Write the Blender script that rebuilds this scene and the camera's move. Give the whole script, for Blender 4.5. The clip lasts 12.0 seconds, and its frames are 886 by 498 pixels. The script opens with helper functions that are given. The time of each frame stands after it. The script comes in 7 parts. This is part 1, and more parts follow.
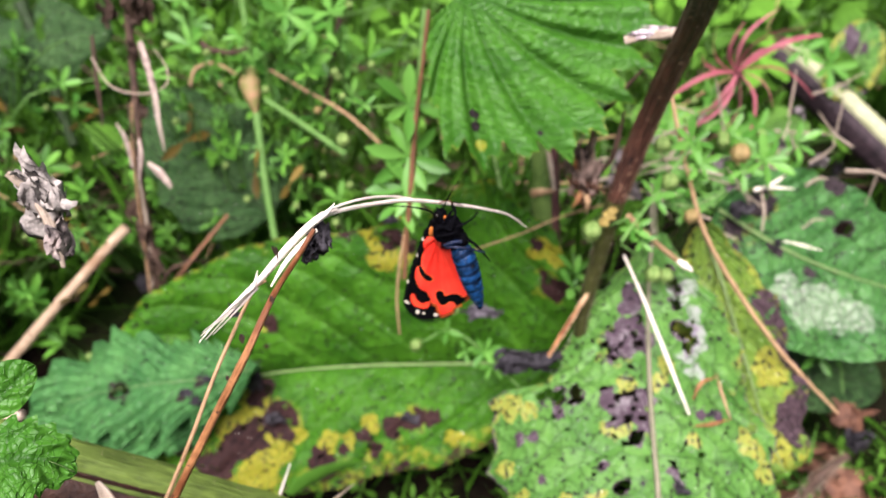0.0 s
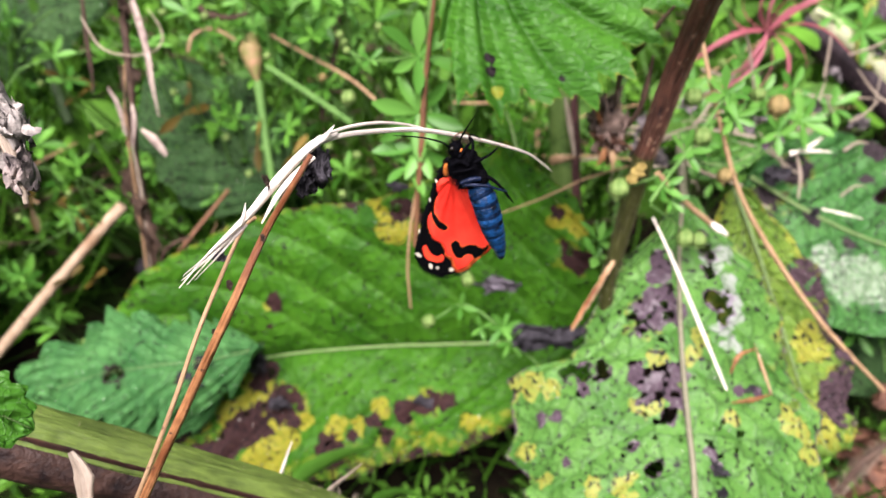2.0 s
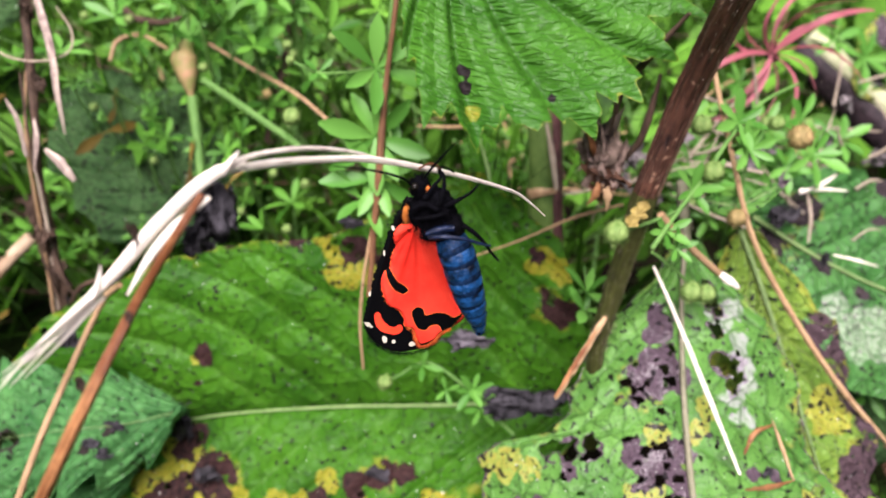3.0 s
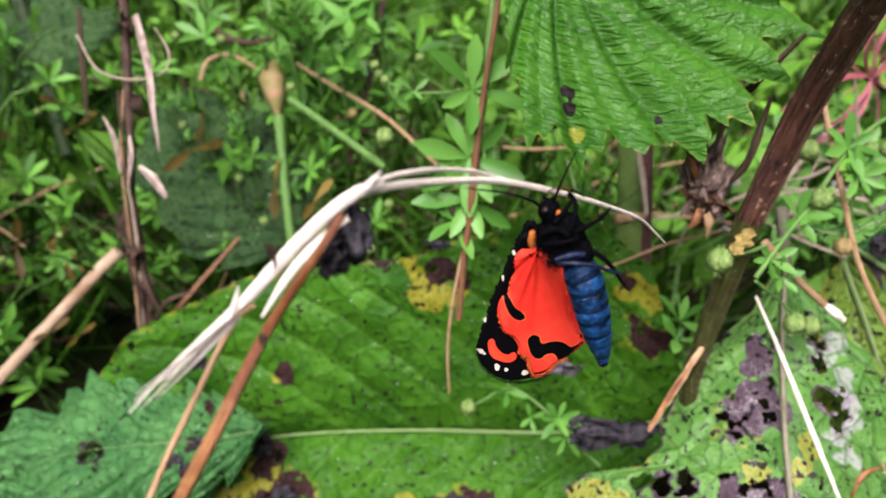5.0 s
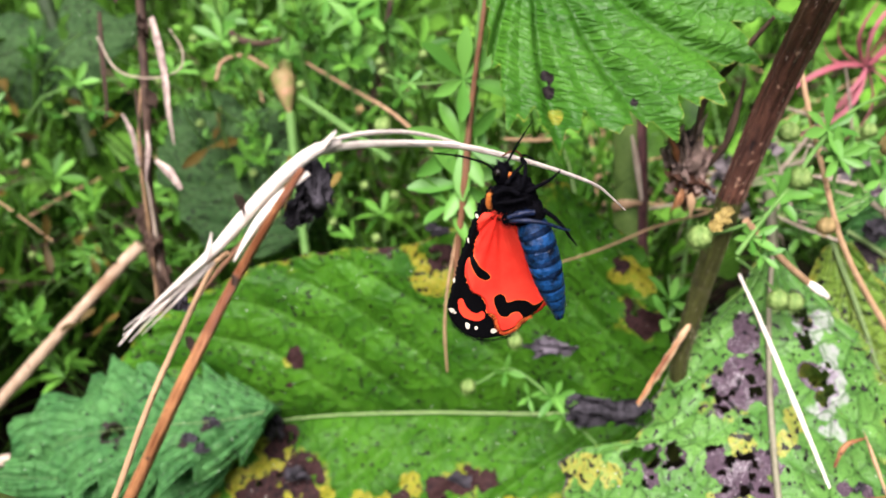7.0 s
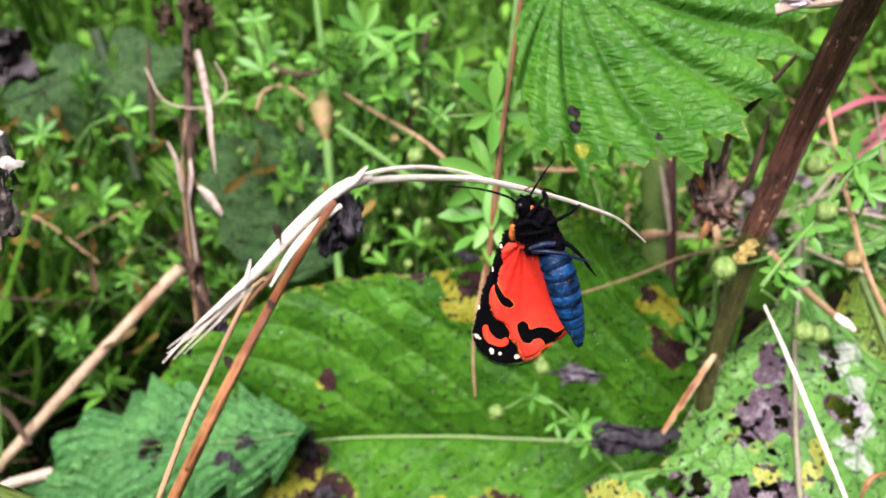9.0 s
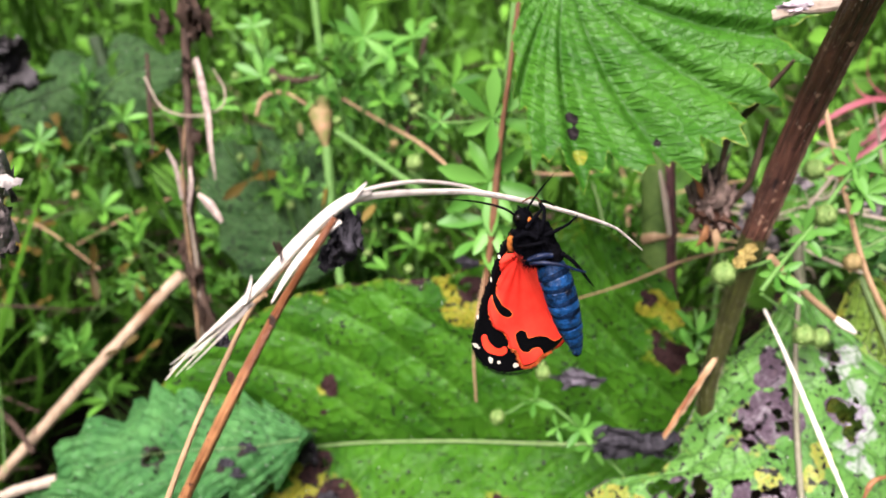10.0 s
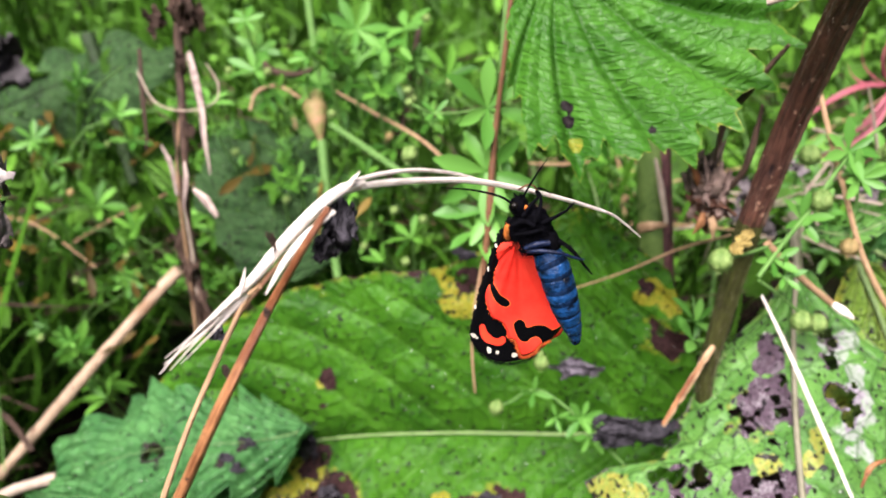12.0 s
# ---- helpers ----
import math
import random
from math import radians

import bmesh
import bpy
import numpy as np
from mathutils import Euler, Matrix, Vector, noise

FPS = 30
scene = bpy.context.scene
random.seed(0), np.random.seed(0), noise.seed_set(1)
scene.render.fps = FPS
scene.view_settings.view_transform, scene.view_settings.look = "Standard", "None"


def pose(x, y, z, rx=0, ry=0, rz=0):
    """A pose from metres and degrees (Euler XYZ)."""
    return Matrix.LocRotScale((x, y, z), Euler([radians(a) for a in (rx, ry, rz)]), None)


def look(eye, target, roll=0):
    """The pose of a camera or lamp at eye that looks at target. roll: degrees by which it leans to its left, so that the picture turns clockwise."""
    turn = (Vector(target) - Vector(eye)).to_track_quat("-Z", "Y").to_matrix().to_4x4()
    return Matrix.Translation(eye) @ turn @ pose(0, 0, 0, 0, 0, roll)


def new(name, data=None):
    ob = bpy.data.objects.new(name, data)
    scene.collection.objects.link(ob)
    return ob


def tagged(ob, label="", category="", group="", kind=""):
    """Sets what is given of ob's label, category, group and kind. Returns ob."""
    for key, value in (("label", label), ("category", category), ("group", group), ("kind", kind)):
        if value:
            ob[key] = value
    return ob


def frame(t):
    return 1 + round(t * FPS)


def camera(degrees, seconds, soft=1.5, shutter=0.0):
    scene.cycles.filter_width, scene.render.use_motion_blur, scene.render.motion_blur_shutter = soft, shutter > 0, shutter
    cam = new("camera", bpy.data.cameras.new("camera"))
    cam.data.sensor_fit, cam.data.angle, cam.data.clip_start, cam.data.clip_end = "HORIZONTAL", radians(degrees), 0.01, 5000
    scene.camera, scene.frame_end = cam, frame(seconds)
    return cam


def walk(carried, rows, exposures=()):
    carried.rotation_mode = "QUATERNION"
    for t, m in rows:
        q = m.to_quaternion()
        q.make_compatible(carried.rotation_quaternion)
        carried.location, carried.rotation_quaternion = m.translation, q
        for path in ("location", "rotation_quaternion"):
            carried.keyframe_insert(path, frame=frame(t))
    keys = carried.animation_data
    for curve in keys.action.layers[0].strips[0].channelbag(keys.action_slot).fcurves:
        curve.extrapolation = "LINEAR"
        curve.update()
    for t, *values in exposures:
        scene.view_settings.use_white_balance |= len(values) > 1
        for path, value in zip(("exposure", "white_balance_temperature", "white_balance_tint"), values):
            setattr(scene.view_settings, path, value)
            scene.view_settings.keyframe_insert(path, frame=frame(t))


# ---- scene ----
cam = camera(56.3, 12.0, soft=1.5)
cam.data.dof.use_dof = True
cam.data.dof.focus_distance = 0.122
cam.data.dof.aperture_fstop = 25.0
METRES, EYE, TILT, LEAN, TURN = 0.13, 0.28, -35.0, 0.0, 0.0
ROWS = [
    (0.0, 0.0, 0.0, 0.0, 0.0, 0.0, -0.0),
    (0.5, -0.0042, -0.0052, -0.0509, 0.08, -0.44, 0.02),
    (1.0, 0.0115, 0.0552, -0.0733, 0.13, -0.45, 0.13),
    (1.5, 0.0138, 0.0899, -0.0888, 0.6, -0.24, 0.25),
    (2.0, -0.0038, 0.1409, -0.09, 0.85, 0.47, 0.53),
    (2.5, 0.0411, 0.295, -0.0779, -0.11, 1.78, 0.43),
    (3.0, -0.0045, 0.4369, -0.0396, -1.78, 2.17, -0.23),
    (5.0, -0.0676, 0.4627, -0.0375, 2.0, 3.61, -1.64),
    (5.5, -0.0498, 0.4376, -0.0401, 2.1, 3.72, -1.2),
    (6.0, -0.0514, 0.4492, -0.0781, 2.4, 3.6, -1.05),
    (6.5, -0.0334, 0.4235, -0.0957, 3.14, 3.68, -1.26),
    (7.0, 0.0049, 0.3985, -0.0881, 4.3, 4.18, -1.31),
    (7.5, 0.0232, 0.3754, -0.0763, 5.43, 4.77, -1.83),
    (9.5, 0.0183, 0.3547, -0.0868, 6.83, 5.91, -2.26),
    (10.0, 0.0231, 0.3541, -0.0729, 6.85, 5.75, -1.8),
    (10.5, 0.0183, 0.3561, -0.0819, 6.8, 5.57, -1.51),
    (11.0, 0.0217, 0.3563, -0.07, 6.76, 5.35, -1.0),
    (11.5, 0.0035, 0.3548, -0.0996, 6.74, 5.34, -0.81),
    (12.0, 0.0234, 0.358, -0.0792, 6.72, 5.38, -0.96),
]
walk(cam, [(t, pose(0, 0, EYE, TILT, LEAN, TURN) @ pose(METRES * x, METRES * y, METRES * z, 90 + pitch, roll, yaw)) for t, x, y, z, yaw, pitch, roll in ROWS],
     [(0.0, 1.89, 6280, 24), (0.5, 2.02, 6280, 24), (1.0, 2.02, 6280, 24), (1.5, 1.89, 6280, 24), (2.0, 1.94, 6280, 24), (2.5, 2.06, 6280, 24), (3.0, 1.87, 6280, 24), (5.0, 1.66, 6280, 24), (5.5, 1.78, 6280, 24), (6.0, 1.84, 6280, 24), (6.5, 1.97, 6280, 24), (7.5, 1.97, 6280, 24), (9.5, 2.04, 6280, 24), (12.0, 2.04, 6280, 24)])

# ---- daylight: a bright overcast sky ----
world = bpy.data.worlds.new("overcast_sky")
scene.world = world
world.use_nodes = True
wn = world.node_tree.nodes
sky = wn.new("ShaderNodeTexSky")
sky.sky_type, sky.sun_disc = "NISHITA", False
sky.sun_elevation, sky.sun_rotation = radians(59.2), radians(192)
sky.air_density, sky.dust_density, sky.ozone_density = 0.9, 6.0, 0.6
world.node_tree.links.new(sky.outputs[0], wn["Background"].inputs[0])
wn["Background"].inputs[1].default_value = 0.022
sun = new("sun", bpy.data.lights.new("sun", "SUN"))
sun.data.energy, sun.data.angle, sun.data.color = 3.75, radians(44), (1.0, 0.965, 0.91)
sun.matrix_world = look((-0.20, -0.92, 1.58), (0, 0, 0))

# ---- numbers: noise, curves, mesh builder ----


def hashed(ix, iy, iz):
    n = (ix * 374761393 + iy * 668265263 + iz * 1274126177) & 0x7FFFFFFF
    n = ((n ^ (n >> 13)) * 1274126177) & 0x7FFFFFFF
    return ((n ^ (n >> 16)) & 0xFFFF) / 65535.0


def vnoise(p):
    """Smooth noise, 0 to 1, of an array of points (n, 3)."""
    p = np.asarray(p, float) + 1000.0
    i = np.floor(p).astype(np.int64)
    f = p - i
    f = f * f * (3 - 2 * f)
    out = 0
    for dx in (0, 1):
        for dy in (0, 1):
            for dz in (0, 1):
                w = (f[:, 0] if dx else 1 - f[:, 0]) * (f[:, 1] if dy else 1 - f[:, 1]) * (f[:, 2] if dz else 1 - f[:, 2])
                out = out + w * hashed(i[:, 0] + dx, i[:, 1] + dy, i[:, 2] + dz)
    return out


def fractal(p, octaves=3):
    p = np.asarray(p, float)
    total, amp, norm = 0, 1.0, 0
    for k in range(octaves):
        total, norm = total + amp * vnoise(p * 2**k + 17.3 * k), norm + amp
        amp *= 0.5
    return total / norm


def step(a, b, x):
    t = np.clip((x - a) / (b - a), 0, 1)
    return t * t * (3 - 2 * t)


def spline(points, n):
    """n points evenly along a Catmull-Rom curve through the given ones."""
    p = np.asarray(points, float)
    if len(p) == 2:
        return p[0] + np.linspace(0, 1, n)[:, None] * (p[1] - p[0])
    q = np.vstack([2 * p[0] - p[1], p, 2 * p[-1] - p[-2]])
    out = []
    for i in range(len(p) - 1):
        t = np.linspace(0, 1, 24, endpoint=i == len(p) - 2)[:, None]
        a, b, c, d = q[i], q[i + 1], q[i + 2], q[i + 3]
        out.append(0.5 * (2 * b + (c - a) * t + (2 * a - 5 * b + 4 * c - d) * t**2 + (3 * b - a - 3 * c + d) * t**3))
    out = np.vstack(out)
    s = np.concatenate([[0], np.cumsum(np.linalg.norm(np.diff(out, axis=0), axis=1))])
    u = np.linspace(0, s[-1], n)
    return np.stack([np.interp(u, s, out[:, k]) for k in range(out.shape[1])], 1)


def unit(v):
    v = np.asarray(v, float)
    return v / np.maximum(np.linalg.norm(v, axis=-1, keepdims=True), 1e-12)


class Mesh:
    """Collects vertices, faces, uv and float attributes for one mesh."""

    def __init__(self):
        self.v, self.f, self.uv, self.att, self.n = [], [], [], {}, 0

    def add(self, verts, faces, uv=None, **att):
        verts = np.asarray(verts, float)
        k = len(verts)
        self.v.append(verts)
        self.uv.append(np.zeros((k, 2)) if uv is None else np.asarray(uv, float))
        for key in set(att) | set(self.att):
            got = self.att.setdefault(key, [np.zeros(self.n)] if self.n else [])
            value = att.get(key, 0.0)
            got.append(np.broadcast_to(np.asarray(value, float), (k,)))
        faces = np.asarray(faces, int) + self.n
        self.f.append(faces)
        self.n += k
        return self

    def grid(self, verts, nu, nv, keep=None, wrap=False, **kw):
        i = np.arange(nu * nv).reshape(nu, nv)
        j = np.hstack([i, i[:, :1]]) if wrap else i
        f = np.stack([j[:-1, :-1], j[:-1, 1:], j[1:, 1:], j[1:, :-1]], -1).reshape(-1, 4)
        if keep is not None:
            f = f[keep[f].all(1)]
        return self.add(verts, f, **kw)

    def data(self, name, material, smooth=True):
        me = bpy.data.meshes.new(name)
        v = np.vstack(self.v)
        loops = np.concatenate([f.ravel() for f in self.f])
        sizes = np.concatenate([np.full(len(f), f.shape[1]) for f in self.f])
        me.vertices.add(len(v))
        me.vertices.foreach_set("co", v.ravel())
        me.loops.add(len(loops))
        me.loops.foreach_set("vertex_index", loops)
        me.polygons.add(len(sizes))
        me.polygons.foreach_set("loop_start", np.concatenate([[0], np.cumsum(sizes)[:-1]]))
        me.update(calc_edges=True)
        me.polygons.foreach_set("use_smooth", np.full(len(sizes), smooth))
        layer = me.uv_layers.new(name="UVMap")
        layer.data.foreach_set("uv", np.vstack(self.uv)[loops].ravel())
        for key, parts in self.att.items():
            a = me.attributes.new(key, "FLOAT", "POINT")
            a.data.foreach_set("value", np.concatenate(parts))
        if material:
            me.materials.append(material)
        me.validate()
        return me


def tube(m, points, radii, sides=8, n=None, ribs=0, rib=0.0, caps=True, flat=1.0, rough=0.0, seed=0.0):
    """A round stem along a curve. radii: one for each given point."""
    points = np.asarray(points, float)
    n = n or 6 * (len(points) - 1) + 2
    c = spline(points, n)
    r = np.interp(np.linspace(0, 1, n), np.linspace(0, 1, len(radii)), radii)
    t = unit(np.gradient(c, axis=0))
    ref = np.array([0.31, 0.2, 0.93]) if abs(t[0] @ unit([0.31, 0.2, 0.93])) < 0.9 else np.array([0.9, 0.1, 0.2])
    a = np.zeros_like(c)
    a[0] = unit(np.cross(t[0], ref))
    for i in range(1, n):
        a[i] = unit(a[i - 1] - t[i] * (a[i - 1] @ t[i]))
    b = np.cross(t, a)
    th = np.linspace(0, 2 * np.pi, sides, endpoint=False)
    k = 1 + rib * np.cos(ribs * th)[None, :] + 0 * r[:, None]
    if rough:
        q = c[:, None, :] + (a[:, None] * np.cos(th)[:, None] + b[:, None] * np.sin(th)[:, None]) * r[:, None, None]
        k = k + rough * (fractal((q / (1.6 * r.max()) + seed).reshape(-1, 3)).reshape(n, sides) - 0.5) * 2
    v = c[:, None, :] + (a[:, None] * np.cos(th)[:, None] * flat + b[:, None] * np.sin(th)[:, None]) * (r[:, None] * k)[..., None]
    s = np.concatenate([[0], np.cumsum(np.linalg.norm(np.diff(c, axis=0), axis=1))]) * 1000
    uv = np.stack([np.broadcast_to(s[:, None], (n, sides)), np.broadcast_to(th[None, :] / (2 * np.pi), (n, sides))], -1)
    m.grid(v.reshape(-1, 3), n, sides, wrap=True, uv=uv.reshape(-1, 2))
    if caps:
        for k0, ring in ((0, 0), (n - 1, 1)):
            mid = c[k0]
            vv = np.vstack([v[k0], mid])
            i = np.arange(sides)
            f = np.stack([i, (i + 1) % sides, np.full(sides, sides)], 1)
            m.add(vv, f if ring else f[:, ::-1], uv=np.tile([s[k0], 0.5], (sides + 1, 1)))
    return m


def ball(m, centre, r, sides=12, rings=8, bumps=0.0, freq=3.0, axis=None, seed=0.0):
    """A round body with radii r = (rx, ry, rz) and a lumpy skin."""
    r = np.broadcast_to(np.asarray(r, float), (3,))
    u = np.linspace(0.02, np.pi - 0.02, rings)
    w = np.linspace(0, 2 * np.pi, sides, endpoint=False)
    d = np.stack([np.sin(u)[:, None] * np.cos(w), np.sin(u)[:, None] * np.sin(w), np.broadcast_to(np.cos(u)[:, None], (rings, sides))], -1).reshape(-1, 3)
    k = 1 + bumps * (fractal(d * freq + seed) - 0.5) * 2 if bumps else np.ones(len(d))
    v = d * k[:, None] * r
    if axis is not None:
        q = Vector((0, 0, 1)).rotation_difference(Vector(axis)).to_matrix()
        v = v @ np.array(q).T
    return m.grid(v + np.asarray(centre, float), rings, sides, wrap=True, uv=d[:, :2])


def part(name, m, material, parent, label="", smooth=True):
    """One mesh object under a thing or a part."""
    ob = new(name, m.data(name, material, smooth) if isinstance(m, Mesh) else m)
    ob.parent = parent
    if parent is not None and parent.parent is None:
        ob.location = -Vector(parent.location) if not isinstance(m, bpy.types.Mesh) else (0, 0, 0)
    if label:
        ob["label"] = label
    return ob


def thing(name, at, label, category, group="", kind=""):
    ob = new(name)
    ob.location = at
    ob.empty_display_size = 0.005
    return tagged(ob, label, category, group, kind)


# ---- materials ----


def shader(name):
    mat = bpy.data.materials.new(name)
    mat.use_nodes = True
    nodes, links = mat.node_tree.nodes, mat.node_tree.links
    return mat, nodes, links, nodes["Principled BSDF"]


def node(nodes, kind, **values):
    n = nodes.new(kind)
    for key, value in values.items():
        if key in n.inputs:
            n.inputs[key].default_value = value
    return n


def noise_tex(nodes, links, scale, detail=4.0, source=None, rough=0.6):
    n = node(nodes, "ShaderNodeTexNoise", Scale=scale, Detail=detail, Roughness=rough)
    links.new((source or coords(nodes)), n.inputs["Vector"])
    return n.outputs["Fac"]


def coords(nodes):
    return nodes.new("ShaderNodeTexCoord").outputs["Object"]


def ramp(nodes, links, fac, stops):
    r = nodes.new("ShaderNodeValToRGB")
    e = r.color_ramp.elements
    while len(e) < len(stops):
        e.new(0.5)
    for el, (pos, col) in zip(e, stops):
        el.position, el.color = pos, (*col, 1.0)
    links.new(fac, r.inputs["Fac"])
    return r.outputs["Color"]


def mix(nodes, links, fac, a, b, blend="MIX"):
    n = nodes.new("ShaderNodeMix")
    n.data_type, n.blend_type = "RGBA", blend
    for socket, value in ((n.inputs[0], fac), (n.inputs[6], a), (n.inputs[7], b)):
        if isinstance(value, (int, float)):
            socket.default_value = value
        elif isinstance(value, tuple):
            socket.default_value = (*value, 1.0)
        else:
            links.new(value, socket)
    return n.outputs[2]


def math_node(nodes, links, op, a, b=0.0, clamp=False):
    n = nodes.new("ShaderNodeMath")
    n.operation, n.use_clamp = op, clamp
    for socket, value in zip(n.inputs, (a, b)):
        if isinstance(value, (int, float)):
            socket.default_value = value
        else:
            links.new(value, socket)
    return n.outputs[0]


def span(nodes, links, value, a, b):
    n = nodes.new("ShaderNodeMapRange")
    n.interpolation_type = "SMOOTHSTEP"
    links.new(value, n.inputs[0])
    n.inputs[1].default_value, n.inputs[2].default_value = a, b
    return n.outputs[0]


def attribute(nodes, name):
    n = nodes.new("ShaderNodeAttribute")
    n.attribute_name = name
    return n.outputs["Fac"]


def bumped(nodes, links, bsdf, height, strength, distance):
    b = node(nodes, "ShaderNodeBump", Strength=strength, Distance=distance)
    links.new(height, b.inputs["Height"])
    links.new(b.outputs[0], bsdf.inputs["Normal"])
    return b


def thin(mat, nodes, links, bsdf, colour, share):
    """Lets part of the light through, as a leaf does."""
    t = nodes.new("ShaderNodeBsdfTranslucent")
    m = nodes.new("ShaderNodeMixShader")
    m.inputs[0].default_value = share
    links.new(colour, t.inputs["Color"])
    links.new(bsdf.outputs[0], m.inputs[1])
    links.new(t.outputs[0], m.inputs[2])
    links.new(m.outputs[0], nodes["Material Output"].inputs["Surface"])


def stem_material(name, dark, light, rough=0.6, scale=400.0, streak=14.0, relief=0.0004, spots=None, shade=None):
    """A fibrous stem: long streaks along it, blotches and fine grain."""
    mat, nodes, links, bsdf = shader(name)
    uv = nodes.new("ShaderNodeUVMap").outputs[0]
    mp = nodes.new("ShaderNodeMapping")
    mp.inputs["Scale"].default_value = (0.12, streak, 1)
    links.new(uv, mp.inputs["Vector"])
    fibre = noise_tex(nodes, links, 1.0, 5.0, mp.outputs[0])
    grain = noise_tex(nodes, links, scale, 4.0)
    info = nodes.new("ShaderNodeObjectInfo").outputs["Random"]
    col = ramp(nodes, links, math_node(nodes, links, "ADD", math_node(nodes, links, "MULTIPLY", fibre, 0.7), math_node(nodes, links, "MULTIPLY", grain, 0.3)), [(0.34, dark), (0.66, light)])
    if shade:
        col = mix(nodes, links, span(nodes, links, noise_tex(nodes, links, scale * 0.12, 3.0), 0.45, 0.62), col, shade)
    if spots:
        col = mix(nodes, links, span(nodes, links, noise_tex(nodes, links, scale * 0.9, 2.0), 0.66, 0.72), col, spots)
    hsv = nodes.new("ShaderNodeHueSaturation")
    links.new(col, hsv.inputs["Color"])
    links.new(math_node(nodes, links, "ADD", math_node(nodes, links, "MULTIPLY", info, 0.3), 0.85), hsv.inputs["Value"])
    links.new(hsv.outputs[0], bsdf.inputs["Base Color"])
    bsdf.inputs["Roughness"].default_value = rough
    bsdf.inputs["Specular IOR Level"].default_value = 0.25
    bumped(nodes, links, bsdf, fibre, 0.9, relief)
    return mat


def leaf_material(name, deep, fresh, vein, yellow=(0.52, 0.40, 0.02), dead=(0.09, 0.055, 0.05), rough=0.42, net=0.30, speck=0.5, through_light=0.22, mould=None, patchy=1.7, lines=0.5, bloom=0.75, puff=0.0011, chalk=0.0, gloss=0.27, groove=0.07):
    """A living leaf: two greens, a net of sunken veins with cushions between, yellowing rims, dead blotches and dark specks."""
    mat, nodes, links, bsdf = shader(name)
    uv = nodes.new("ShaderNodeUVMap").outputs[0]
    warp = node(nodes, "ShaderNodeTexNoise", Scale=0.35, Detail=2.0)
    links.new(uv, warp.inputs["Vector"])
    add = nodes.new("ShaderNodeVectorMath")
    add.operation = "MULTIPLY_ADD"
    links.new(warp.outputs["Color"], add.inputs[0])
    add.inputs[1].default_value = (2.6, 2.6, 0)
    links.new(uv, add.inputs[2])

    def voronoi(feature, scale):
        v = nodes.new("ShaderNodeTexVoronoi")
        v.feature = feature
        v.inputs["Scale"].default_value = scale
        links.new(add.outputs[0], v.inputs["Vector"])
        return v

    def times(a, b):
        return math_node(nodes, links, "MULTIPLY", a, b)

    def plus(a, b):
        return math_node(nodes, links, "ADD", a, b)

    def less(a, b):
        return math_node(nodes, links, "SUBTRACT", a, b)

    def noisy(scale, detail=4.0, r=0.6):
        return noise_tex(nodes, links, scale, detail, uv, r)

    cells = voronoi("DISTANCE_TO_EDGE", net).outputs["Distance"]
    fine = voronoi("DISTANCE_TO_EDGE", net * 2.7).outputs["Distance"]
    tone = voronoi("F1", net).outputs["Color"]
    edge = span(nodes, links, cells, 0.004, groove)
    cushion = span(nodes, links, cells, 0.0, 0.22)
    edge2 = span(nodes, links, fine, 0.0, 0.10)
    broad = noisy(0.055)
    grain = noisy(2.4)
    green = ramp(nodes, links, plus(times(broad, 0.7), plus(times(grain, 0.24), times(tone, 0.06))), [(0.34, deep), (0.66, fresh)])
    rib = attribute(nodes, "rib")
    line = times(less(1.0, edge), lines)
    # Sunken vein lines are darkened in the green, as shade in their grooves.
    green = mix(nodes, links, line, green, tuple(c * 0.30 for c in deep))
    green = mix(nodes, links, times(less(1.0, edge2), lines * 0.30), green, tuple(c * 0.6 for c in deep))
    green = mix(nodes, links, times(rib, 0.75), green, vein)
    # yellowing, broken up by noise
    yl = plus(attribute(nodes, "yellow"), times(less(noisy(0.24, 5.0, 0.65), 0.5), 1.5))
    yellow_share = span(nodes, links, yl, 0.36, 0.80)
    pale_yellow = ramp(nodes, links, noisy(0.9, 6.0), [(0.42, tuple(0.5 * (c + d) for c, d in zip(yellow, fresh))), (0.6, yellow)])
    col = mix(nodes, links, times(yellow_share, 0.85), green, pale_yellow)
    dd = plus(attribute(nodes, "dead"), times(less(noisy(0.30, 7.0, 0.75), 0.5), 1.9))
    brown = ramp(nodes, links, plus(times(grain, 0.6), times(noisy(0.7, 5.0), 0.4)), [(0.36, tuple(c * 0.2 for c in dead)), (0.5, dead), (0.72, tuple(min(1, c * 2.3) for c in dead))])
    if chalk:
        brown = mix(nodes, links, times(span(nodes, links, plus(noisy(2.9, 3.0), times(less(noisy(0.16), 0.5), 0.8)), 0.58, 0.70), chalk), brown, (0.55, 0.52, 0.52))
    deadm = span(nodes, links, dd, 0.50, 0.56)
    col = mix(nodes, links, times(less(span(nodes, links, dd, 0.44, 0.50), deadm), 0.6), col, tuple(c * 0.5 for c in dead))
    col = mix(nodes, links, deadm, col, brown)
    if speck:
        dense = plus(times(less(noisy(0.07, 3.0), 0.5), 0.45), times(yellow_share, 0.055))
        near = plus(noisy(0.62, 1.5, 0.4), dense)
        col = mix(nodes, links, times(span(nodes, links, near, 0.735 - 0.1 * speck, 0.750 - 0.1 * speck), 0.96), col, (0.008, 0.006, 0.007))
        tiny = plus(noisy(1.5, 1.0, 0.4), times(yellow_share, 0.02))
        col = mix(nodes, links, times(span(nodes, links, tiny, 0.75 - 0.08 * speck, 0.765 - 0.08 * speck), 0.9), col, (0.012, 0.009, 0.009))
        scuff = noisy(0.9, 4.0, 0.7)
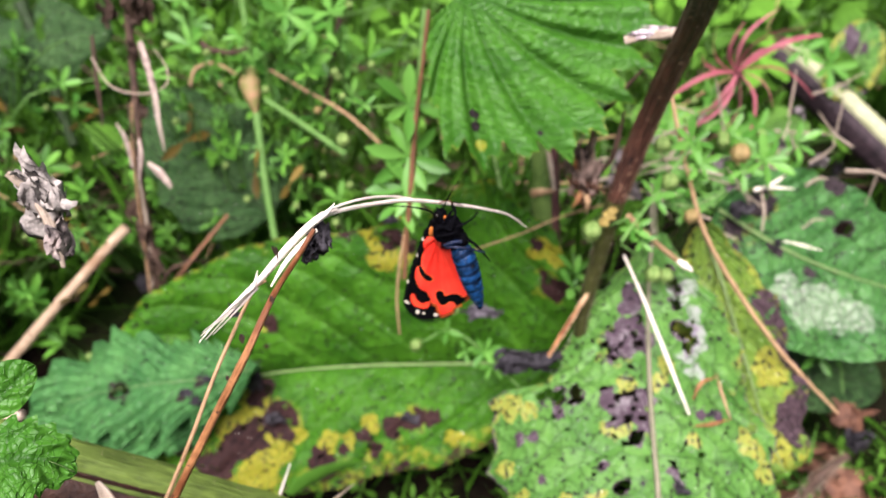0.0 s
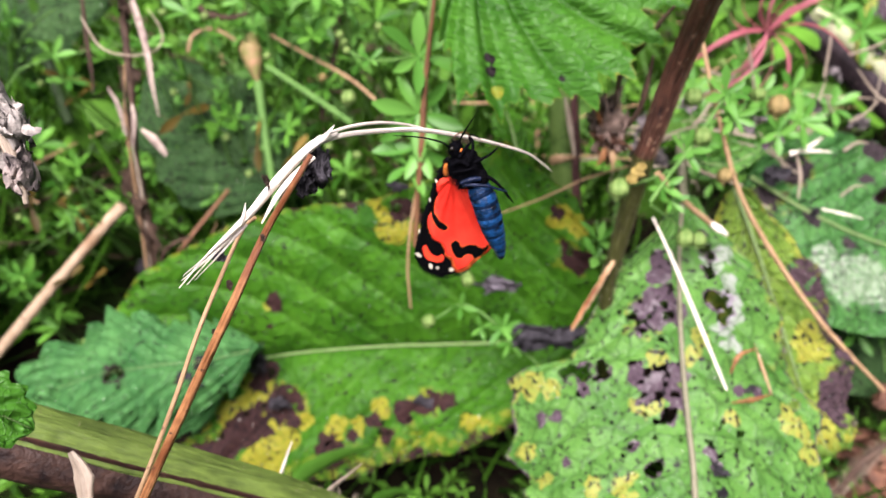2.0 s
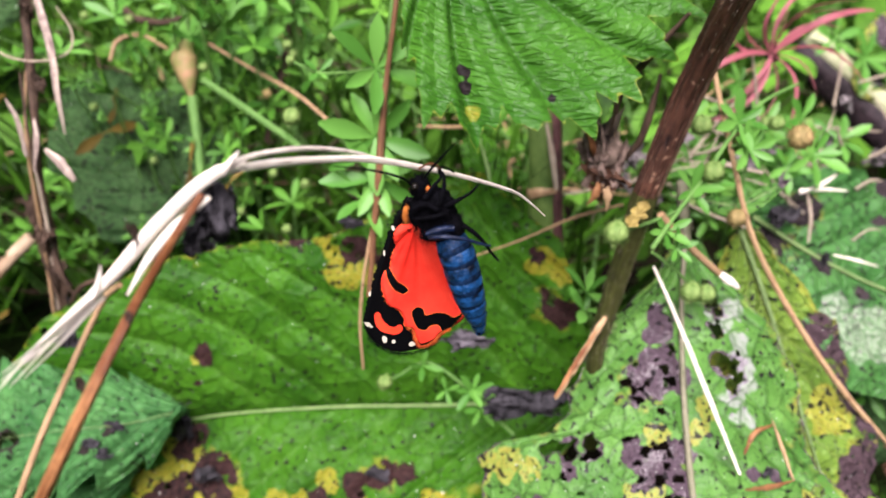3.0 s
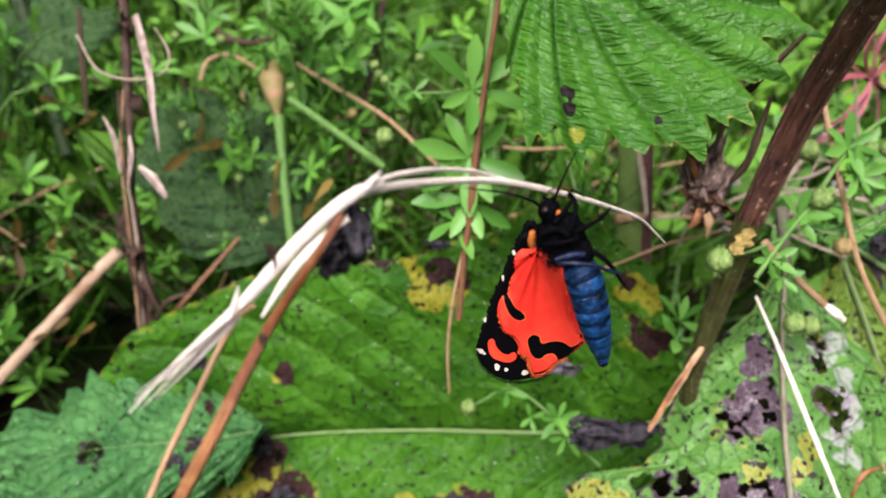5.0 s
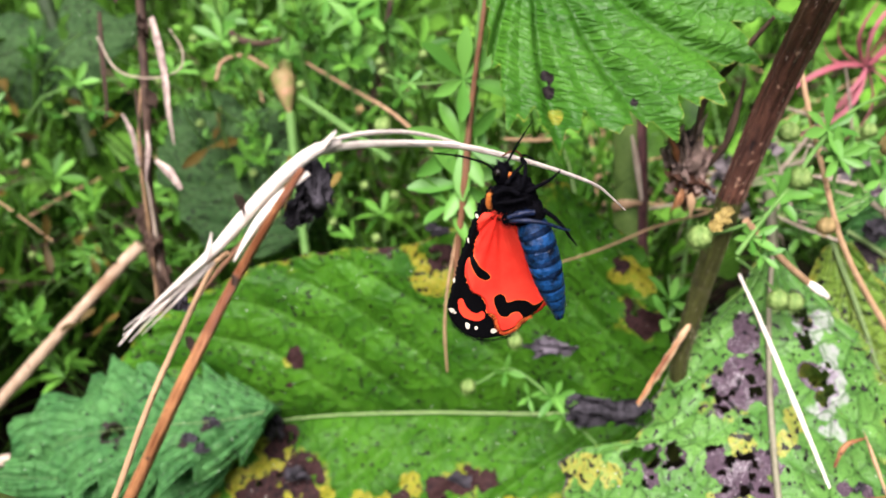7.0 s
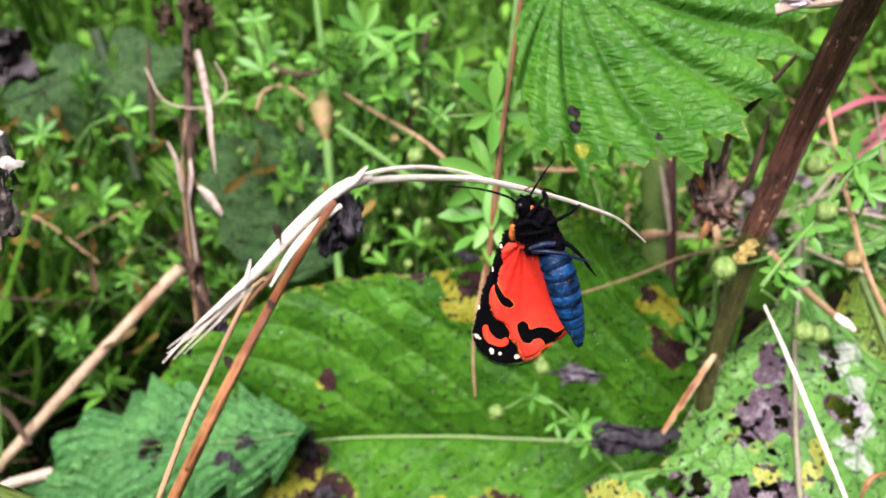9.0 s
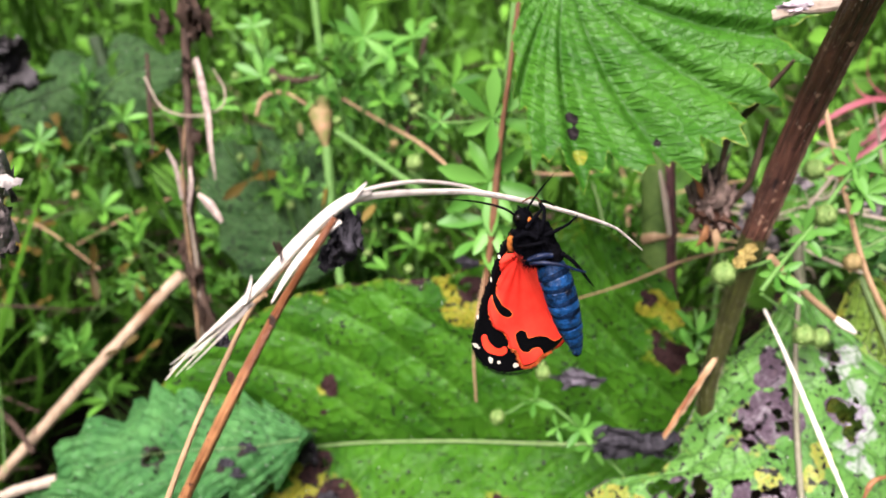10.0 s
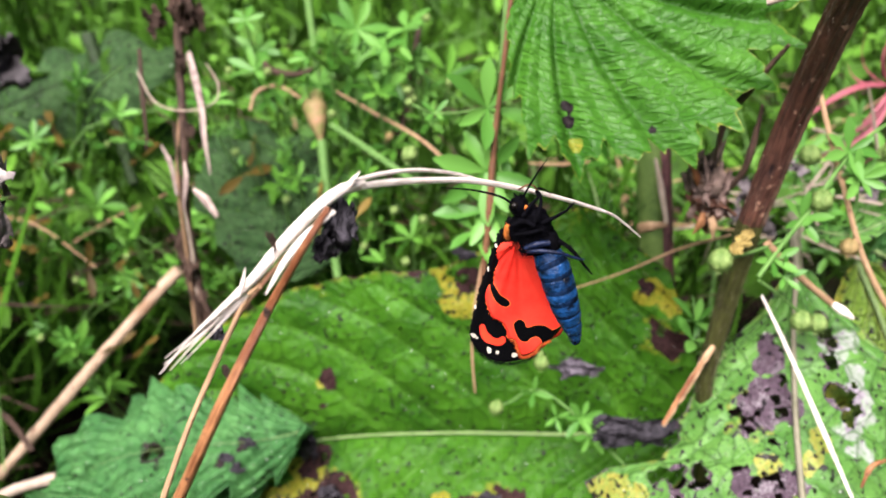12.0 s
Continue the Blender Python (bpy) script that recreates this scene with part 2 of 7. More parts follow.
        col = mix(nodes, links, times(span(nodes, links, scuff, 0.60, 0.70), 0.4), col, (0.14, 0.10, 0.05))
        fleck = noisy(1.1, 1.0, 0.3)
        col = mix(nodes, links, times(span(nodes, links, fleck, 0.775, 0.785), 0.8), col, (0.6, 0.62, 0.55))
    if mould:
        mm = plus(attribute(nodes, "mould"), times(less(noisy(0.75, 7.0, 0.8), 0.5), patchy))
        col = mix(nodes, links, times(times(span(nodes, links, mm, 0.50, 1.35), plus(0.35, times(edge, 0.65))), bloom), col, mould)
    links.new(col, bsdf.inputs["Base Color"])
    links.new(plus(times(deadm, 0.3), plus(times(grain, 0.24), rough - 0.12)), bsdf.inputs["Roughness"])
    bsdf.inputs["Specular IOR Level"].default_value = gloss
    h = plus(times(cushion, 0.6), plus(times(edge2, 0.22), plus(times(grain, 0.16), times(deadm, -0.35))))
    bumped(nodes, links, bsdf, h, 0.9, puff)
    thin(mat, nodes, links, bsdf, col, through_light)
    return mat


def small_leaf_material(name, deep, fresh, rough=0.5, through_light=0.3, scale=220.0, gloss=0.22):
    """Small leaves that differ from one another."""
    mat, nodes, links, bsdf = shader(name)
    isl = nodes.new("ShaderNodeNewGeometry").outputs["Random Per Island"]
    rnd = nodes.new("ShaderNodeObjectInfo").outputs["Random"]
    n = noise_tex(nodes, links, scale, 4.0)
    fac = math_node(nodes, links, "ADD", math_node(nodes, links, "MULTIPLY", math_node(nodes, links, "FRACT", math_node(nodes, links, "ADD", isl, rnd)), 0.6), math_node(nodes, links, "MULTIPLY", n, 0.4))
    col = ramp(nodes, links, fac, [(0.15, deep), (0.8, fresh)])
    links.new(col, bsdf.inputs["Base Color"])
    bsdf.inputs["Roughness"].default_value = rough
    bsdf.inputs["Specular IOR Level"].default_value = gloss
    bumped(nodes, links, bsdf, noise_tex(nodes, links, scale * 5, 2.0), 0.3, 0.0003)
    thin(mat, nodes, links, bsdf, col, through_light)
    return mat


def plain(name, dark, light, rough=0.6, scale=300.0, relief=0.0003, sheen=0.0, spec=0.2):
    """A grained surface between two tones."""
    mat, nodes, links, bsdf = shader(name)
    n = noise_tex(nodes, links, scale, 5.0)
    links.new(ramp(nodes, links, n, [(0.32, dark), (0.68, light)]), bsdf.inputs["Base Color"])
    bsdf.inputs["Roughness"].default_value = rough
    bsdf.inputs["Specular IOR Level"].default_value = spec
    bsdf.inputs["Sheen Weight"].default_value = sheen
    bumped(nodes, links, bsdf, noise_tex(nodes, links, scale * 3, 3.0), 0.6, relief)
    return mat


COMFREY = leaf_material("leaf_green_broad", (0.012, 0.062, 0.0035), (0.052, 0.170, 0.0095), (0.06, 0.16, 0.018), yellow=(0.29, 0.23, 0.022), dead=(0.030, 0.014, 0.013), speck=0.75, net=0.17, lines=0.42, puff=0.0006, gloss=0.10, groove=0.05)
MOTTLED = leaf_material("leaf_green_mottled", (0.036, 0.120, 0.018), (0.102, 0.240, 0.046), (0.06, 0.16, 0.035), yellow=(0.28, 0.245, 0.04), dead=(0.058, 0.038, 0.050), speck=0.92, net=0.17, lines=0.6, mould=(0.34, 0.32, 0.34), bloom=0.85, chalk=0.5, groove=0.075, puff=0.0004, gloss=0.16)
YELLOWING = leaf_material("leaf_yellow_green", (0.07, 0.16, 0.022), (0.16, 0.25, 0.032), (0.13, 0.16, 0.04), yellow=(0.30, 0.27, 0.035), dead=(0.055, 0.034, 0.040), speck=0.9, net=0.26, lines=0.6, puff=0.0008, gloss=0.16)
MILDEW = leaf_material("leaf_green_mildewed", (0.024, 0.104, 0.022), (0.068, 0.195, 0.045), (0.05, 0.15, 0.035), yellow=(0.3, 0.26, 0.04), dead=(0.03, 0.022, 0.024), mould=(0.46, 0.48, 0.41), patchy=4.0, speck=1.05, net=0.20, lines=0.6, puff=0.0007, bloom=0.5, groove=0.07, gloss=0.2)
# The vein colour is darker than the blade: shade of the pleat grooves.
NETTLE = leaf_material("leaf_nettle", (0.022, 0.108, 0.006), (0.070, 0.222, 0.021), (0.017, 0.075, 0.006), yellow=(0.3, 0.27, 0.03), dead=(0.012, 0.008, 0.008), speck=0.0, net=0.34, rough=0.42, through_light=0.36, lines=0.35, puff=0.0005, gloss=0.27, groove=0.06)
NETTLE_DARK = leaf_material("leaf_nettle_bluish", (0.022, 0.098, 0.026), (0.078, 0.222, 0.062), (0.04, 0.13, 0.040), yellow=(0.3, 0.27, 0.04), dead=(0.025, 0.02, 0.018), speck=0.6, net=0.30, lines=0.45, puff=0.0007, gloss=0.12)
# One leaf's own grey-green; on the shaded green leaves its darkness stands for shade.
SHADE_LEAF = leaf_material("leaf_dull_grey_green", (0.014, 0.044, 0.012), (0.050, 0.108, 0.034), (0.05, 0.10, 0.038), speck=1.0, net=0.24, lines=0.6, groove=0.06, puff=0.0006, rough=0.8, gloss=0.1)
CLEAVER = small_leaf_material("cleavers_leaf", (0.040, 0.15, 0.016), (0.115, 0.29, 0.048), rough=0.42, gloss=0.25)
# Darker copy of CLEAVER: shade is put into the green of leaves standing low.
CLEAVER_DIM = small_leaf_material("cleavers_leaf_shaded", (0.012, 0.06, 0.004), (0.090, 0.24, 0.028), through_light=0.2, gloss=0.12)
# The near-black low green carries the shade deep in the thicket.
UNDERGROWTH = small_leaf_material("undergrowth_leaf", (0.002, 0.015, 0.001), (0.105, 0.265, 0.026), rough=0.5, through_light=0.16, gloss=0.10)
OCHRE_LEAF = small_leaf_material("ochre_leaf", (0.03, 0.022, 0.006), (0.15, 0.105, 0.02), gloss=0.1)
# Blades run down to near-black, so shaded gaps are part of their colour.
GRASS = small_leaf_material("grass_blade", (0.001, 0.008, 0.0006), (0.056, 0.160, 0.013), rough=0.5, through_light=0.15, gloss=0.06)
PINK_LEAF = small_leaf_material("reddened_leaf", (0.19, 0.040, 0.05), (0.46, 0.16, 0.19))
SEED = plain("burr_green", (0.08, 0.15, 0.03), (0.19, 0.27, 0.08), 0.6, 1500.0, 0.0006)
SEED_BROWN = plain("burr_brown", (0.15, 0.12, 0.04), (0.30, 0.21, 0.09), 0.6, 1500.0, 0.0006)
CLEAVER_STEM = stem_material("cleavers_stem", (0.04, 0.12, 0.018), (0.11, 0.22, 0.05))
BEIGE_RIB = stem_material("beige_leaf_rib", (0.07, 0.08, 0.035), (0.19, 0.17, 0.12), 0.6, 700.0, 10.0, 0.0003, spots=(0.16, 0.12, 0.08))
FLAKE = stem_material("purple_striped_flake", (0.05, 0.018, 0.022), (0.52, 0.43, 0.35), 0.6, 500.0, 9.0, 0.0006)
RIB = stem_material("pale_leaf_rib", (0.10, 0.19, 0.05), (0.20, 0.27, 0.11))
DARK_STEM = stem_material("dark_red_brown_stem", (0.007, 0.003, 0.003), (0.085, 0.036, 0.022), 0.5, 500.0, 18.0, 0.0014, spots=(0.22, 0.13, 0.085))
DARK_STEM_LOW = stem_material("green_brown_stem", (0.008, 0.008, 0.002), (0.050, 0.055, 0.012), 0.55, 500.0, 16.0, 0.0007)
PURPLE_STEM = stem_material("green_and_purple_stem", (0.040, 0.085, 0.014), (0.12, 0.19, 0.045), 0.55, 500.0, 5.0, 0.0004)
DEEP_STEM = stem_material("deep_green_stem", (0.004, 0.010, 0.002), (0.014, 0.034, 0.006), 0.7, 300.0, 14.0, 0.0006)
GREEN_STEM = stem_material("thick_green_stem", (0.035, 0.055, 0.010), (0.12, 0.18, 0.032), 0.5, 300.0, 20.0, 0.0012)
CREAM_STEM = stem_material("cream_and_dark_stem", (0.16, 0.18, 0.08), (0.34, 0.34, 0.22), 0.55, 300.0, 5.0, 0.0005)
STRAW = stem_material("bleached_straw", (0.60, 0.51, 0.40), (0.88, 0.84, 0.75), 0.5, 600.0, 16.0, 0.0004)
TAN = stem_material("tan_straw", (0.20, 0.115, 0.055), (0.40, 0.27, 0.15), 0.55, 500.0, 14.0, 0.0003, spots=(0.12, 0.06, 0.035))
CANE = stem_material("weathered_cane", (0.17, 0.11, 0.06), (0.42, 0.32, 0.22), 0.6, 260.0, 6.0, 0.0003, spots=(0.07, 0.035, 0.02), shade=(0.18, 0.11, 0.06))
RUST = stem_material("rust_brown_stem", (0.10, 0.034, 0.012), (0.42, 0.20, 0.08), 0.45, 700.0, 12.0, 0.0006, spots=(0.05, 0.02, 0.012), shade=(0.13, 0.045, 0.016))
DRY = stem_material("dry_grey_brown_stem", (0.014, 0.008, 0.006), (0.10, 0.06, 0.038), 0.7, 500.0, 12.0, 0.0006)
PALE = stem_material("pale_dry_flake", (0.20, 0.145, 0.10), (0.42, 0.36, 0.28), 0.7, 500.0, 12.0, 0.0004)
REED = stem_material("red_brown_reed", (0.06, 0.026, 0.012), (0.18, 0.085, 0.038), 0.55, 500.0, 12.0, 0.0003)
WITHERED = plain("withered_black_leaf", (0.003, 0.003, 0.004), (0.044, 0.040, 0.046), 0.8, 400.0, 0.0012)
DEAD_BROWN = plain("dead_brown_leaf", (0.03, 0.013, 0.008), (0.15, 0.07, 0.04), 0.7, 160.0, 0.001)

# ---- leaves ----


def leaf(m, mid, normal, wl, wr, fold=(0, 0), a=0.6, b=0.6, nu=120, nv=60, teeth=0, bite=0.0, veins=9, relief=0.0012, wave=0.0, droop=(0, 0),
         holes=0.0, blots=(), rim=0.0, seed=0.0, lobes=0.0, slant=0.32, patch=0.0, shape=None, bands=(), dry=0.0):
    """A leaf blade along the midrib curve `mid`, of half-widths wl and wr, each half turned by fold degrees and drooping towards its rim.
    blots: (place, radius, kind) with kind dead, yellow or mould. bands: (side, from, to, inner edge, strength, kind) along the rim."""
    c = spline(mid, nu)
    u = np.linspace(0, 1, nu)
    t = unit(np.gradient(c, axis=0))
    nrm = np.asarray(normal, float)
    nrm = unit(nrm - t * (t @ nrm)[:, None]) if nrm.ndim == 1 else unit(nrm)
    side = np.cross(nrm, t)
    def profile(p, q):
        peak = p / (p + q)
        return u**p * (1 - u) ** q / (peak**p * (1 - peak) ** q)

    sides = [profile(p, b) for p in (a if isinstance(a, tuple) else (a, a))]
    if shape:
        sides = [np.interp(u, [p for p, _ in half], [q for _, q in half]) for half in shape]
    length = np.linalg.norm(np.diff(c, axis=0), axis=1).sum()
    vs = np.linspace(-1, 1, 2 * nv + 1)
    V = np.broadcast_to(vs[None, :], (nu, 2 * nv + 1))
    U = np.broadcast_to(u[:, None], V.shape)
    A = np.abs(V)
    half = np.where(V > 0, wl, wr)
    ang = np.radians(np.where(V > 0, fold[0], fold[1]))
    w = np.where(V > 0, sides[0][:, None], sides[1][:, None]) * half
    edge_noise = (fractal(np.stack([U * 14, np.sign(V) * 5 + seed, 0 * U], -1).reshape(-1, 3), 3).reshape(V.shape) - 0.5)
    w = w * (1 + lobes * edge_noise * 2 * A)
    push = 0.0
    if teeth:
        ph = U * teeth + 0.5 * np.sign(V)
        saw = ph - np.floor(ph)
        tooth = np.where(saw < 0.72, saw / 0.72, (1 - saw) / 0.28) - 0.5
        w = w * (1 + bite * tooth * A**3)
        push = bite * 0.10 * length * (tooth + 0.5) * A**4 / max(teeth / 8, 1)
    out = V * w
    dist = np.abs(out)
    dr = np.radians(np.where(V > 0, droop[0], droop[1])) * A
    phase = (U - slant * A * (0.6 + 0.4 * A)) * veins
    fr = np.abs(phase - np.round(phase))
    quilt = np.sin(np.pi * np.clip(fr, 0, 0.5)) ** 0.8 * step(0.02, 0.2, A) * (1 - 0.6 * step(0.75, 1, A))
    mm_uv = np.stack([U * length * 1000, out * 1000], -1)
    pn = np.concatenate([mm_uv / 9.0, np.full(V.shape + (1,), seed)], -1).reshape(-1, 3)
    lump = (fractal(pn, 3).reshape(V.shape) - 0.5)
    cell = (fractal(pn * 3.1 + 7, 2).reshape(V.shape) - 0.5)
    h = relief * (quilt - 0.5) * 1.2 + relief * 0.5 * cell * A**0.3 + relief * 2.0 * lump - relief * 0.8 * np.exp(-(dist / 0.0016) ** 2)
    h = h + wave * A**2 * np.sin(U * 19 + np.sign(V) * 2 + seed) + wave * A**2 * 1.5 * edge_noise
    lat = np.cos(ang + dr)
    dep = np.sin(ang + dr)
    v = c[:, None, :] + side[:, None, :] * (out * lat)[..., None] + nrm[:, None, :] * (h - dist * dep)[..., None] + t[:, None, :] * push[..., None] if teeth else \
        c[:, None, :] + side[:, None, :] * (out * lat)[..., None] + nrm[:, None, :] * (h - dist * dep)[..., None]
    pts = v.reshape(-1, 3)
    rib_w = 0.0010 * (1.2 - U)
    rib = np.clip(np.exp(-(dist / rib_w) ** 2) + 0.55 * np.exp(-(fr / (0.035 + 0.02 * (1 - A))) ** 2) * step(1.0, 0.8, A), 0, 1).ravel()
    big = fractal(pts * 1000 / 16.0 + seed * 3, 3)
    masks = {"yellow": np.zeros(len(pts)), "dead": np.zeros(len(pts)), "mould": np.zeros(len(pts))}
    if rim:
        r = (A**3).ravel() * (0.25 + 1.5 * big) * rim
        masks["yellow"] = np.maximum(masks["yellow"], np.clip(r, 0, 0.9))
        masks["dead"] = np.maximum(masks["dead"], np.clip(r * 0.9 - 0.3, 0, 0.8) * step(0.45, 0.7, fractal(pts * 1000 / 11.0 + 40 + seed, 2)))
    if dry:
        masks["yellow"] = np.maximum(masks["yellow"], 0.5 * step(0.95, 0.99, A).ravel())
        masks["dead"] = np.maximum(masks["dead"], dry * step(0.975, 0.99, A).ravel())
    if patch:
        masks["yellow"] = np.maximum(masks["yellow"], patch * step(0.5, 0.75, big))
        masks["dead"] = np.maximum(masks["dead"], patch * step(0.62, 0.8, fractal(pts * 1000 / 12.0 + 90 + seed, 3)))
    for sgn, u0, u1, a0, strength, kind in bands:
        wide = step(a0 - 0.12, a0 + 0.16, A + 0.5 * (big.reshape(V.shape) - 0.5)) * step(u0 - 0.05, u0 + 0.05, U) * step(u1 + 0.05, u1 - 0.05, U) * (V * sgn > 0)
        masks[kind] = np.maximum(masks[kind], strength * wide.ravel())
    keep = np.ones(len(pts), bool)
    for k, (place, radius, kind) in enumerate(blots):
        away = np.linalg.norm(pts - np.asarray(place), axis=1)
        away = np.linalg.norm(pts - pts[np.argmin(away)], axis=1)
        near = np.where(away < 3.2 * radius)[0]
        rough_edge = fractal(pts[near] / (1.1 * radius) + seed + 7.7 * k, 4) - 0.5
        d = away[near] / radius + 2.5 * rough_edge
        if kind == "hole":
            keep[near] &= d > 0.62
            masks["dead"][near] = np.maximum(masks["dead"][near], 0.9 * step(1.25, 0.8, d))
            continue
        masks[kind][near] = np.maximum(masks[kind][near], step(1.2, 0.65, d))
        if kind == "dead" and radius > 0.0045:
            masks["yellow"][near] = np.maximum(masks["yellow"][near], 0.5 * step(1.7, 1.0, d))
    if holes:
        hn = fractal(pts * 1000 / 2.1 + seed * 7, 2) + 0.25 * (fractal(pts * 1000 / 18.0 + 5, 2) - 0.5) + 0.12 * (masks["dead"] > 0.5)
        keep &= ~((hn > 1.0 - holes) & (dist.ravel() > 0.0015))
    m.grid(pts, nu, 2 * nv + 1, keep=keep, uv=mm_uv.reshape(-1, 2), rib=rib, **masks)
    return c


def spots(kind, *rows):
    """Blotches of one kind, from places and radii."""
    size = {"dead": 1.3, "yellow": 1.5, "mould": 1.9, "hole": 1.0}[kind]
    return [((x, y, z), r * size, kind) for x, y, z, r in rows]


def leaf_thing(name, label, category, mat, mid, normal, wl, wr, stalk=None, stalk_mat=None, rib_r=0.0009, group="", rib_ends=(0.8, 0.2), rib_up=-0.0009, **kw):
    ob = thing(name, mid[0], label, category, group)
    m = Mesh()
    c = leaf(m, mid, normal, wl, wr, **kw)
    part("blade", m, mat, ob)
    n = np.asarray(unit(normal)) * rib_up
    part("midrib", tube(Mesh(), c[:: max(1, len(c) // 14)] + n, [rib_r * rib_ends[0], rib_r * rib_ends[1]], 9, 90, rough=0.1), stalk_mat or RIB, ob, "raised pale midrib")
    if stalk:
        part("leaf_stalk", tube(Mesh(), stalk, [rib_r * 1.6, rib_r * 1.3], 8), stalk_mat or CLEAVER_STEM, ob)
    return ob


# ---- the ground ----
GROUND, gn, gl, gb = shader("soil_and_moss")
moss = noise_tex(gn, gl, 9.0, 6.0)
crumb = noise_tex(gn, gl, 90.0, 5.0)
# Earth and moss tones are near-black: the shade between the plants is coloured in.
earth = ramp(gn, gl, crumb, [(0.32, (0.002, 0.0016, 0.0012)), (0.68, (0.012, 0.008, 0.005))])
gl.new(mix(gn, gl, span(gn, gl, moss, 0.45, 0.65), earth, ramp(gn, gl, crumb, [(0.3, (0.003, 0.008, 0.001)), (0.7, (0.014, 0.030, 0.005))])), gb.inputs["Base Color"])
gb.inputs["Roughness"].default_value, gb.inputs["Specular IOR Level"].default_value = 0.95, 0.04
bumped(gn, gl, gb, noise_tex(gn, gl, 270.0, 3.0), 0.6, 0.004)

gx = np.sinh(np.linspace(-7.6, 7.6, 240)) * 0.2
gy = np.sinh(np.linspace(-7.6, 7.6, 240)) * 0.2 + 0.25
G = np.stack(np.meshgrid(gx, gy, indexing="ij"), -1).reshape(-1, 2)
near = np.exp(-((G[:, 0] ** 2 + (G[:, 1] - 0.25) ** 2) / 4.0))
gz = near * ((fractal(np.stack([G[:, 0] * 9, G[:, 1] * 9, 0 * G[:, 0]], 1), 4) - 0.5) * 0.05 + (fractal(np.stack([G[:, 0] * 80, G[:, 1] * 80, 0 * G[:, 0]], 1), 3) - 0.5) * 0.012)
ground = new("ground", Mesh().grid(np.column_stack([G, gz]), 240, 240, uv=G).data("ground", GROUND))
tagged(ground, "soil under dense hedgerow plants, their shade put into its colour", "ground", kind="structure")


def blade(m, root, tip, bend, width, n=7, fold=0.25, twist=0.0):
    """A grass blade from root to tip, sagging by bend."""
    root, tip, bend = np.asarray(root, float), np.asarray(tip, float), np.asarray(bend, float)
    u = np.linspace(0, 1, n)
    c = root + u[:, None] * (tip - root) + (4 * u * (1 - u))[:, None] * bend
    t = unit(np.gradient(c, axis=0))
    s = unit(np.cross(t, np.array([np.sin(twist), np.cos(twist), 0.35])))
    nr = np.cross(s, t)
    w = width * np.clip(1.05 - u**2.2, 0.02, 1) * np.clip(0.55 + 2 * u, 0, 1)
    v = np.stack([c - s * w[:, None] + nr * (w * fold)[:, None], c, c + s * w[:, None] + nr * (w * fold)[:, None]], 1)
    uv = np.stack([np.broadcast_to(u[:, None] * 60, (n, 3)), np.broadcast_to(np.array([-1, 0, 1.0]) * 2, (n, 3))], -1)
    return m.grid(v.reshape(-1, 3), n, 3, uv=uv.reshape(-1, 2))


def leaflet_points(n=6):
    """A small obovate leaflet, 1 long, from the origin along +x, with a fold and a pointed tip."""
    u = np.linspace(0, 1, n)
    w = 0.145 * np.sin(np.pi * np.clip(u, 0.02, 0.985) ** 1.5) ** 0.8 + 0.012
    z = -0.10 * u**2
    v = np.stack([np.stack([u, w, z + 0.35 * w], 1), np.stack([u, 0 * u, z], 1), np.stack([u, -w, z + 0.35 * w], 1)], 1)
    return v.reshape(-1, 3), n


LEAFLET, LN = leaflet_points()
leaflet_uv = LEAFLET[:, :2] * 10


def turn_to(axis, spin=0.0):
    q = Vector((0, 0, 1)).rotation_difference(Vector(axis)).to_matrix()
    return np.array(q) @ np.array(Matrix.Rotation(spin, 3, "Z"))


def whorl_into(m, centre, axis, count, size, lift, rng):
    """A star of leaflets joined into a larger mesh."""
    base = turn_to(axis, rng.uniform(0, 6.28))
    for k in range(count):
        a = 2 * math.pi * k / count + rng.uniform(-0.2, 0.2)
        l = lift + rng.uniform(-0.25, 0.25)
        rot = np.array(Matrix.Rotation(a, 3, "Z") @ Matrix.Rotation(-l, 3, "Y") @ Matrix.Rotation(rng.uniform(-0.4, 0.4), 3, "X"))
        m.grid((LEAFLET * size * rng.uniform(0.75, 1.15)) @ (base @ rot).T + centre, LN, 3, uv=leaflet_uv)


def crumple(m, centre, size, seed, stretch=(1, 1, 1), sheets=3):
    """A shrivelled leaf: folded, wrinkled sheets."""
    r = random.Random(seed)
    for s in range(sheets):
        n = 22
        g = np.stack(np.meshgrid(np.linspace(-1, 1, n), np.linspace(-1, 1, n), indexing="ij"), -1).reshape(-1, 2)
        rad = np.linalg.norm(g, axis=1)
        keep = rad < 0.95 - 0.3 * vnoise(np.column_stack([g * 2.5, np.full(len(g), seed + s)]))
        p = np.column_stack([g[:, 0], g[:, 1] * 0.7, 0.5 * np.sin(g[:, 0] * 2.2 + s) + 0.3 * np.cos(g[:, 1] * 3)])
        w = np.stack([fractal(np.column_stack([g * 1.6, np.full(len(g), 10 * k + seed + s * 3.7)]), 4) - 0.5 for k in range(3)], 1)
        p = p * 0.6 + w * 1.5
        rot = np.array(Euler((r.uniform(0, 6), r.uniform(0, 6), r.uniform(0, 6))).to_matrix())
        m.grid((p @ rot.T) * np.asarray(stretch) * size + np.asarray(centre), n, n, keep=keep, uv=g * 4)
    return m


rng = random.Random(4)


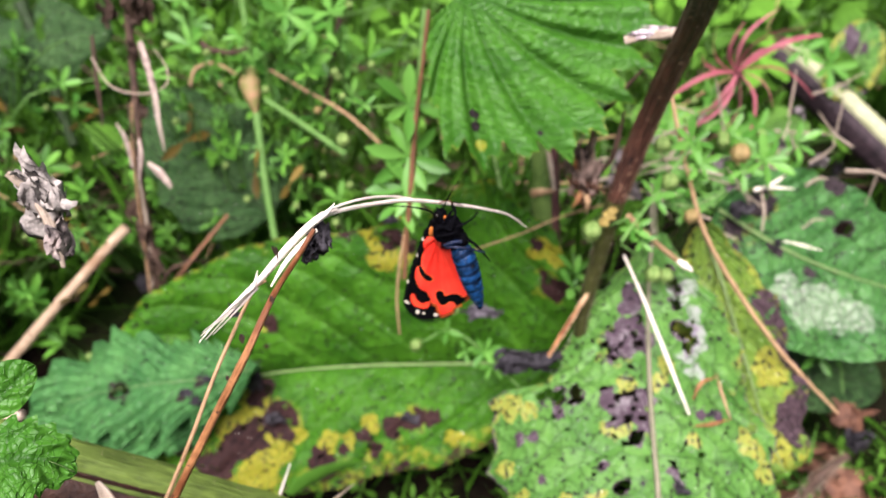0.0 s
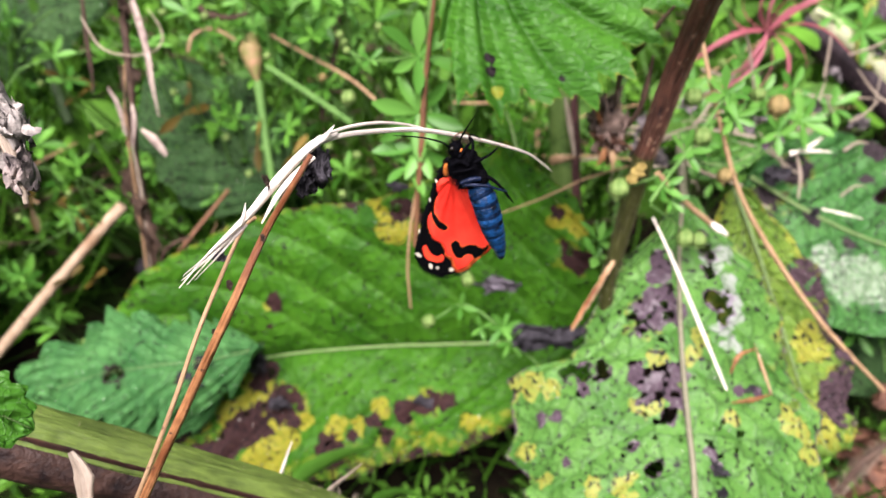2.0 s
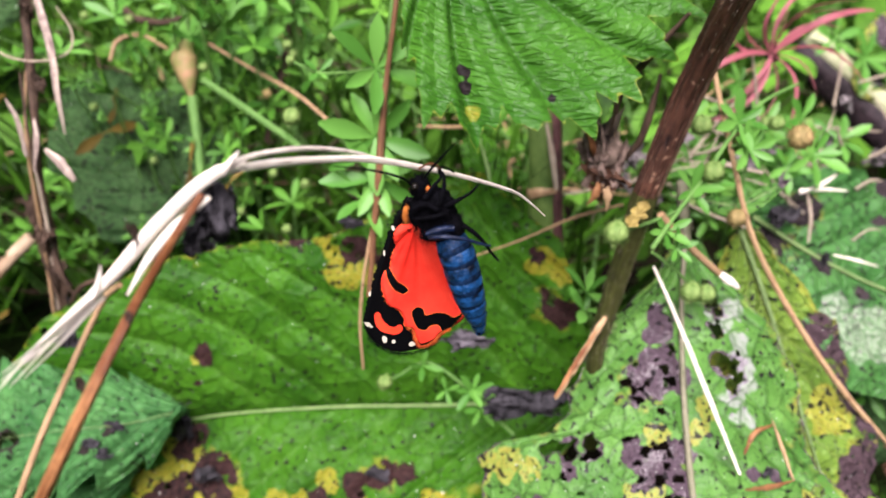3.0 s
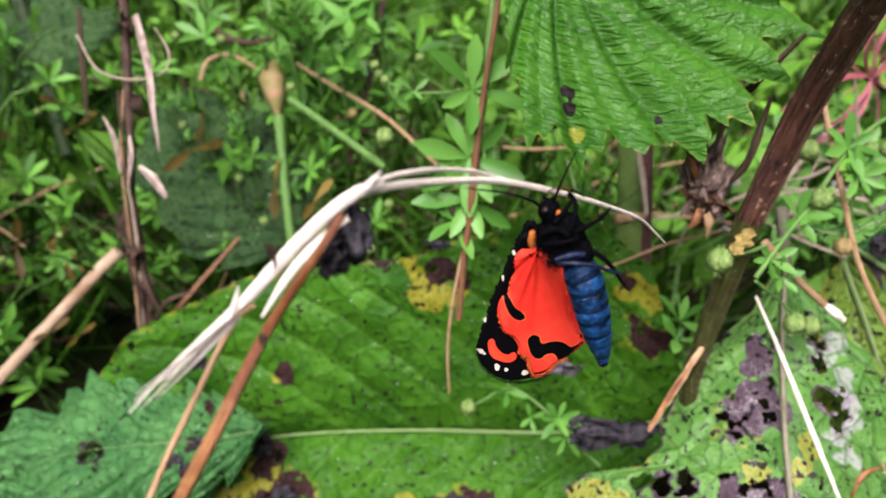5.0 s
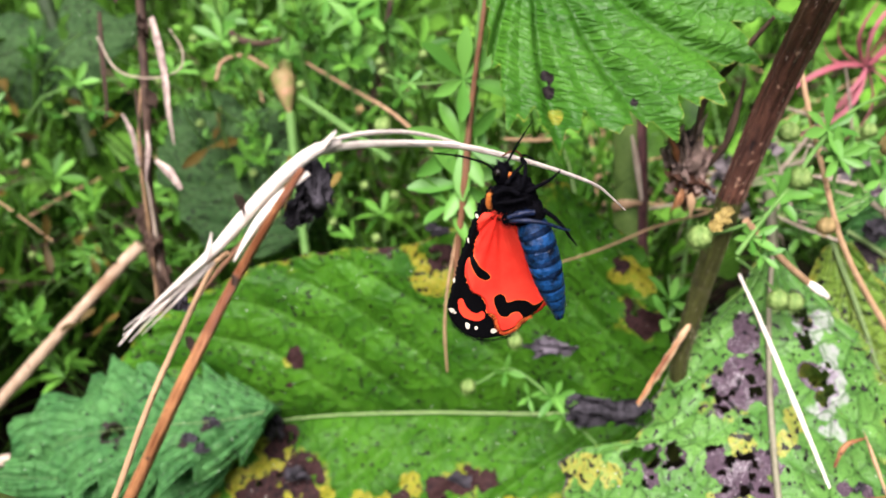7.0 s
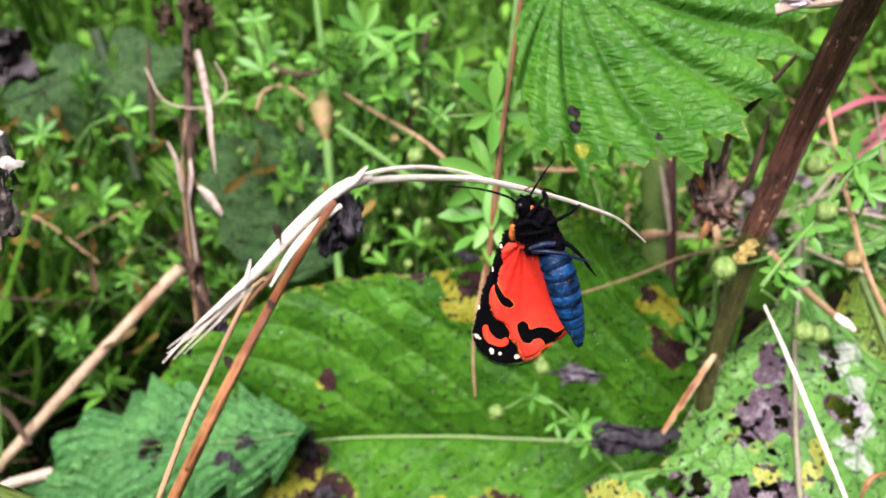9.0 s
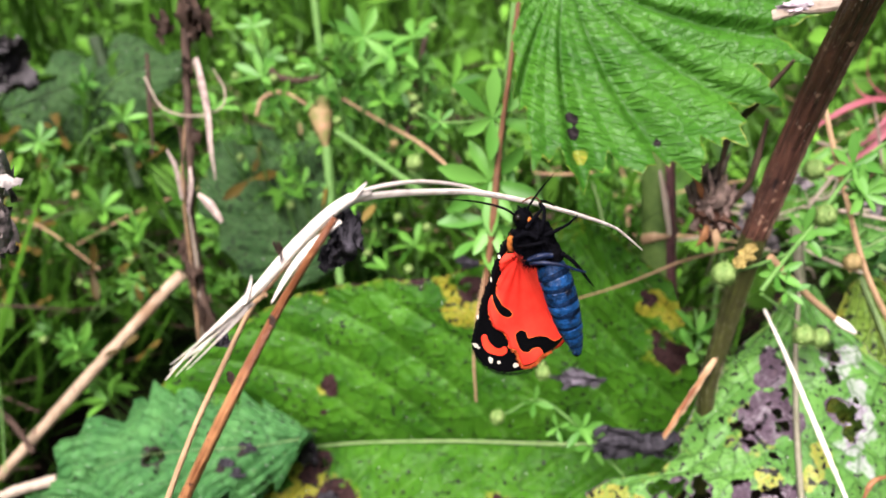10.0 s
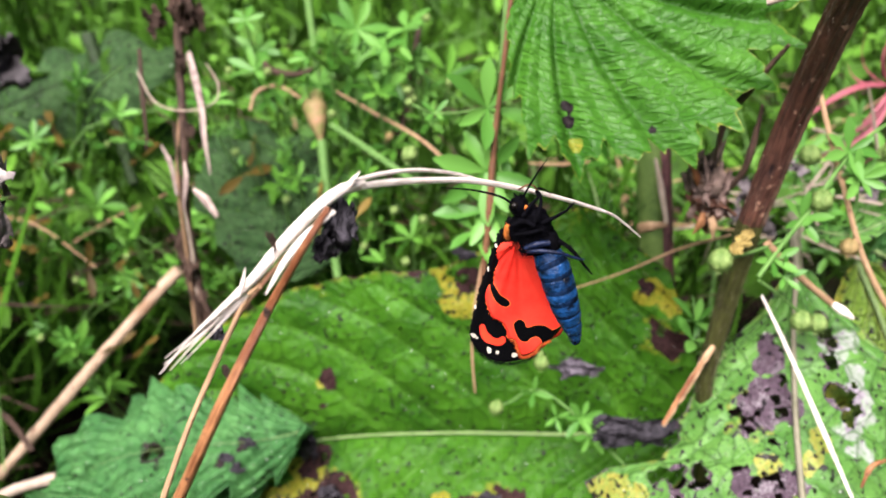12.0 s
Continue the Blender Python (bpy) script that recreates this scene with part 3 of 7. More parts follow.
def spot(near_y, spread):
    """A place in the undergrowth, clear of the large leaves and the thick stem."""
    while True:
        y = near_y + abs(rng.gauss(0, spread))
        x = rng.uniform(-0.40, 0.44) * (0.7 + 1.2 * y)
        if y < 0.285 and -0.11 < x < 0.17:
            continue
        if 0.07 < x < 0.30 and y < 0.40:
            continue
        if -0.21 < x < -0.06 and y < 0.315:
            continue
        if rng.random() > 1.5 * float(step(0.46, 0.63, fractal(np.array([[x * 24, y * 24, 3.0]]), 2))[0]) + 0.03:
            continue
        return x, y


# undergrowth behind: blades, tangled shoots and small leaves
m = Mesh()
for i in range(5200):
    x, y = spot(0.25, 0.22)
    h = rng.uniform(0.02, 0.17)
    lean = rng.uniform(0.0, 0.12)
    a = rng.uniform(0, 6.28)
    tip = (x + lean * math.cos(a), y + lean * math.sin(a) * 0.8, h)
    blade(m, (x, y, 0), tip, (rng.uniform(-0.02, 0.02), rng.uniform(-0.01, 0.01), rng.uniform(0, 0.03)), rng.uniform(0.0004, 0.0017), twist=rng.uniform(-1.5, 1.5))
# Added ring of tall blades, unseen beside and behind the camera, blocks low skylight.
for i in range(3000):
    a, r = rng.uniform(0, 6.28), 0.42 + abs(rng.gauss(0, 0.3))
    x, y = r * math.cos(a), 0.15 + r * math.sin(a)
    lean = rng.uniform(0, 0.1)
    b = rng.uniform(0, 6.28)
    blade(m, (x, y, 0), (x + lean * math.cos(b), y + lean * math.sin(b), rng.uniform(0.1, 0.32)), (0, 0, rng.uniform(0, 0.03)), rng.uniform(0.0012, 0.003), twist=rng.uniform(-1.5, 1.5))
for i in range(2200):
    x, y = rng.uniform(-0.26, 0.24), rng.uniform(0.06, 0.25)
    lean = rng.uniform(0.01, 0.05)
    a = rng.uniform(0, 6.28)
    blade(m, (x, y, 0), (x + lean * math.cos(a), y + lean * math.sin(a), rng.uniform(0.004, 0.03)), (0, 0, 0.004), rng.uniform(0.0005, 0.0014), twist=rng.uniform(-1.5, 1.5))
for i in range(5200):
    a, r = rng.uniform(0, 6.28), 0.75 + 3.4 * rng.random() ** 1.3
    x, y = r * math.cos(a), 0.15 + r * math.sin(a)
    lean, b, k = rng.uniform(0, 0.16), rng.uniform(0, 6.28), 1 + 0.5 * r
    blade(m, (x, y, 0), (x + lean * math.cos(b), y + lean * math.sin(b), rng.uniform(0.12, 0.34)), (0, 0, rng.uniform(0, 0.03)), rng.uniform(0.0015, 0.004) * k, 5, twist=rng.uniform(-1.5, 1.5))
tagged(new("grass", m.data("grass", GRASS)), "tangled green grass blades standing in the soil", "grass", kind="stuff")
m = Mesh()
for i in range(1700):
    x, y = spot(0.262, 0.17)
    z = rng.uniform(0.01, 0.15) * (1 if y > 0.3 else 0.75)
    whorl_into(m, np.array([x, y, z]), (rng.uniform(-0.9, 0.9), rng.uniform(-1.0, 0.6), rng.uniform(0.2, 1)), rng.randint(3, 7), rng.uniform(0.003, 0.0095), rng.uniform(0.1, 1.25), rng)
for i in range(700):
    x, y = rng.uniform(-0.22, 0.22), rng.uniform(0.08, 0.24)
    whorl_into(m, np.array([x, y, rng.uniform(0.006, 0.022)]), (rng.uniform(-0.6, 0.6), rng.uniform(-0.6, 0.6), 1), rng.randint(4, 6), rng.uniform(0.003, 0.008), 0.3, rng)
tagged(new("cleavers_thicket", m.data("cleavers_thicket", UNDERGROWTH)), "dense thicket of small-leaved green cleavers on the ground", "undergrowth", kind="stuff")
m = Mesh()
for i in range(620):
    x, y = spot(0.26, 0.17)
    a, L = rng.uniform(0, 6.28), rng.uniform(0.05, 0.16)
    z = rng.uniform(0.0, 0.10)
    p0 = np.array([x, y, z])
    p2 = p0 + np.array([math.cos(a) * L * 0.7, math.sin(a) * L * 0.6, rng.uniform(0.01, 0.09)])
    p1 = (p0 + p2) / 2 + np.array([rng.uniform(-0.01, 0.01), rng.uniform(-0.01, 0.01), rng.uniform(0, 0.02)])
    tube(m, [p0, p1, p2], [0.0007, 0.0005, 0.0003], 5, 8, caps=False)
tagged(new("tangled_stems", m.data("tangled_stems", CLEAVER_STEM)), "thin green shoots tangled through the undergrowth", "undergrowth", kind="stuff")
m = Mesh()
for i in range(700):
    x, y = spot(0.24, 0.17)
    a, L = rng.uniform(0, 6.28), rng.uniform(0.02, 0.09)
    z = rng.uniform(0.006, 0.10)
    p0 = np.array([x, y, z])
    p2 = p0 + np.array([math.cos(a) * L, math.sin(a) * L * 0.7, rng.uniform(-0.004, 0.03)])
    tube(m, [p0, (p0 + p2) / 2 + (0, 0, rng.uniform(0, 0.006)), p2], [0.0008, 0.0007, 0.0003], 5, 7, caps=False)
tagged(new("straw_litter", m.data("straw_litter", DRY)), "dry brown stalks littered over the soil", "litter", kind="stuff")
OVAL = LEAFLET * np.array([1, 1.7, 1.2])
m = Mesh()
for i in range(900):
    x, y = spot(0.275, 0.20)
    c = np.array([x, y, rng.uniform(0.02, 0.13)])
    base = turn_to((rng.uniform(-0.8, 0.8), rng.uniform(-0.9, 0.5), rng.uniform(0.3, 1)), rng.uniform(0, 6.28))
    size = rng.uniform(0.007, 0.019)
    m.grid((OVAL * size) @ base.T + c, LN, 3, uv=leaflet_uv)
    if i % 3 == 0:
        tube(m, [c, c + (rng.uniform(-0.01, 0.01), 0.006, -0.02), c + (rng.uniform(-0.015, 0.015), 0.01, -0.05)], [0.0003, 0.0004, 0.0005], 4, 7, caps=False)
for i in range(420):
    y = rng.uniform(0.33, 0.62)
    c = np.array([rng.uniform(-0.75, 0.75) * (y + 0.02), y, rng.uniform(0.03, 0.16)])
    m.grid((OVAL * rng.uniform(0.012, 0.030)) @ turn_to((rng.uniform(-0.7, 0.7), rng.uniform(-0.9, 0.3), rng.uniform(0.2, 1)), rng.uniform(0, 6.28)).T + c, LN, 3, uv=leaflet_uv)
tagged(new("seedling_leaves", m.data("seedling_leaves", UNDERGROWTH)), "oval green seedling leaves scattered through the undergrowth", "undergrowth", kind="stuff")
m = Mesh()
for i in range(110):
    x, y = spot(0.27, 0.16)
    a, L = rng.uniform(-1.2, 4.3), rng.uniform(0.02, 0.10)
    p0 = np.array([x, y, rng.uniform(0.02, 0.11)])
    p2 = p0 + np.array([math.cos(a) * L, math.sin(a) * L * 0.5, rng.uniform(-0.02, 0.05)])
    r0 = rng.uniform(0.0003, 0.0007)
    tube(m, [p0, (p0 + p2) / 2 + (0, rng.uniform(-0.004, 0.004), rng.uniform(0, 0.010)), p2], [r0, r0, r0 * 0.5], 5, 9, caps=False)
tagged(new("dry_straws", m.data("dry_straws", TAN)), "thin tan dry straws caught in the undergrowth", "litter", kind="stuff")
m = Mesh()
for i in range(150):
    x, y = spot(0.26, 0.14)
    crumple(m, (x, y, rng.uniform(0.01, 0.07)), rng.uniform(0.003, 0.008), 300 + i, (1, 0.8, 1.1), 1)
tagged(new("leaf_litter", m.data("leaf_litter", WITHERED)), "black rotting leaf scraps among the grass", "litter", kind="stuff")

# ---- broad leaves ----
leaf_thing("broad_leaf", "large green leaf with yellow and brown blotched rim", "leaf", COMFREY,
           [(0.0515, 0.2197, 0.0845), (0.0328, 0.2200, 0.0783), (0.0135, 0.2210, 0.0749), (-0.0262, 0.2247, 0.0704), (-0.0631, 0.2257, 0.0656), (-0.0938, 0.2224, 0.0597), (-0.1193, 0.2164, 0.0517)], (0, -0.75, 0.66),
           0.043, 0.0575, fold=(-8, -34),
           shape=([(0, 0.15), (0.1, 0.45), (0.2, 0.66), (0.32, 0.86), (0.5, 0.97), (0.68, 1), (0.82, 0.92), (0.93, 0.6), (1, 0)],
                  [(0, 0.80), (0.06, 1.08), (0.13, 1.17), (0.22, 1.16), (0.32, 1.03), (0.42, 0.90), (0.55, 0.93), (0.7, 0.88), (0.82, 0.74), (0.93, 0.5), (1, 0)]), nu=330, nv=90, veins=9, relief=0.0014, wave=0.0016, droop=(0, 6), slant=0.34,
           holes=0.09, rim=0.3, dry=0.45, seed=1.0, lobes=0.07, rib_r=0.0008,
           bands=[(1, 0.18, 0.97, 0.74, 0.52, "yellow"), (1, 0.10, 0.97, 0.90, 0.55, "dead"), (-1, 0.05, 0.40, 0.95, 0.45, "yellow")],
           blots=spots("dead", (-0.0799, 0.2059, 0.0466, 0.0073), (-0.0824, 0.2007, 0.0406, 0.0052), (-0.0720, 0.2086, 0.0495, 0.0047), (-0.0639, 0.2117, 0.0534, 0.0038), (-0.0601, 0.2150, 0.0558, 0.0042), (-0.0668, 0.2215, 0.0608, 0.0030), (-0.0697, 0.2192, 0.0587, 0.0025), (-0.1064, 0.2106, 0.0474, 0.0035), (-0.0953, 0.2076, 0.0477, 0.0030), (-0.0120, 0.2092, 0.0586, 0.0036), (-0.0180, 0.2078, 0.0573, 0.0028), (-0.0040, 0.2068, 0.0610, 0.0024), (-0.0280, 0.2058, 0.0538, 0.0028), (-0.0437, 0.1998, 0.0474, 0.0033), (-0.0358, 0.2023, 0.0504, 0.0020), (-0.0240, 0.2028, 0.0498, 0.0020), (-0.0565, 0.2086, 0.0523, 0.0021), (-0.0339, 0.2365, 0.1213, 0.0019), (-0.0169, 0.2345, 0.1191, 0.0030), (-0.0122, 0.2339, 0.1184, 0.0023)) +
                 spots("dead", (-0.0618, 0.2293, 0.0865, 0.0024), (-0.0645, 0.2270, 0.0775, 0.0010), (0.0386, 0.2240, 0.1078, 0.0042), (0.0314, 0.2273, 0.1225, 0.0019)) +
                 spots("yellow", (-0.0691, 0.2133, 0.0547, 0.0051), (-0.0775, 0.2122, 0.0516, 0.0038), (-0.0623, 0.2040, 0.0472, 0.0063), (-0.0706, 0.1998, 0.0401, 0.0060), (-0.0524, 0.2080, 0.0515, 0.0033), (-0.1001, 0.2114, 0.0496, 0.0048), (-0.0920, 0.2129, 0.0509, 0.0035), (-0.0419, 0.2041, 0.0513, 0.0029), (-0.0339, 0.2046, 0.0522, 0.0025), (-0.0261, 0.2088, 0.0563, 0.0020), (0.0038, 0.2010, 0.0587, 0.0024), (-0.0262, 0.2353, 0.1224, 0.0027), (-0.0208, 0.2333, 0.1154, 0.0038), (-0.0150, 0.2312, 0.1133, 0.0034), (-0.0649, 0.2296, 0.0857, 0.0020), (0.0383, 0.2274, 0.1169, 0.0034), (0.0334, 0.2272, 0.1203, 0.0026)))

leaf_thing("mottled_leaf", "bright green leaf full of holes and purple-brown patches", "leaf", MOTTLED,
           [(0.0668, 0.2185, 0.1344), (0.0641, 0.2045, 0.1234), (0.0625, 0.1873, 0.1095), (0.0616, 0.1693, 0.0979), (0.0613, 0.1546, 0.0892), (0.0599, 0.1381, 0.0798), (0.0591, 0.1157, 0.0653)], (0.05, -0.80, 0.60),
           0.043, 0.053, fold=(4, 10),
           shape=([(0, 0.1), (0.1, 0.38), (0.18, 0.6), (0.28, 0.78), (0.38, 0.80), (0.5, 0.86), (0.7, 1), (0.85, 0.75), (0.95, 0.4), (1, 0)],
                  [(0, 0.05), (0.1, 0.14), (0.18, 0.34), (0.30, 0.50), (0.385, 0.60), (0.40, 0.84), (0.425, 0.96), (0.47, 0.93), (0.55, 0.92), (0.7, 0.92), (0.85, 0.7), (0.95, 0.35), (1, 0)]), nu=360, nv=84, veins=10, relief=0.0009, wave=0.0022, droop=(4, 14), slant=0.25,
           holes=0.135, rim=0.5, dry=0.6, seed=2.3, lobes=0.16, rib_r=0.0010, rib_ends=(0.6, 0.95), rib_up=-0.0004, stalk_mat=BEIGE_RIB, stalk=[(0.0677, 0.2317, 0.1427), (0.0668, 0.2175, 0.1330)],
           bands=[(-1, 0.4, 0.95, 0.90, 0.62, "yellow"), (-1, 0.4, 0.95, 0.94, 0.62, "dead"), (1, 0.45, 0.9, 0.88, 0.6, "yellow"), (1, 0.3, 0.9, 0.965, 0.5, "dead")],
           blots=spots("dead", (0.0597, 0.2030, 0.1211, 0.0027), (0.0583, 0.1992, 0.1178, 0.0030), (0.0573, 0.1963, 0.1139, 0.0033), (0.0548, 0.1915, 0.1109, 0.0040), (0.0594, 0.1912, 0.1119, 0.0030), (0.0558, 0.1740, 0.0996, 0.0042), (0.0591, 0.1780, 0.1017, 0.0029), (0.0522, 0.1726, 0.0989, 0.0029), (0.0486, 0.1777, 0.1009, 0.0021), (0.0514, 0.1768, 0.0995, 0.0020), (0.0238, 0.1747, 0.0865, 0.0016), (0.0275, 0.1734, 0.0887, 0.0015), (0.0303, 0.1807, 0.0951, 0.0015), (0.0345, 0.1764, 0.0962, 0.0013), (0.0820, 0.1741, 0.0980, 0.0013), (0.0771, 0.1736, 0.0985, 0.0012), (0.0466, 0.1613, 0.0900, 0.0013), (0.0290, 0.1618, 0.0829, 0.0011), (0.0680, 0.1554, 0.0873, 0.0026), (0.0671, 0.1585, 0.0907, 0.0018)) +
                 spots("yellow", (0.0516, 0.1922, 0.1095, 0.0015), (0.0546, 0.1800, 0.1037, 0.0024), (0.0509, 0.1690, 0.0965, 0.0027), (0.0156, 0.1848, 0.0882, 0.0030), (0.0210, 0.1824, 0.0918, 0.0025), (0.0272, 0.1798, 0.0930, 0.0018), (0.0679, 0.1852, 0.1068, 0.0020), (0.0650, 0.1814, 0.1040, 0.0017), (0.0929, 0.1657, 0.0914, 0.0024), (0.0960, 0.1625, 0.0860, 0.0024), (0.0892, 0.1699, 0.0935, 0.0020), (0.0188, 0.1687, 0.0797, 0.0021), (0.0354, 0.1530, 0.0827, 0.0019), (0.0229, 0.1602, 0.0778, 0.0016), (0.0442, 0.1530, 0.0841, 0.0022), (0.0742, 0.1665, 0.0950, 0.0020)) +
                 spots("mould", (0.0748, 0.2021, 0.1199, 0.0019), (0.0771, 0.1996, 0.1157, 0.0017), (0.0778, 0.1945, 0.1131, 0.0019), (0.0789, 0.1922, 0.1092, 0.0017), (0.0750, 0.1881, 0.1085, 0.0024), (0.0770, 0.1854, 0.1054, 0.0019), (0.0763, 0.2052, 0.1217, 0.0017)) +
                 spots("hole", (0.0718, 0.2053, 0.1237, 0.0015), (0.0319, 0.1827, 0.0985, 0.0013), (0.0924, 0.1725, 0.0938, 0.0014), (0.0575, 0.1773, 0.1011, 0.0010), (0.0577, 0.1685, 0.0934, 0.0030), (0.0738, 0.1933, 0.1126, 0.0040), (0.0513, 0.1553, 0.0834, 0.0024), (0.0535, 0.1583, 0.0859, 0.0018), (0.0345, 0.1804, 0.0984, 0.0026), (0.0402, 0.1808, 0.0989, 0.0024), (0.0288, 0.1803, 0.0985, 0.0018), (0.0730, 0.2036, 0.1219, 0.0022), (0.0757, 0.1914, 0.1095, 0.0028), (0.0716, 0.2090, 0.1262, 0.0018), (0.0722, 0.2000, 0.1190, 0.0020)))

leaf_thing("yellowing_leaf", "yellow-green leaf with purple-brown rim behind the mottled leaf", "leaf", YELLOWING,
           [(0.0860, 0.2299, 0.1295), (0.0931, 0.2186, 0.1134), (0.0994, 0.2037, 0.0956), (0.1044, 0.1868, 0.0803), (0.1091, 0.1744, 0.0713)], (0.2, -0.8, 0.6),
           0.016, 0.020, fold=(0, 12), a=0.6, b=0.4, nu=200, nv=40, veins=9, relief=0.0012, wave=0.002, holes=0.09, rim=0.7, dry=0.5, seed=5.1, lobes=0.2, bands=[(1, 0.3, 0.95, 0.74, 0.62, "dead")],
           blots=[((0.1127, 0.1862, 0.0809), 0.0065, "dead"), ((0.1092, 0.2002, 0.0939), 0.007, "yellow"), ((0.1083, 0.1798, 0.0754), 0.007, "yellow"), ((0.1066, 0.2120, 0.1071), 0.0043, "dead")])

leaf_thing("mildewed_leaf", "broad green leaf with white mildew and a torn hole", "leaf", MILDEW,
           [(0.1017, 0.2583, 0.1173), (0.1180, 0.2535, 0.1085), (0.1384, 0.2487, 0.0996), (0.1635, 0.2458, 0.0916), (0.1862, 0.2469, 0.0858)], (-0.1, -0.6, 0.8),
           0.034, 0.034, fold=(-6, 8), a=0.42, b=0.5, nu=240, nv=64, veins=8, relief=0.0014, wave=0.0018, holes=0.06, rim=0.12, seed=8.0, lobes=0.06,
           blots=[((0.1379, 0.2386, 0.0871), 0.009, "mould"), ((0.1498, 0.2364, 0.0837), 0.010, "mould"), ((0.1259, 0.2431, 0.0937), 0.005, "mould"), ((0.1420, 0.2594, 0.1164), 0.0022, "dead"), ((0.1359, 0.2455, 0.0969), 0.0026, "dead"), ((0.1515, 0.2568, 0.1109), 0.0040, "hole"), ((0.1076, 0.2491, 0.1043), 0.0034, "dead"), ((0.1176, 0.2595, 0.1188), 0.0050, "dead"), ((0.1096, 0.2549, 0.1124), 0.0058, "dead"),
                  ((0.1486, 0.2672, 0.1257), 0.0036, "dead"), ((0.1240, 0.2512, 0.1052), 0.0029, "dead")])



def fan_leaf(m, base, right, down, tips, folds, seed=0.0, relief=0.0012, blots=()):
    """A pleated leaf that fans out from its base: tips are (degrees from `right` towards `down`, reach), folds the degrees of its sunken ribs."""
    base, right, down = (np.asarray(p, float) for p in (base, right, down))
    ex, ey = right - base, down - base
    nrm = unit(np.cross(ey, ex))
    deg = np.array([d for d, _ in tips], float)
    reach = np.array([r for _, r in tips], float)
    nt, nr = 420, 90
    th = np.linspace(deg[0], deg[-1], nt)
    k = np.interp(th, deg, np.arange(len(deg)))
    fr = np.abs(k - np.round(k))
    env = np.interp(th, deg, reach)
    saw = (k * 3.0) % 1.0
    rim_r = env * (1 - 0.11 * step(0.0, 0.45, fr) + 0.06 * (np.abs(saw - 0.5) * 2 - 0.5)) * (1 + 0.05 * (vnoise(np.stack([k * 5, 0 * k, 0 * k + seed], 1)) - 0.5))
    rr = np.linspace(0.02, 1, nr)
    T, Rr = np.meshgrid(np.radians(th), rr, indexing="ij")
    reach_r = Rr * rim_r[:, None]
    # ribs curve a little towards the tip
    a = T
    p = base + ex * (np.cos(a) * reach_r)[..., None] + ey * (np.sin(a) * reach_r)[..., None]
    scale_mm = np.linalg.norm(ey) * 1000
    uv = np.stack([reach_r * scale_mm, a * reach_r * scale_mm], -1)
    fold_deg = np.array(folds, float)
    K = np.interp(np.degrees(T) + 12 * (reach_r - 0.55), fold_deg, np.arange(len(fold_deg)))
    FR = np.abs(K - np.round(K))
    pn = np.stack([uv[..., 0] / 2.8, uv[..., 1] / 2.8, 0 * T + seed], -1).reshape(-1, 3)
    lump = fractal(pn, 3).reshape(T.shape) - 0.5
    bulge = (1 - np.exp(-(FR / 0.16) ** 2)) * (0.75 + 0.5 * np.cos(np.pi * np.clip(FR, 0, 0.5)))
    sway = (fractal(pn * 0.35 + 3, 2).reshape(T.shape) - 0.5) * 5
    cross = np.sin(uv[..., 0] * 2.1 + 9 * FR + sway) * step(0.04, 0.2, FR)
    h = relief * (2.5 * bulge * step(0.08, 0.75, reach_r) + 0.09 * cross * step(0.15, 0.5, Rr) + 0.5 * lump * step(0.1, 0.4, Rr))
    h = h  + 0.0005 * np.cos(K * 1.1 + 0.6) * reach_r + 0.006 * np.clip(reach_r, 0, 1.2) ** 2.5
    v = p + nrm * h[..., None]
    pts = v.reshape(-1, 3)
    # Mask that colours the sunken folds dark, in place of groove shade.
    rib = np.clip(np.exp(-(FR * np.maximum(Rr, 0.15) / 0.022) ** 2) * 0.75, 0, 1).ravel()
    masks = {"yellow": (0.62 * step(0.975, 1.0, Rr)).ravel(), "dead": np.zeros(len(pts)), "mould": np.zeros(len(pts))}
    for place, radius, kind in blots:
        d = np.linalg.norm(pts - pts[np.argmin(np.linalg.norm(pts - np.asarray(place), axis=1))], axis=1) / radius
        d = d + 1.2 * (fractal(pts / (0.9 * radius), 3) - 0.5)
        masks[kind] = np.maximum(masks[kind], step(1.3, 0.6, d))
    m.grid(pts, nt, nr, uv=uv.reshape(-1, 2), rib=rib, **masks)


fan = thing("toothed_leaf", (0.0061, 0.2127, 0.2130), "bright green pleated toothed leaf hanging from above", "leaf")
m = Mesh()
fan_leaf(m, (0.0061, 0.2127, 0.2130), (0.0538, 0.2226, 0.2105), (0.0073, 0.1900, 0.1719), [(-34, 0.86), (-8, 1.0), (15, 1.05), (27, 1.06), (38, 1.05), (50.4, 1.09), (62.7, 1.10), (74, 0.98), (88, 1.01), (101, 0.90), (112, 0.63), (126, 0.40), (140, 0.25)], [-44, -12, 9, 27, 47, 71, 92, 110, 128, 150], 3.0,
         blots=[((0.0080, 0.1953, 0.1858), 0.0012, "dead"), ((0.0100, 0.1955, 0.1852), 0.0011, "dead"), ((0.0096, 0.1955, 0.1815), 0.0014, "dead"), ((0.0109, 0.1959, 0.1732), 0.0018, "yellow"), ((0.0269, 0.2004, 0.1774), 0.0009, "dead")])
part("blade", m, NETTLE, fan)
part("leaf_stalk", tube(Mesh(), [(0.0061, 0.2127, 0.2130), (-0.0000, 0.2149, 0.2227), (-0.0037, 0.2179, 0.2331)], [0.0009, 0.001, 0.0011], 8, 16), CLEAVER_STEM, fan)

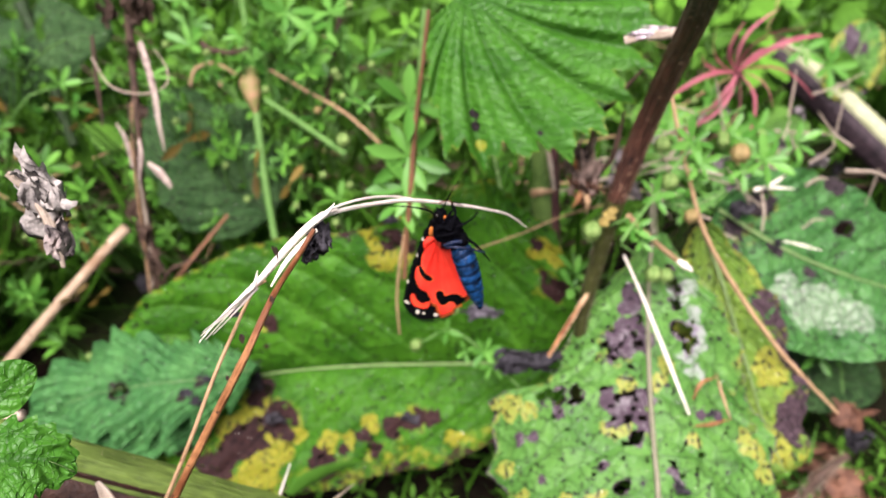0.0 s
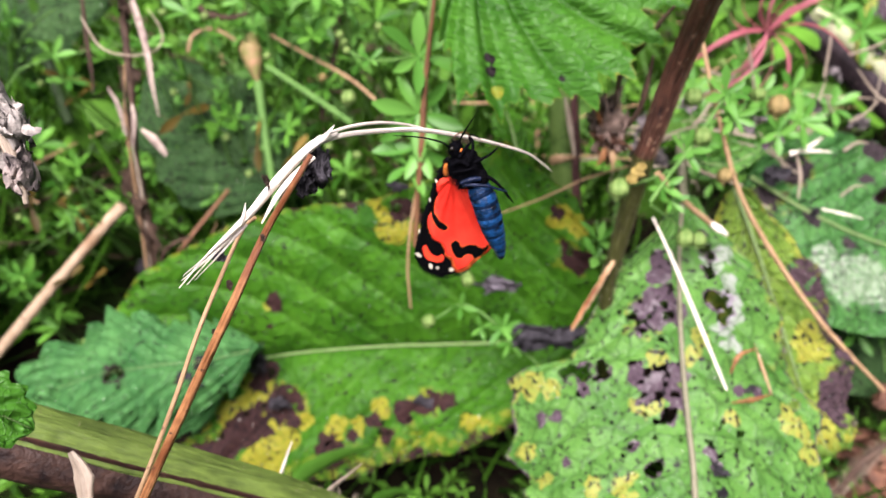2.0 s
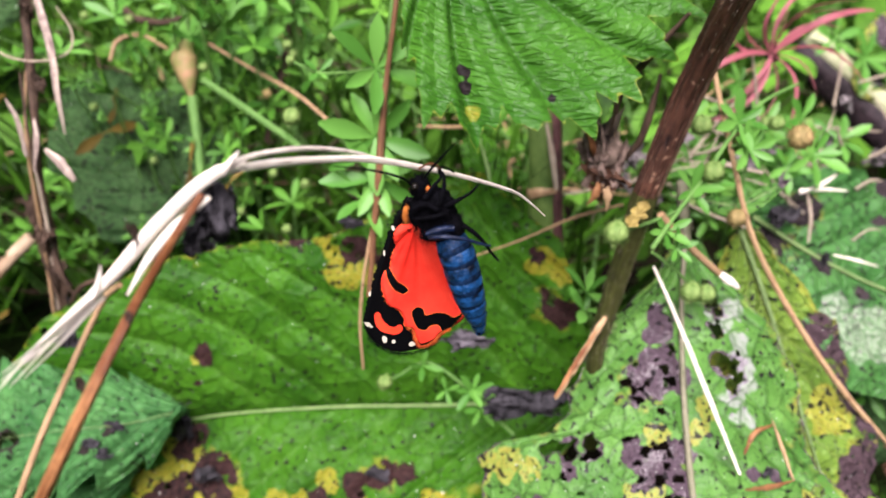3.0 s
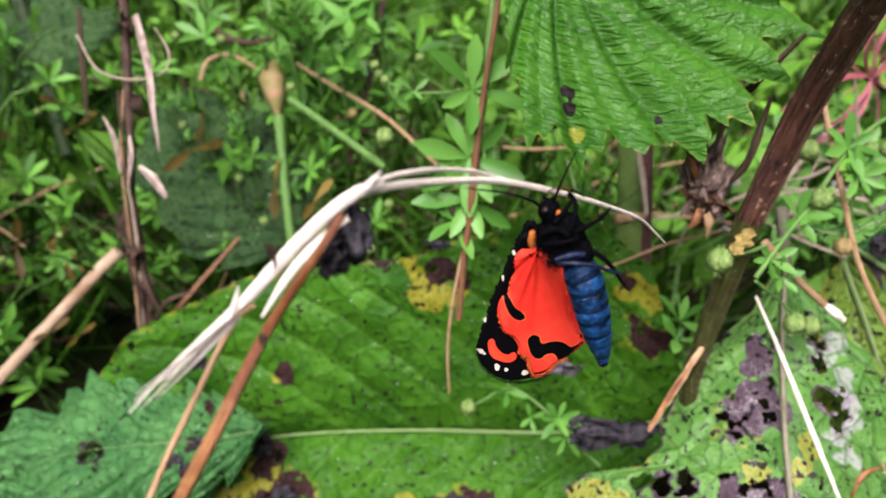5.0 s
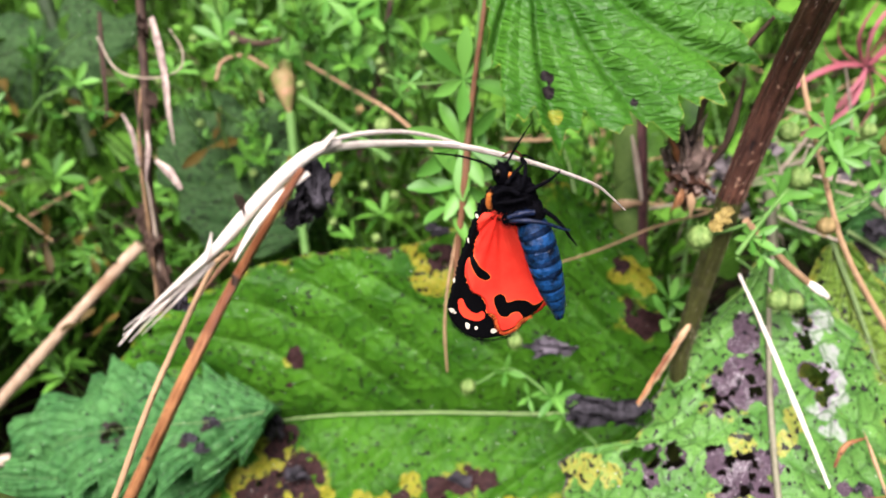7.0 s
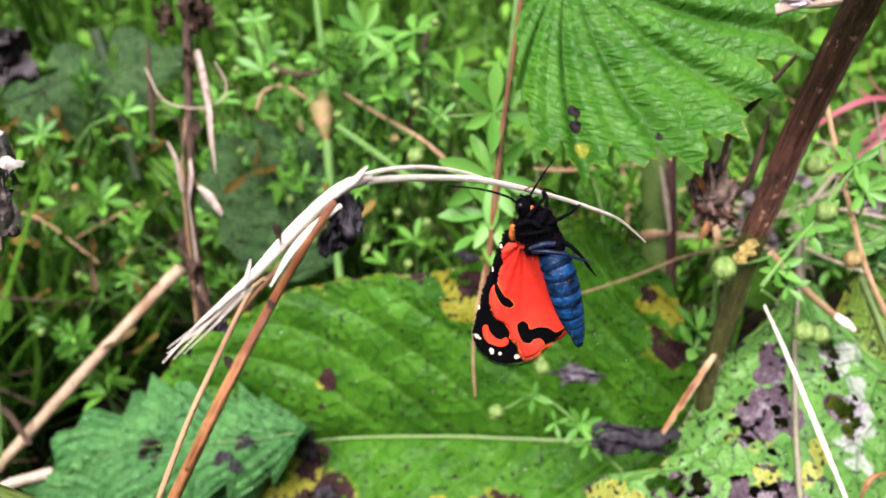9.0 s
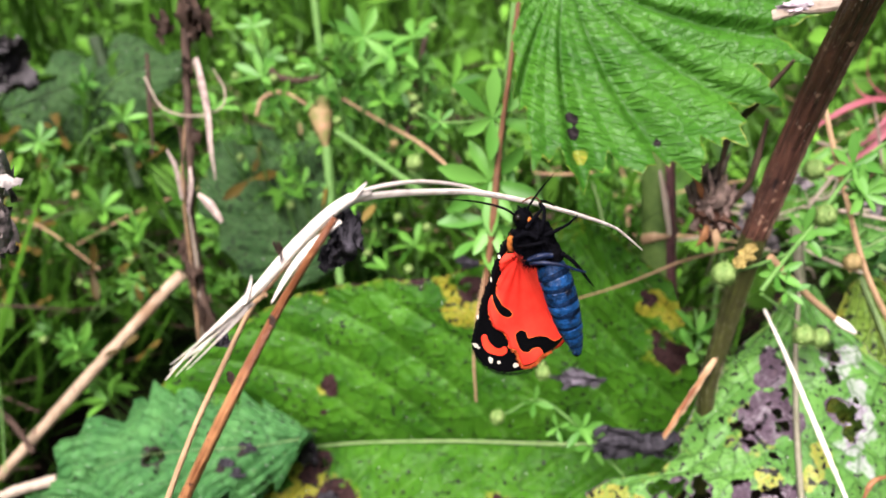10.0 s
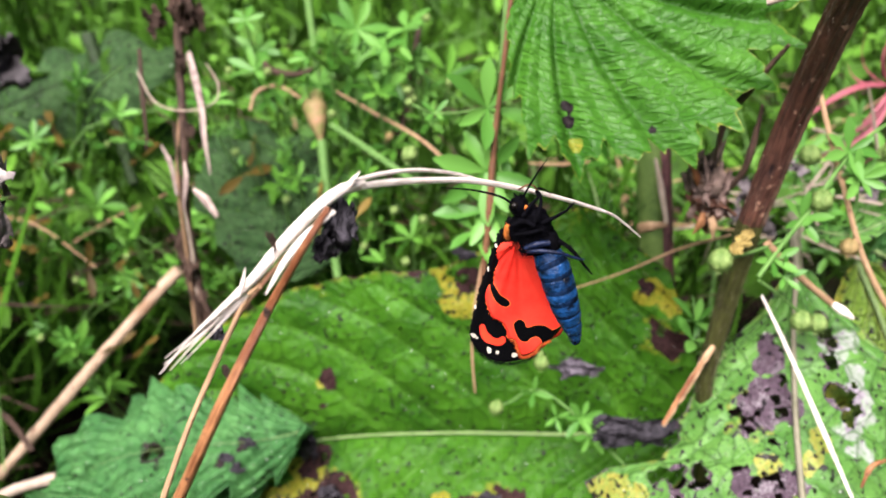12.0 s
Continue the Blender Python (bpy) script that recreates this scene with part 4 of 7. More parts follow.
leaf_thing("nettle_leaf", "green toothed nettle leaf lying over a broad leaf", "leaf", NETTLE_DARK,
           [(-0.0637, 0.2133, 0.0810), (-0.0814, 0.2100, 0.0784), (-0.1041, 0.2085, 0.0766), (-0.1263, 0.2080, 0.0712), (-0.1485, 0.2050, 0.0604)], (-0.1, -0.55, 0.83),
           0.019, 0.021, fold=(8, 2), a=0.7, b=0.7, nu=200, nv=50, teeth=9, bite=0.42, veins=9, relief=0.0013, wave=0.0042, rib_r=0.0002, lobes=0.14, slant=0.36, seed=6.0, droop=(6, 8),
           holes=0.04, blots=[((-0.0912, 0.2066, 0.0719), 0.0022, "dead"), ((-0.1131, 0.2083, 0.0730), 0.0040, "hole"), ((-0.0846, 0.2099, 0.0765), 0.0022, "dead")])

leaf_thing("nettle_leaf", "ragged bluish-green nettle leaf below another nettle leaf", "leaf", NETTLE_DARK,
           [(-0.0790, 0.2085, 0.0625), (-0.0980, 0.2045, 0.0610), (-0.1230, 0.2020, 0.0610), (-0.1510, 0.1990, 0.0640)], (-0.05, -0.6, 0.8),
           0.012, 0.012, fold=(10, -4), a=0.6, b=0.8, nu=160, nv=36, teeth=9, bite=0.32, veins=8, relief=0.0011, wave=0.0036, rib_r=0.0002, lobes=0.16, slant=0.36, seed=26.0, droop=(8, 8), holes=0.06)

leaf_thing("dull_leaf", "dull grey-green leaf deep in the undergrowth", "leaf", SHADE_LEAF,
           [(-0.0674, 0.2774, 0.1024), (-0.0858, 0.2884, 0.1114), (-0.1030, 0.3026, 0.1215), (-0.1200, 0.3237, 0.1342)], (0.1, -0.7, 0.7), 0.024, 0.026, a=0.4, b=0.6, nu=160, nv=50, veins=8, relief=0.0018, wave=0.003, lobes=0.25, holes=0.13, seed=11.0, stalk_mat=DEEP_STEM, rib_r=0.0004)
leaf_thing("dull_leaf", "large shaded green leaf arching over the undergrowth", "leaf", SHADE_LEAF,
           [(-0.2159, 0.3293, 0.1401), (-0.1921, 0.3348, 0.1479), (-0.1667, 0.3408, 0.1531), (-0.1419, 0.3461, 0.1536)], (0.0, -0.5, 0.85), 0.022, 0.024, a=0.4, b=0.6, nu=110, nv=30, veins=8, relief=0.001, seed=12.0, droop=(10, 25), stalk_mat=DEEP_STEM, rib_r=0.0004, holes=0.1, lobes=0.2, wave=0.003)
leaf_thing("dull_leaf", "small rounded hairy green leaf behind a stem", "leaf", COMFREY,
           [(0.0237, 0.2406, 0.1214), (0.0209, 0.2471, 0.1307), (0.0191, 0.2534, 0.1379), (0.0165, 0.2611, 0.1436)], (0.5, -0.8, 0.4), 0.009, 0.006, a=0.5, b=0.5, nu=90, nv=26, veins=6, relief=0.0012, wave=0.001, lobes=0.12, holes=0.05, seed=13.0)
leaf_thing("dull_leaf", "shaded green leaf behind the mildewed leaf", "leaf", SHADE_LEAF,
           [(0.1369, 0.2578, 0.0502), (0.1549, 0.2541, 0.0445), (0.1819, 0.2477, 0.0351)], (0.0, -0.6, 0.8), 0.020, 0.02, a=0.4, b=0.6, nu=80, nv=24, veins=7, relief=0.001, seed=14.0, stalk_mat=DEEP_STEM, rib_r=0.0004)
leaf_thing("yellow_leaf", "yellowing leaf with brown spots in the undergrowth", "leaf", MOTTLED,
           [(0.1839, 0.3640, 0.1129), (0.1930, 0.3715, 0.1234), (0.2074, 0.3901, 0.1408)], (-0.2, -0.9, 0.3), 0.013, 0.014, a=0.5, b=0.5, nu=80, nv=24, veins=6, relief=0.001, seed=15.0, rim=1.4, patch=0.8)
leaf_thing("nettle_leaf", "bright green leaf close to the dry stalk", "leaf", NETTLE,
           [(-0.0698, 0.0782, 0.1842), (-0.0633, 0.0801, 0.1868), (-0.0585, 0.0815, 0.1854), (-0.0548, 0.0824, 0.1814)], (0.1, -0.5, 0.85), 0.006, 0.007, a=0.5, b=0.7, nu=60, nv=20, teeth=9, bite=0.3, veins=6, relief=0.0005, seed=16.0, rib_r=0.0002)
leaf_thing("young_leaf", "small yellow-green leaf of a young plant", "leaf", NETTLE,
           [(-0.0727, 0.0898, 0.1867), (-0.0679, 0.0913, 0.1888), (-0.0654, 0.0936, 0.1903), (-0.0636, 0.0954, 0.1911)], (0.1, -0.8, 0.5), 0.0045, 0.0035, a=0.5, b=0.6, nu=50, nv=16, veins=5, relief=0.0004, seed=17.0, rib_r=0.0002)

# ---- stems ----


def hairs_into(m, points, radii, count, length, rng, r=0.00006):
    """Short stiff hairs that stand off a stem."""
    c = spline(points, 200)
    t = unit(np.gradient(c, axis=0))
    rad = np.interp(np.linspace(0, 1, 200), np.linspace(0, 1, len(radii)), radii)
    for _ in range(count):
        i = rng.randrange(2, 198)
        d = np.array([rng.gauss(0, 1) for _ in range(3)])
        d = unit(d - t[i] * (d @ t[i]))
        p = c[i] + d * rad[i] * 0.9
        q = p + (d + t[i] * rng.uniform(-0.4, 0.2)) * length * rng.uniform(0.5, 1.2)
        s = unit(np.cross(d, t[i])) * r
        m.add([p - s, p + s, q, p + t[i] * r * 1.4], [[0, 1, 2], [1, 3, 2]])


rng = random.Random(9)
main_path = [(0.0436, 0.1996, 0.1082), (0.0440, 0.2005, 0.1181), (0.0494, 0.2017, 0.1561), (0.0544, 0.2013, 0.1797), (0.0562, 0.1925, 0.2001), (0.0564, 0.1811, 0.2169), (0.0550, 0.1716, 0.2277), (0.0528, 0.1596, 0.2419)]
main = thing("plant_stem", (0.0436, 0.1996, 0.1082), "thick dark red-brown ribbed stem with bristly hairs, greener below", "stem")
part("upper_stem", tube(Mesh(), main_path[2:], [0.0028, 0.0029, 0.0029, 0.0028, 0.0028, 0.0027], 40, 100, ribs=9, rib=0.075, rough=0.08), DARK_STEM, main)
part("lower_stem", tube(Mesh(), [(0.0447, 0.1967, 0.0832), (0.0436, 0.1996, 0.1082), (0.0440, 0.2005, 0.1181), (0.0494, 0.2017, 0.1561)], [0.0018, 0.0021, 0.0024, 0.0029], 18, 50, ribs=5, rib=0.06, rough=0.05), DARK_STEM_LOW, main, "green-brown lower stem")
# Added strip: light brown streaks, with the stem's lit right edge in its colour.
part("pale_ridge", tube(Mesh(), [np.array(p) + (0.0021, -0.0013, 0) for p in main_path[2:]], [0.0005, 0.0008, 0.0010, 0.0010, 0.0009, 0.0008], 12, 100, ribs=5, rib=0.15, rough=0.3), stem_material("lit_edge_brown", (0.022, 0.010, 0.007), (0.20, 0.115, 0.075), 0.55, 500.0, 14.0, 0.0008), main, "light brown streaks and lit edge put on as a strip")
m = Mesh()
hairs_into(m, main_path, [0.0025, 0.0029, 0.0028], 1800, 0.0009, rng, 0.00003)
part("bristles", m, PALE, main, "short pale bristles", smooth=False)["kind"] = "stuff"

s2 = thing("plant_stem", (0.0372, 0.2527, 0.1141), "upright green stem with purple side and a pale joint", "stem")
part("stem", tube(Mesh(), [(0.0398, 0.2507, 0.0939), (0.0372, 0.2527, 0.1141), (0.0358, 0.2602, 0.1387), (0.0341, 0.2690, 0.1632)], [0.0047, 0.0045, 0.0043, 0.0041], 18, 40, ribs=4, rib=0.06), PURPLE_STEM, s2)
part("purple_side", tube(Mesh(), [np.array(p) + (0.0026, -0.0016, 0) for p in ((0.0398, 0.2507, 0.0939), (0.0372, 0.2527, 0.1141), (0.0358, 0.2602, 0.1387), (0.0341, 0.2690, 0.1632))], [0.0028, 0.0027, 0.0026, 0.0024], 14, 40, ribs=4, rib=0.08), plain("purple_bark", (0.022, 0.009, 0.010), (0.10, 0.045, 0.042), 0.5, 400.0, 0.0004), s2, "purple ribbed side")
part("joint", tube(Mesh(), [(0.0370, 0.2553, 0.1248), (0.0368, 0.2560, 0.1257), (0.0368, 0.2567, 0.1267)], [0.0052, 0.0056, 0.0051], 16, 6), TAN, s2, "pale tan joint ring")
part("dry_strip", tube(Mesh(), [(0.0389, 0.2496, 0.1305), (0.0368, 0.2539, 0.1418), (0.0353, 0.2558, 0.1480)], [0.0006, 0.001, 0.0005], 6, 10), PALE, s2)

trunk = thing("plant_stem", (0.2257, 0.3491, 0.0738), "thick hairy stem, cream above and dark purple below", "stem")
t0, t1, t2 = np.array((0.1642, 0.3905, 0.1248)), np.array((0.1886, 0.3719, 0.1068)), np.array((0.2333, 0.3417, 0.0719))
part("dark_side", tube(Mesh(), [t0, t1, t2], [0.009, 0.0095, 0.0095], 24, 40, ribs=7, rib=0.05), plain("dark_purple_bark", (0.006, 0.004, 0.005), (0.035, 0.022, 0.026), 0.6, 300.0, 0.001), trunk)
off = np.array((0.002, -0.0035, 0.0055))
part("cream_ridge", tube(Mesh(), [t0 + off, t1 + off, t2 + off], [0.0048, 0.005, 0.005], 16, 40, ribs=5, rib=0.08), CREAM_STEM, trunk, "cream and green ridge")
m = Mesh()
hairs_into(m, [t0, t1, t2], [0.0095, 0.0095], 700, 0.0022, rng)
part("bristles", m, PALE, trunk, "fine pale hairs", smooth=False)["kind"] = "stuff"

fg = thing("plant_stem", (-0.0165, 0.1237, 0.1058), "thick green and brown ribbed stem lying close to the ground", "stem")
f_path = [(-0.0937, 0.1116, 0.1559), (-0.0781, 0.1131, 0.1474), (-0.0606, 0.1155, 0.1365), (-0.0404, 0.1188, 0.1235), (-0.0189, 0.1230, 0.1083), (-0.0038, 0.1256, 0.0979)]
part("stem", tube(Mesh(), f_path, [0.0056, 0.0054, 0.0053, 0.0048, 0.0034, 0.0022], 22, 70, ribs=6, rib=0.06, rough=0.05), GREEN_STEM, fg)
part("groove", tube(Mesh(), [np.array(p) + (0, -0.0037, 0.0036) for p in f_path[:5]], [0.0006, 0.0008, 0.0007, 0.0006, 0.0003], 8, 60, rough=0.3), DARK_STEM, fg, "dark brown groove along the stem")
part("pale_ridge", tube(Mesh(), [np.array(p) + (0, -0.0048, 0.0008) for p in f_path[:5]], [0.0006, 0.0009, 0.0008, 0.0006, 0.0003], 8, 60, rough=0.3), TAN, fg, "pale tan ridge")
off = np.array((0, -0.0024, -0.0022))
part("brown_side", tube(Mesh(), [np.array(p) + off for p in f_path[:5]], [0.0053, 0.0051, 0.0048, 0.0043, 0.0025], 24, 60, ribs=9, rib=0.06, rough=0.10), plain("dark_brown_bark", (0.006, 0.003, 0.003), (0.05, 0.026, 0.018), 0.6, 260.0, 0.0008), fg, "dark brown underside")
m = Mesh()
hairs_into(m, f_path, [0.0055, 0.0044], 600, 0.0016, rng)
part("bristles", m, PALE, fg, "fine pale hairs", smooth=False)["kind"] = "stuff"


def straw(name, label, pts, radii, mat, sides=8, flat=1.0, cat="straw", group=""):
    m = Mesh()
    p = np.asarray(pts, float)
    base = p[0]
    tube(m, p - base, radii, sides, 14 * (len(p) - 1) + 2, rough=0.22, flat=flat, seed=float(p[0][0] * 1000))
    ob = new(name, m.data(name, mat))
    ob.location = base
    return tagged(ob, label, cat, group)


# dry stem with pale flakes, and canes
dry = thing("withered_plant", (-0.1056, 0.2427, 0.0852), "withered brown stem with pale peeling flakes", "stem")
part("stem", tube(Mesh(), [(-0.1078, 0.2450, 0.0676), (-0.1081, 0.2475, 0.0868), (-0.1067, 0.2473, 0.1159), (-0.1021, 0.2477, 0.1477), (-0.1024, 0.2587, 0.1737), (-0.1025, 0.2660, 0.1909)], [0.0006, 0.0007, 0.0008, 0.0010, 0.0012, 0.0013], 12, 80, ribs=4, rib=0.1, rough=0.35), DRY, dry)
for pts, r in (([(-0.0985, 0.2589, 0.1808), (-0.0943, 0.2508, 0.1692), (-0.0926, 0.2447, 0.1606), (-0.0911, 0.2402, 0.1508)], [0.0012, 0.0015, 0.0012, 0.0003]), ([(-0.0987, 0.2433, 0.1448), (-0.0941, 0.2403, 0.1423), (-0.0905, 0.2377, 0.1385)], [0.0006, 0.0016, 0.0008]),
               ([(-0.1093, 0.2509, 0.1557), (-0.1059, 0.2474, 0.1508), (-0.1044, 0.2440, 0.1425)], [0.0004, 0.001, 0.0006]), ([(-0.1021, 0.2485, 0.1523), (-0.1010, 0.2448, 0.1471), (-0.1022, 0.2416, 0.1390)], [0.0006, 0.0012, 0.0004])):
    part("flake", tube(Mesh(), pts, r, 10, 24, flat=0.45, rough=0.3), FLAKE, dry, "pale curled flake with purple stripes")
rs = random.Random(71)
for k in range(5):
    pts = [np.array(p) + (rs.uniform(-0.0025, 0.0025), rs.uniform(-0.002, 0.001), 0) for p in ((-0.1075, 0.2434, 0.0689), (-0.1082, 0.2457, 0.0894), (-0.1067, 0.2473, 0.1159), (-0.1018, 0.2466, 0.1462), (-0.1020, 0.2534, 0.1627))][k % 2:5 - k % 3]
    part("strand", tube(Mesh(), pts, [0.0004, 0.0006, 0.0003], 6, 40, rough=0.4, seed=k), (DRY, PALE, DRY, TAN, DRY)[k], dry)
for pts in ([(-0.1158, 0.2597, 0.1753), (-0.1096, 0.2543, 0.1676), (-0.0990, 0.2510, 0.1662), (-0.0917, 0.2544, 0.1674), (-0.0918, 0.2597, 0.1714), (-0.0967, 0.2653, 0.1759)],):
    part("tendril", tube(Mesh(), pts, [0.00028, 0.00032, 0.0003, 0.0002], 6, 40), PALE, dry, "thin pale dry tendril")
for pts in ([(-0.1166, 0.2658, 0.1805), (-0.1158, 0.2594, 0.1680), (-0.1149, 0.2540, 0.1568), (-0.1149, 0.2518, 0.1538)], [(-0.1073, 0.2467, 0.0874), (-0.1018, 0.2482, 0.0964), (-0.0930, 0.2489, 0.1007)], [(-0.1071, 0.2490, 0.1149), (-0.1038, 0.2433, 0.1068), (-0.1000, 0.2405, 0.0992)]):
    part("twig", tube(Mesh(), pts, [0.0007, 0.0009, 0.0003], 6, 16, rough=0.3), DRY, dry)

for c, sz, sd in (((-0.0984, 0.2599, 0.1918), 0.010, 61), ((-0.1074, 0.2617, 0.1890), 0.006, 62), ((-0.0949, 0.2620, 0.1905), 0.005, 63), ((-0.1006, 0.2570, 0.1787), 0.004, 64), ((-0.1063, 0.2467, 0.1151), 0.008, 65), ((-0.1053, 0.2455, 0.1030), 0.007, 66), ((-0.1100, 0.2500, 0.1233), 0.006, 67), ((-0.0994, 0.2494, 0.1605), 0.004, 68)):
    part("shred", crumple(Mesh(), c, sz, sd, (0.7, 0.6, 1.2), 4), DRY, dry, "dark withered shred")
straw("cane", "broken pale tan cane leaning in the undergrowth", [(-0.1965, 0.2389, 0.0295), (-0.1712, 0.2508, 0.0546), (-0.1497, 0.2624, 0.0757), (-0.1264, 0.2756, 0.0975)], [0.0021, 0.0021, 0.002, 0.0021], CANE, 10)
straw("cane", "short broken tan cane low in the undergrowth", [(-0.1963, 0.2181, 0.0293), (-0.1828, 0.2240, 0.0366), (-0.1636, 0.2275, 0.0420)], [0.0016, 0.0018, 0.0019], PALE, 10)
straw("cane", "broken brown stalk beside a cane", [(-0.1983, 0.2470, 0.0611), (-0.1866, 0.2424, 0.0539), (-0.1771, 0.2366, 0.0452)], [0.001, 0.0011, 0.001], DRY, 8)
straw("red_stalk", "thin red-brown stalk rising from the undergrowth", [(-0.1136, 0.2350, 0.0744), (-0.1011, 0.2491, 0.0907), (-0.0823, 0.2672, 0.1090)], [0.001, 0.0009, 0.0007], REED)
straw("reed_stem", "slender red-brown stem with green side", [(-0.0118, 0.2009, 0.1283), (-0.0106, 0.2069, 0.1437), (-0.0094, 0.2103, 0.1554), (-0.0080, 0.2170, 0.1719), (-0.0057, 0.2219, 0.1891), (-0.0040, 0.2266, 0.2026)], [0.0008, 0.0008, 0.0010, 0.0007, 0.0006, 0.0006], REED, 10, cat="stem")
straw("green_stem", "slender green stem beside a reddish stem", [(-0.0095, 0.2180, 0.1595), (-0.0074, 0.2226, 0.1729), (-0.0065, 0.2269, 0.1859), (-0.0051, 0.2327, 0.2009)], [0.0006, 0.0008, 0.0009, 0.001], CLEAVER_STEM, cat="stem")
straw("straw", "thin bent tan straw hanging over a leaf", [(-0.0106, 0.2078, 0.1450), (-0.0131, 0.2037, 0.1323), (-0.0142, 0.2011, 0.1200), (-0.0137, 0.1987, 0.1079)], [0.0005, 0.0004, 0.0004, 0.0003], TAN)
straw("straw", "bleached white straw lying on the mottled leaf", [(0.0534, 0.1991, 0.1384), (0.0591, 0.1928, 0.1277), (0.0659, 0.1820, 0.1140), (0.0721, 0.1707, 0.1013)], [0.0003, 0.0005, 0.0006, 0.0003], STRAW)
st = thing("straw", (0.0532, 0.2008, 0.1512), "tan straw with a pale swollen tip", "straw")
part("stalk", tube(Mesh(), [(0.0532, 0.2008, 0.1512), (0.0621, 0.2016, 0.1418), (0.0718, 0.2027, 0.1329)], [0.0009, 0.0008, 0.0008], 8, 14, rough=0.1), TAN, st)
part("tip", tube(Mesh(), [(0.0705, 0.2024, 0.1342), (0.0731, 0.2023, 0.1322), (0.0756, 0.2022, 0.1303)], [0.0007, 0.0012, 0.0005], 12, 16, rough=0.25), STRAW, st, "pale swollen tip")
straw("straw", "long thin tan stalk bowed over the leaves", [(0.0663, 0.2304, 0.1825), (0.0689, 0.2222, 0.1708), (0.0728, 0.2153, 0.1576), (0.0798, 0.2099, 0.1394), (0.0924, 0.2062, 0.1200), (0.1101, 0.2007, 0.0981), (0.1328, 0.1968, 0.0748)], [0.0006, 0.0006, 0.0007, 0.0008, 0.0008, 0.0007, 0.0005], TAN)
sk = thing("stick", (0.0321, 0.1877, 0.1089), "flat splintered red-brown stick against the leaf edge", "stick")
part("splinter", tube(Mesh(), [(0.0321, 0.1874, 0.1085), (0.0382, 0.1933, 0.1167), (0.0432, 0.1979, 0.1231), (0.0486, 0.2029, 0.1300)], [0.0004, 0.0009, 0.0007, 0.0001], 9, 40, rough=0.55, flat=0.5), TAN, sk)
part("splinter", tube(Mesh(), [(0.0318, 0.1870, 0.1095), (0.0368, 0.1917, 0.1161), (0.0420, 0.1964, 0.1227)], [0.0003, 0.0006, 0.0001], 8, 30, rough=0.5, flat=0.5, seed=3.0), RUST, sk)
straw("straw", "thin dry grass straw behind the moth", [(0.0072, 0.2179, 0.1260), (0.0243, 0.2189, 0.1324), (0.0375, 0.2190, 0.1392), (0.0499, 0.2195, 0.1431)], [0.0002, 0.0003, 0.0004, 0.0004], TAN)
cr = thing("straw", (0.1106, 0.2520, 0.1292), "crossed white straw bits on the mildewed leaf", "straw")
part("strand", tube(Mesh(), [(0.1102, 0.2518, 0.1288), (0.1159, 0.2516, 0.1319), (0.1215, 0.2525, 0.1365)], [0.0004, 0.0008, 0.0003], 8, 24, rough=0.3, flat=0.5), STRAW, cr)
part("strand", tube(Mesh(), [(0.1102, 0.2523, 0.1295), (0.1163, 0.2516, 0.1302), (0.1239, 0.2515, 0.1298)], [0.0004, 0.0006, 0.0002], 8, 24, rough=0.3, flat=0.5, seed=2.0), STRAW, cr)
part("strand", tube(Mesh(), [(0.1129, 0.2529, 0.1287), (0.1144, 0.2496, 0.1222), (0.1140, 0.2460, 0.1154)], [0.0004, 0.0006, 0.0003], 8, 24, rough=0.3, flat=0.5, seed=3.0), PALE, cr)
straw("straw", "small pale straw scrap on the mildewed leaf", [(0.1230, 0.2466, 0.1109), (0.1298, 0.2458, 0.1095), (0.1370, 0.2447, 0.1079)], [0.0002, 0.0005, 0.0001], STRAW, 8, 0.5)
tw = thing("dry_scrap", (0.0731, 0.1687, 0.0985), "twisted brown dry scrap caught on the mottled leaf", "dead leaf")
part("strand", tube(Mesh(), [(0.0735, 0.1694, 0.0978), (0.0783, 0.1684, 0.0997), (0.0834, 0.1686, 0.1016)], [0.0002, 0.0008, 0.0002], 7, 24, rough=0.5, flat=0.4), RUST, tw)
part("strand", tube(Mesh(), [(0.0834, 0.1686, 0.1016), (0.0818, 0.1742, 0.1061), (0.0808, 0.1801, 0.1093)], [0.0002, 0.0006, 0.0001], 7, 24, rough=0.5, flat=0.4, seed=2.0), TAN, tw)
part("strand", tube(Mesh(), [(0.0735, 0.1740, 0.1042), (0.0759, 0.1767, 0.1081), (0.0806, 0.1786, 0.1089)], [0.0003, 0.0007, 0.0002], 7, 24, rough=0.5, flat=0.4, seed=4.0), RUST, tw)
for pts, r, mt in (([(-0.0426, 0.1230, 0.1087), (-0.0405, 0.1309, 0.1129), (-0.0386, 0.1402, 0.1156)], [0.0009, 0.0012, 0.0003], STRAW), ([(-0.0366, 0.1239, 0.1065), (-0.0303, 0.1314, 0.1082), (-0.0226, 0.1387, 0.1098)], [0.0009, 0.0012, 0.0002], PALE)):
    straw("straw", "pale pointed grass straw standing in front of a leaf", pts, r, mt, 7, 0.4)
straw("husk", "pale papery husk beside a thick stem", [(-0.0655, 0.1032, 0.1539), (-0.0636, 0.1012, 0.1510), (-0.0629, 0.0983, 0.1469), (-0.0627, 0.0961, 0.1420)], [0.0008, 0.0026, 0.0015, 0.002], PALE, 10, 0.4, "dead leaf")
straw("straw", "pale dry straw lying among the cleavers", [(-0.0008, 0.2707, 0.1403), (0.0080, 0.2687, 0.1408), (0.0179, 0.2692, 0.1413)], [0.0003, 0.0006, 0.0003], TAN, 7)
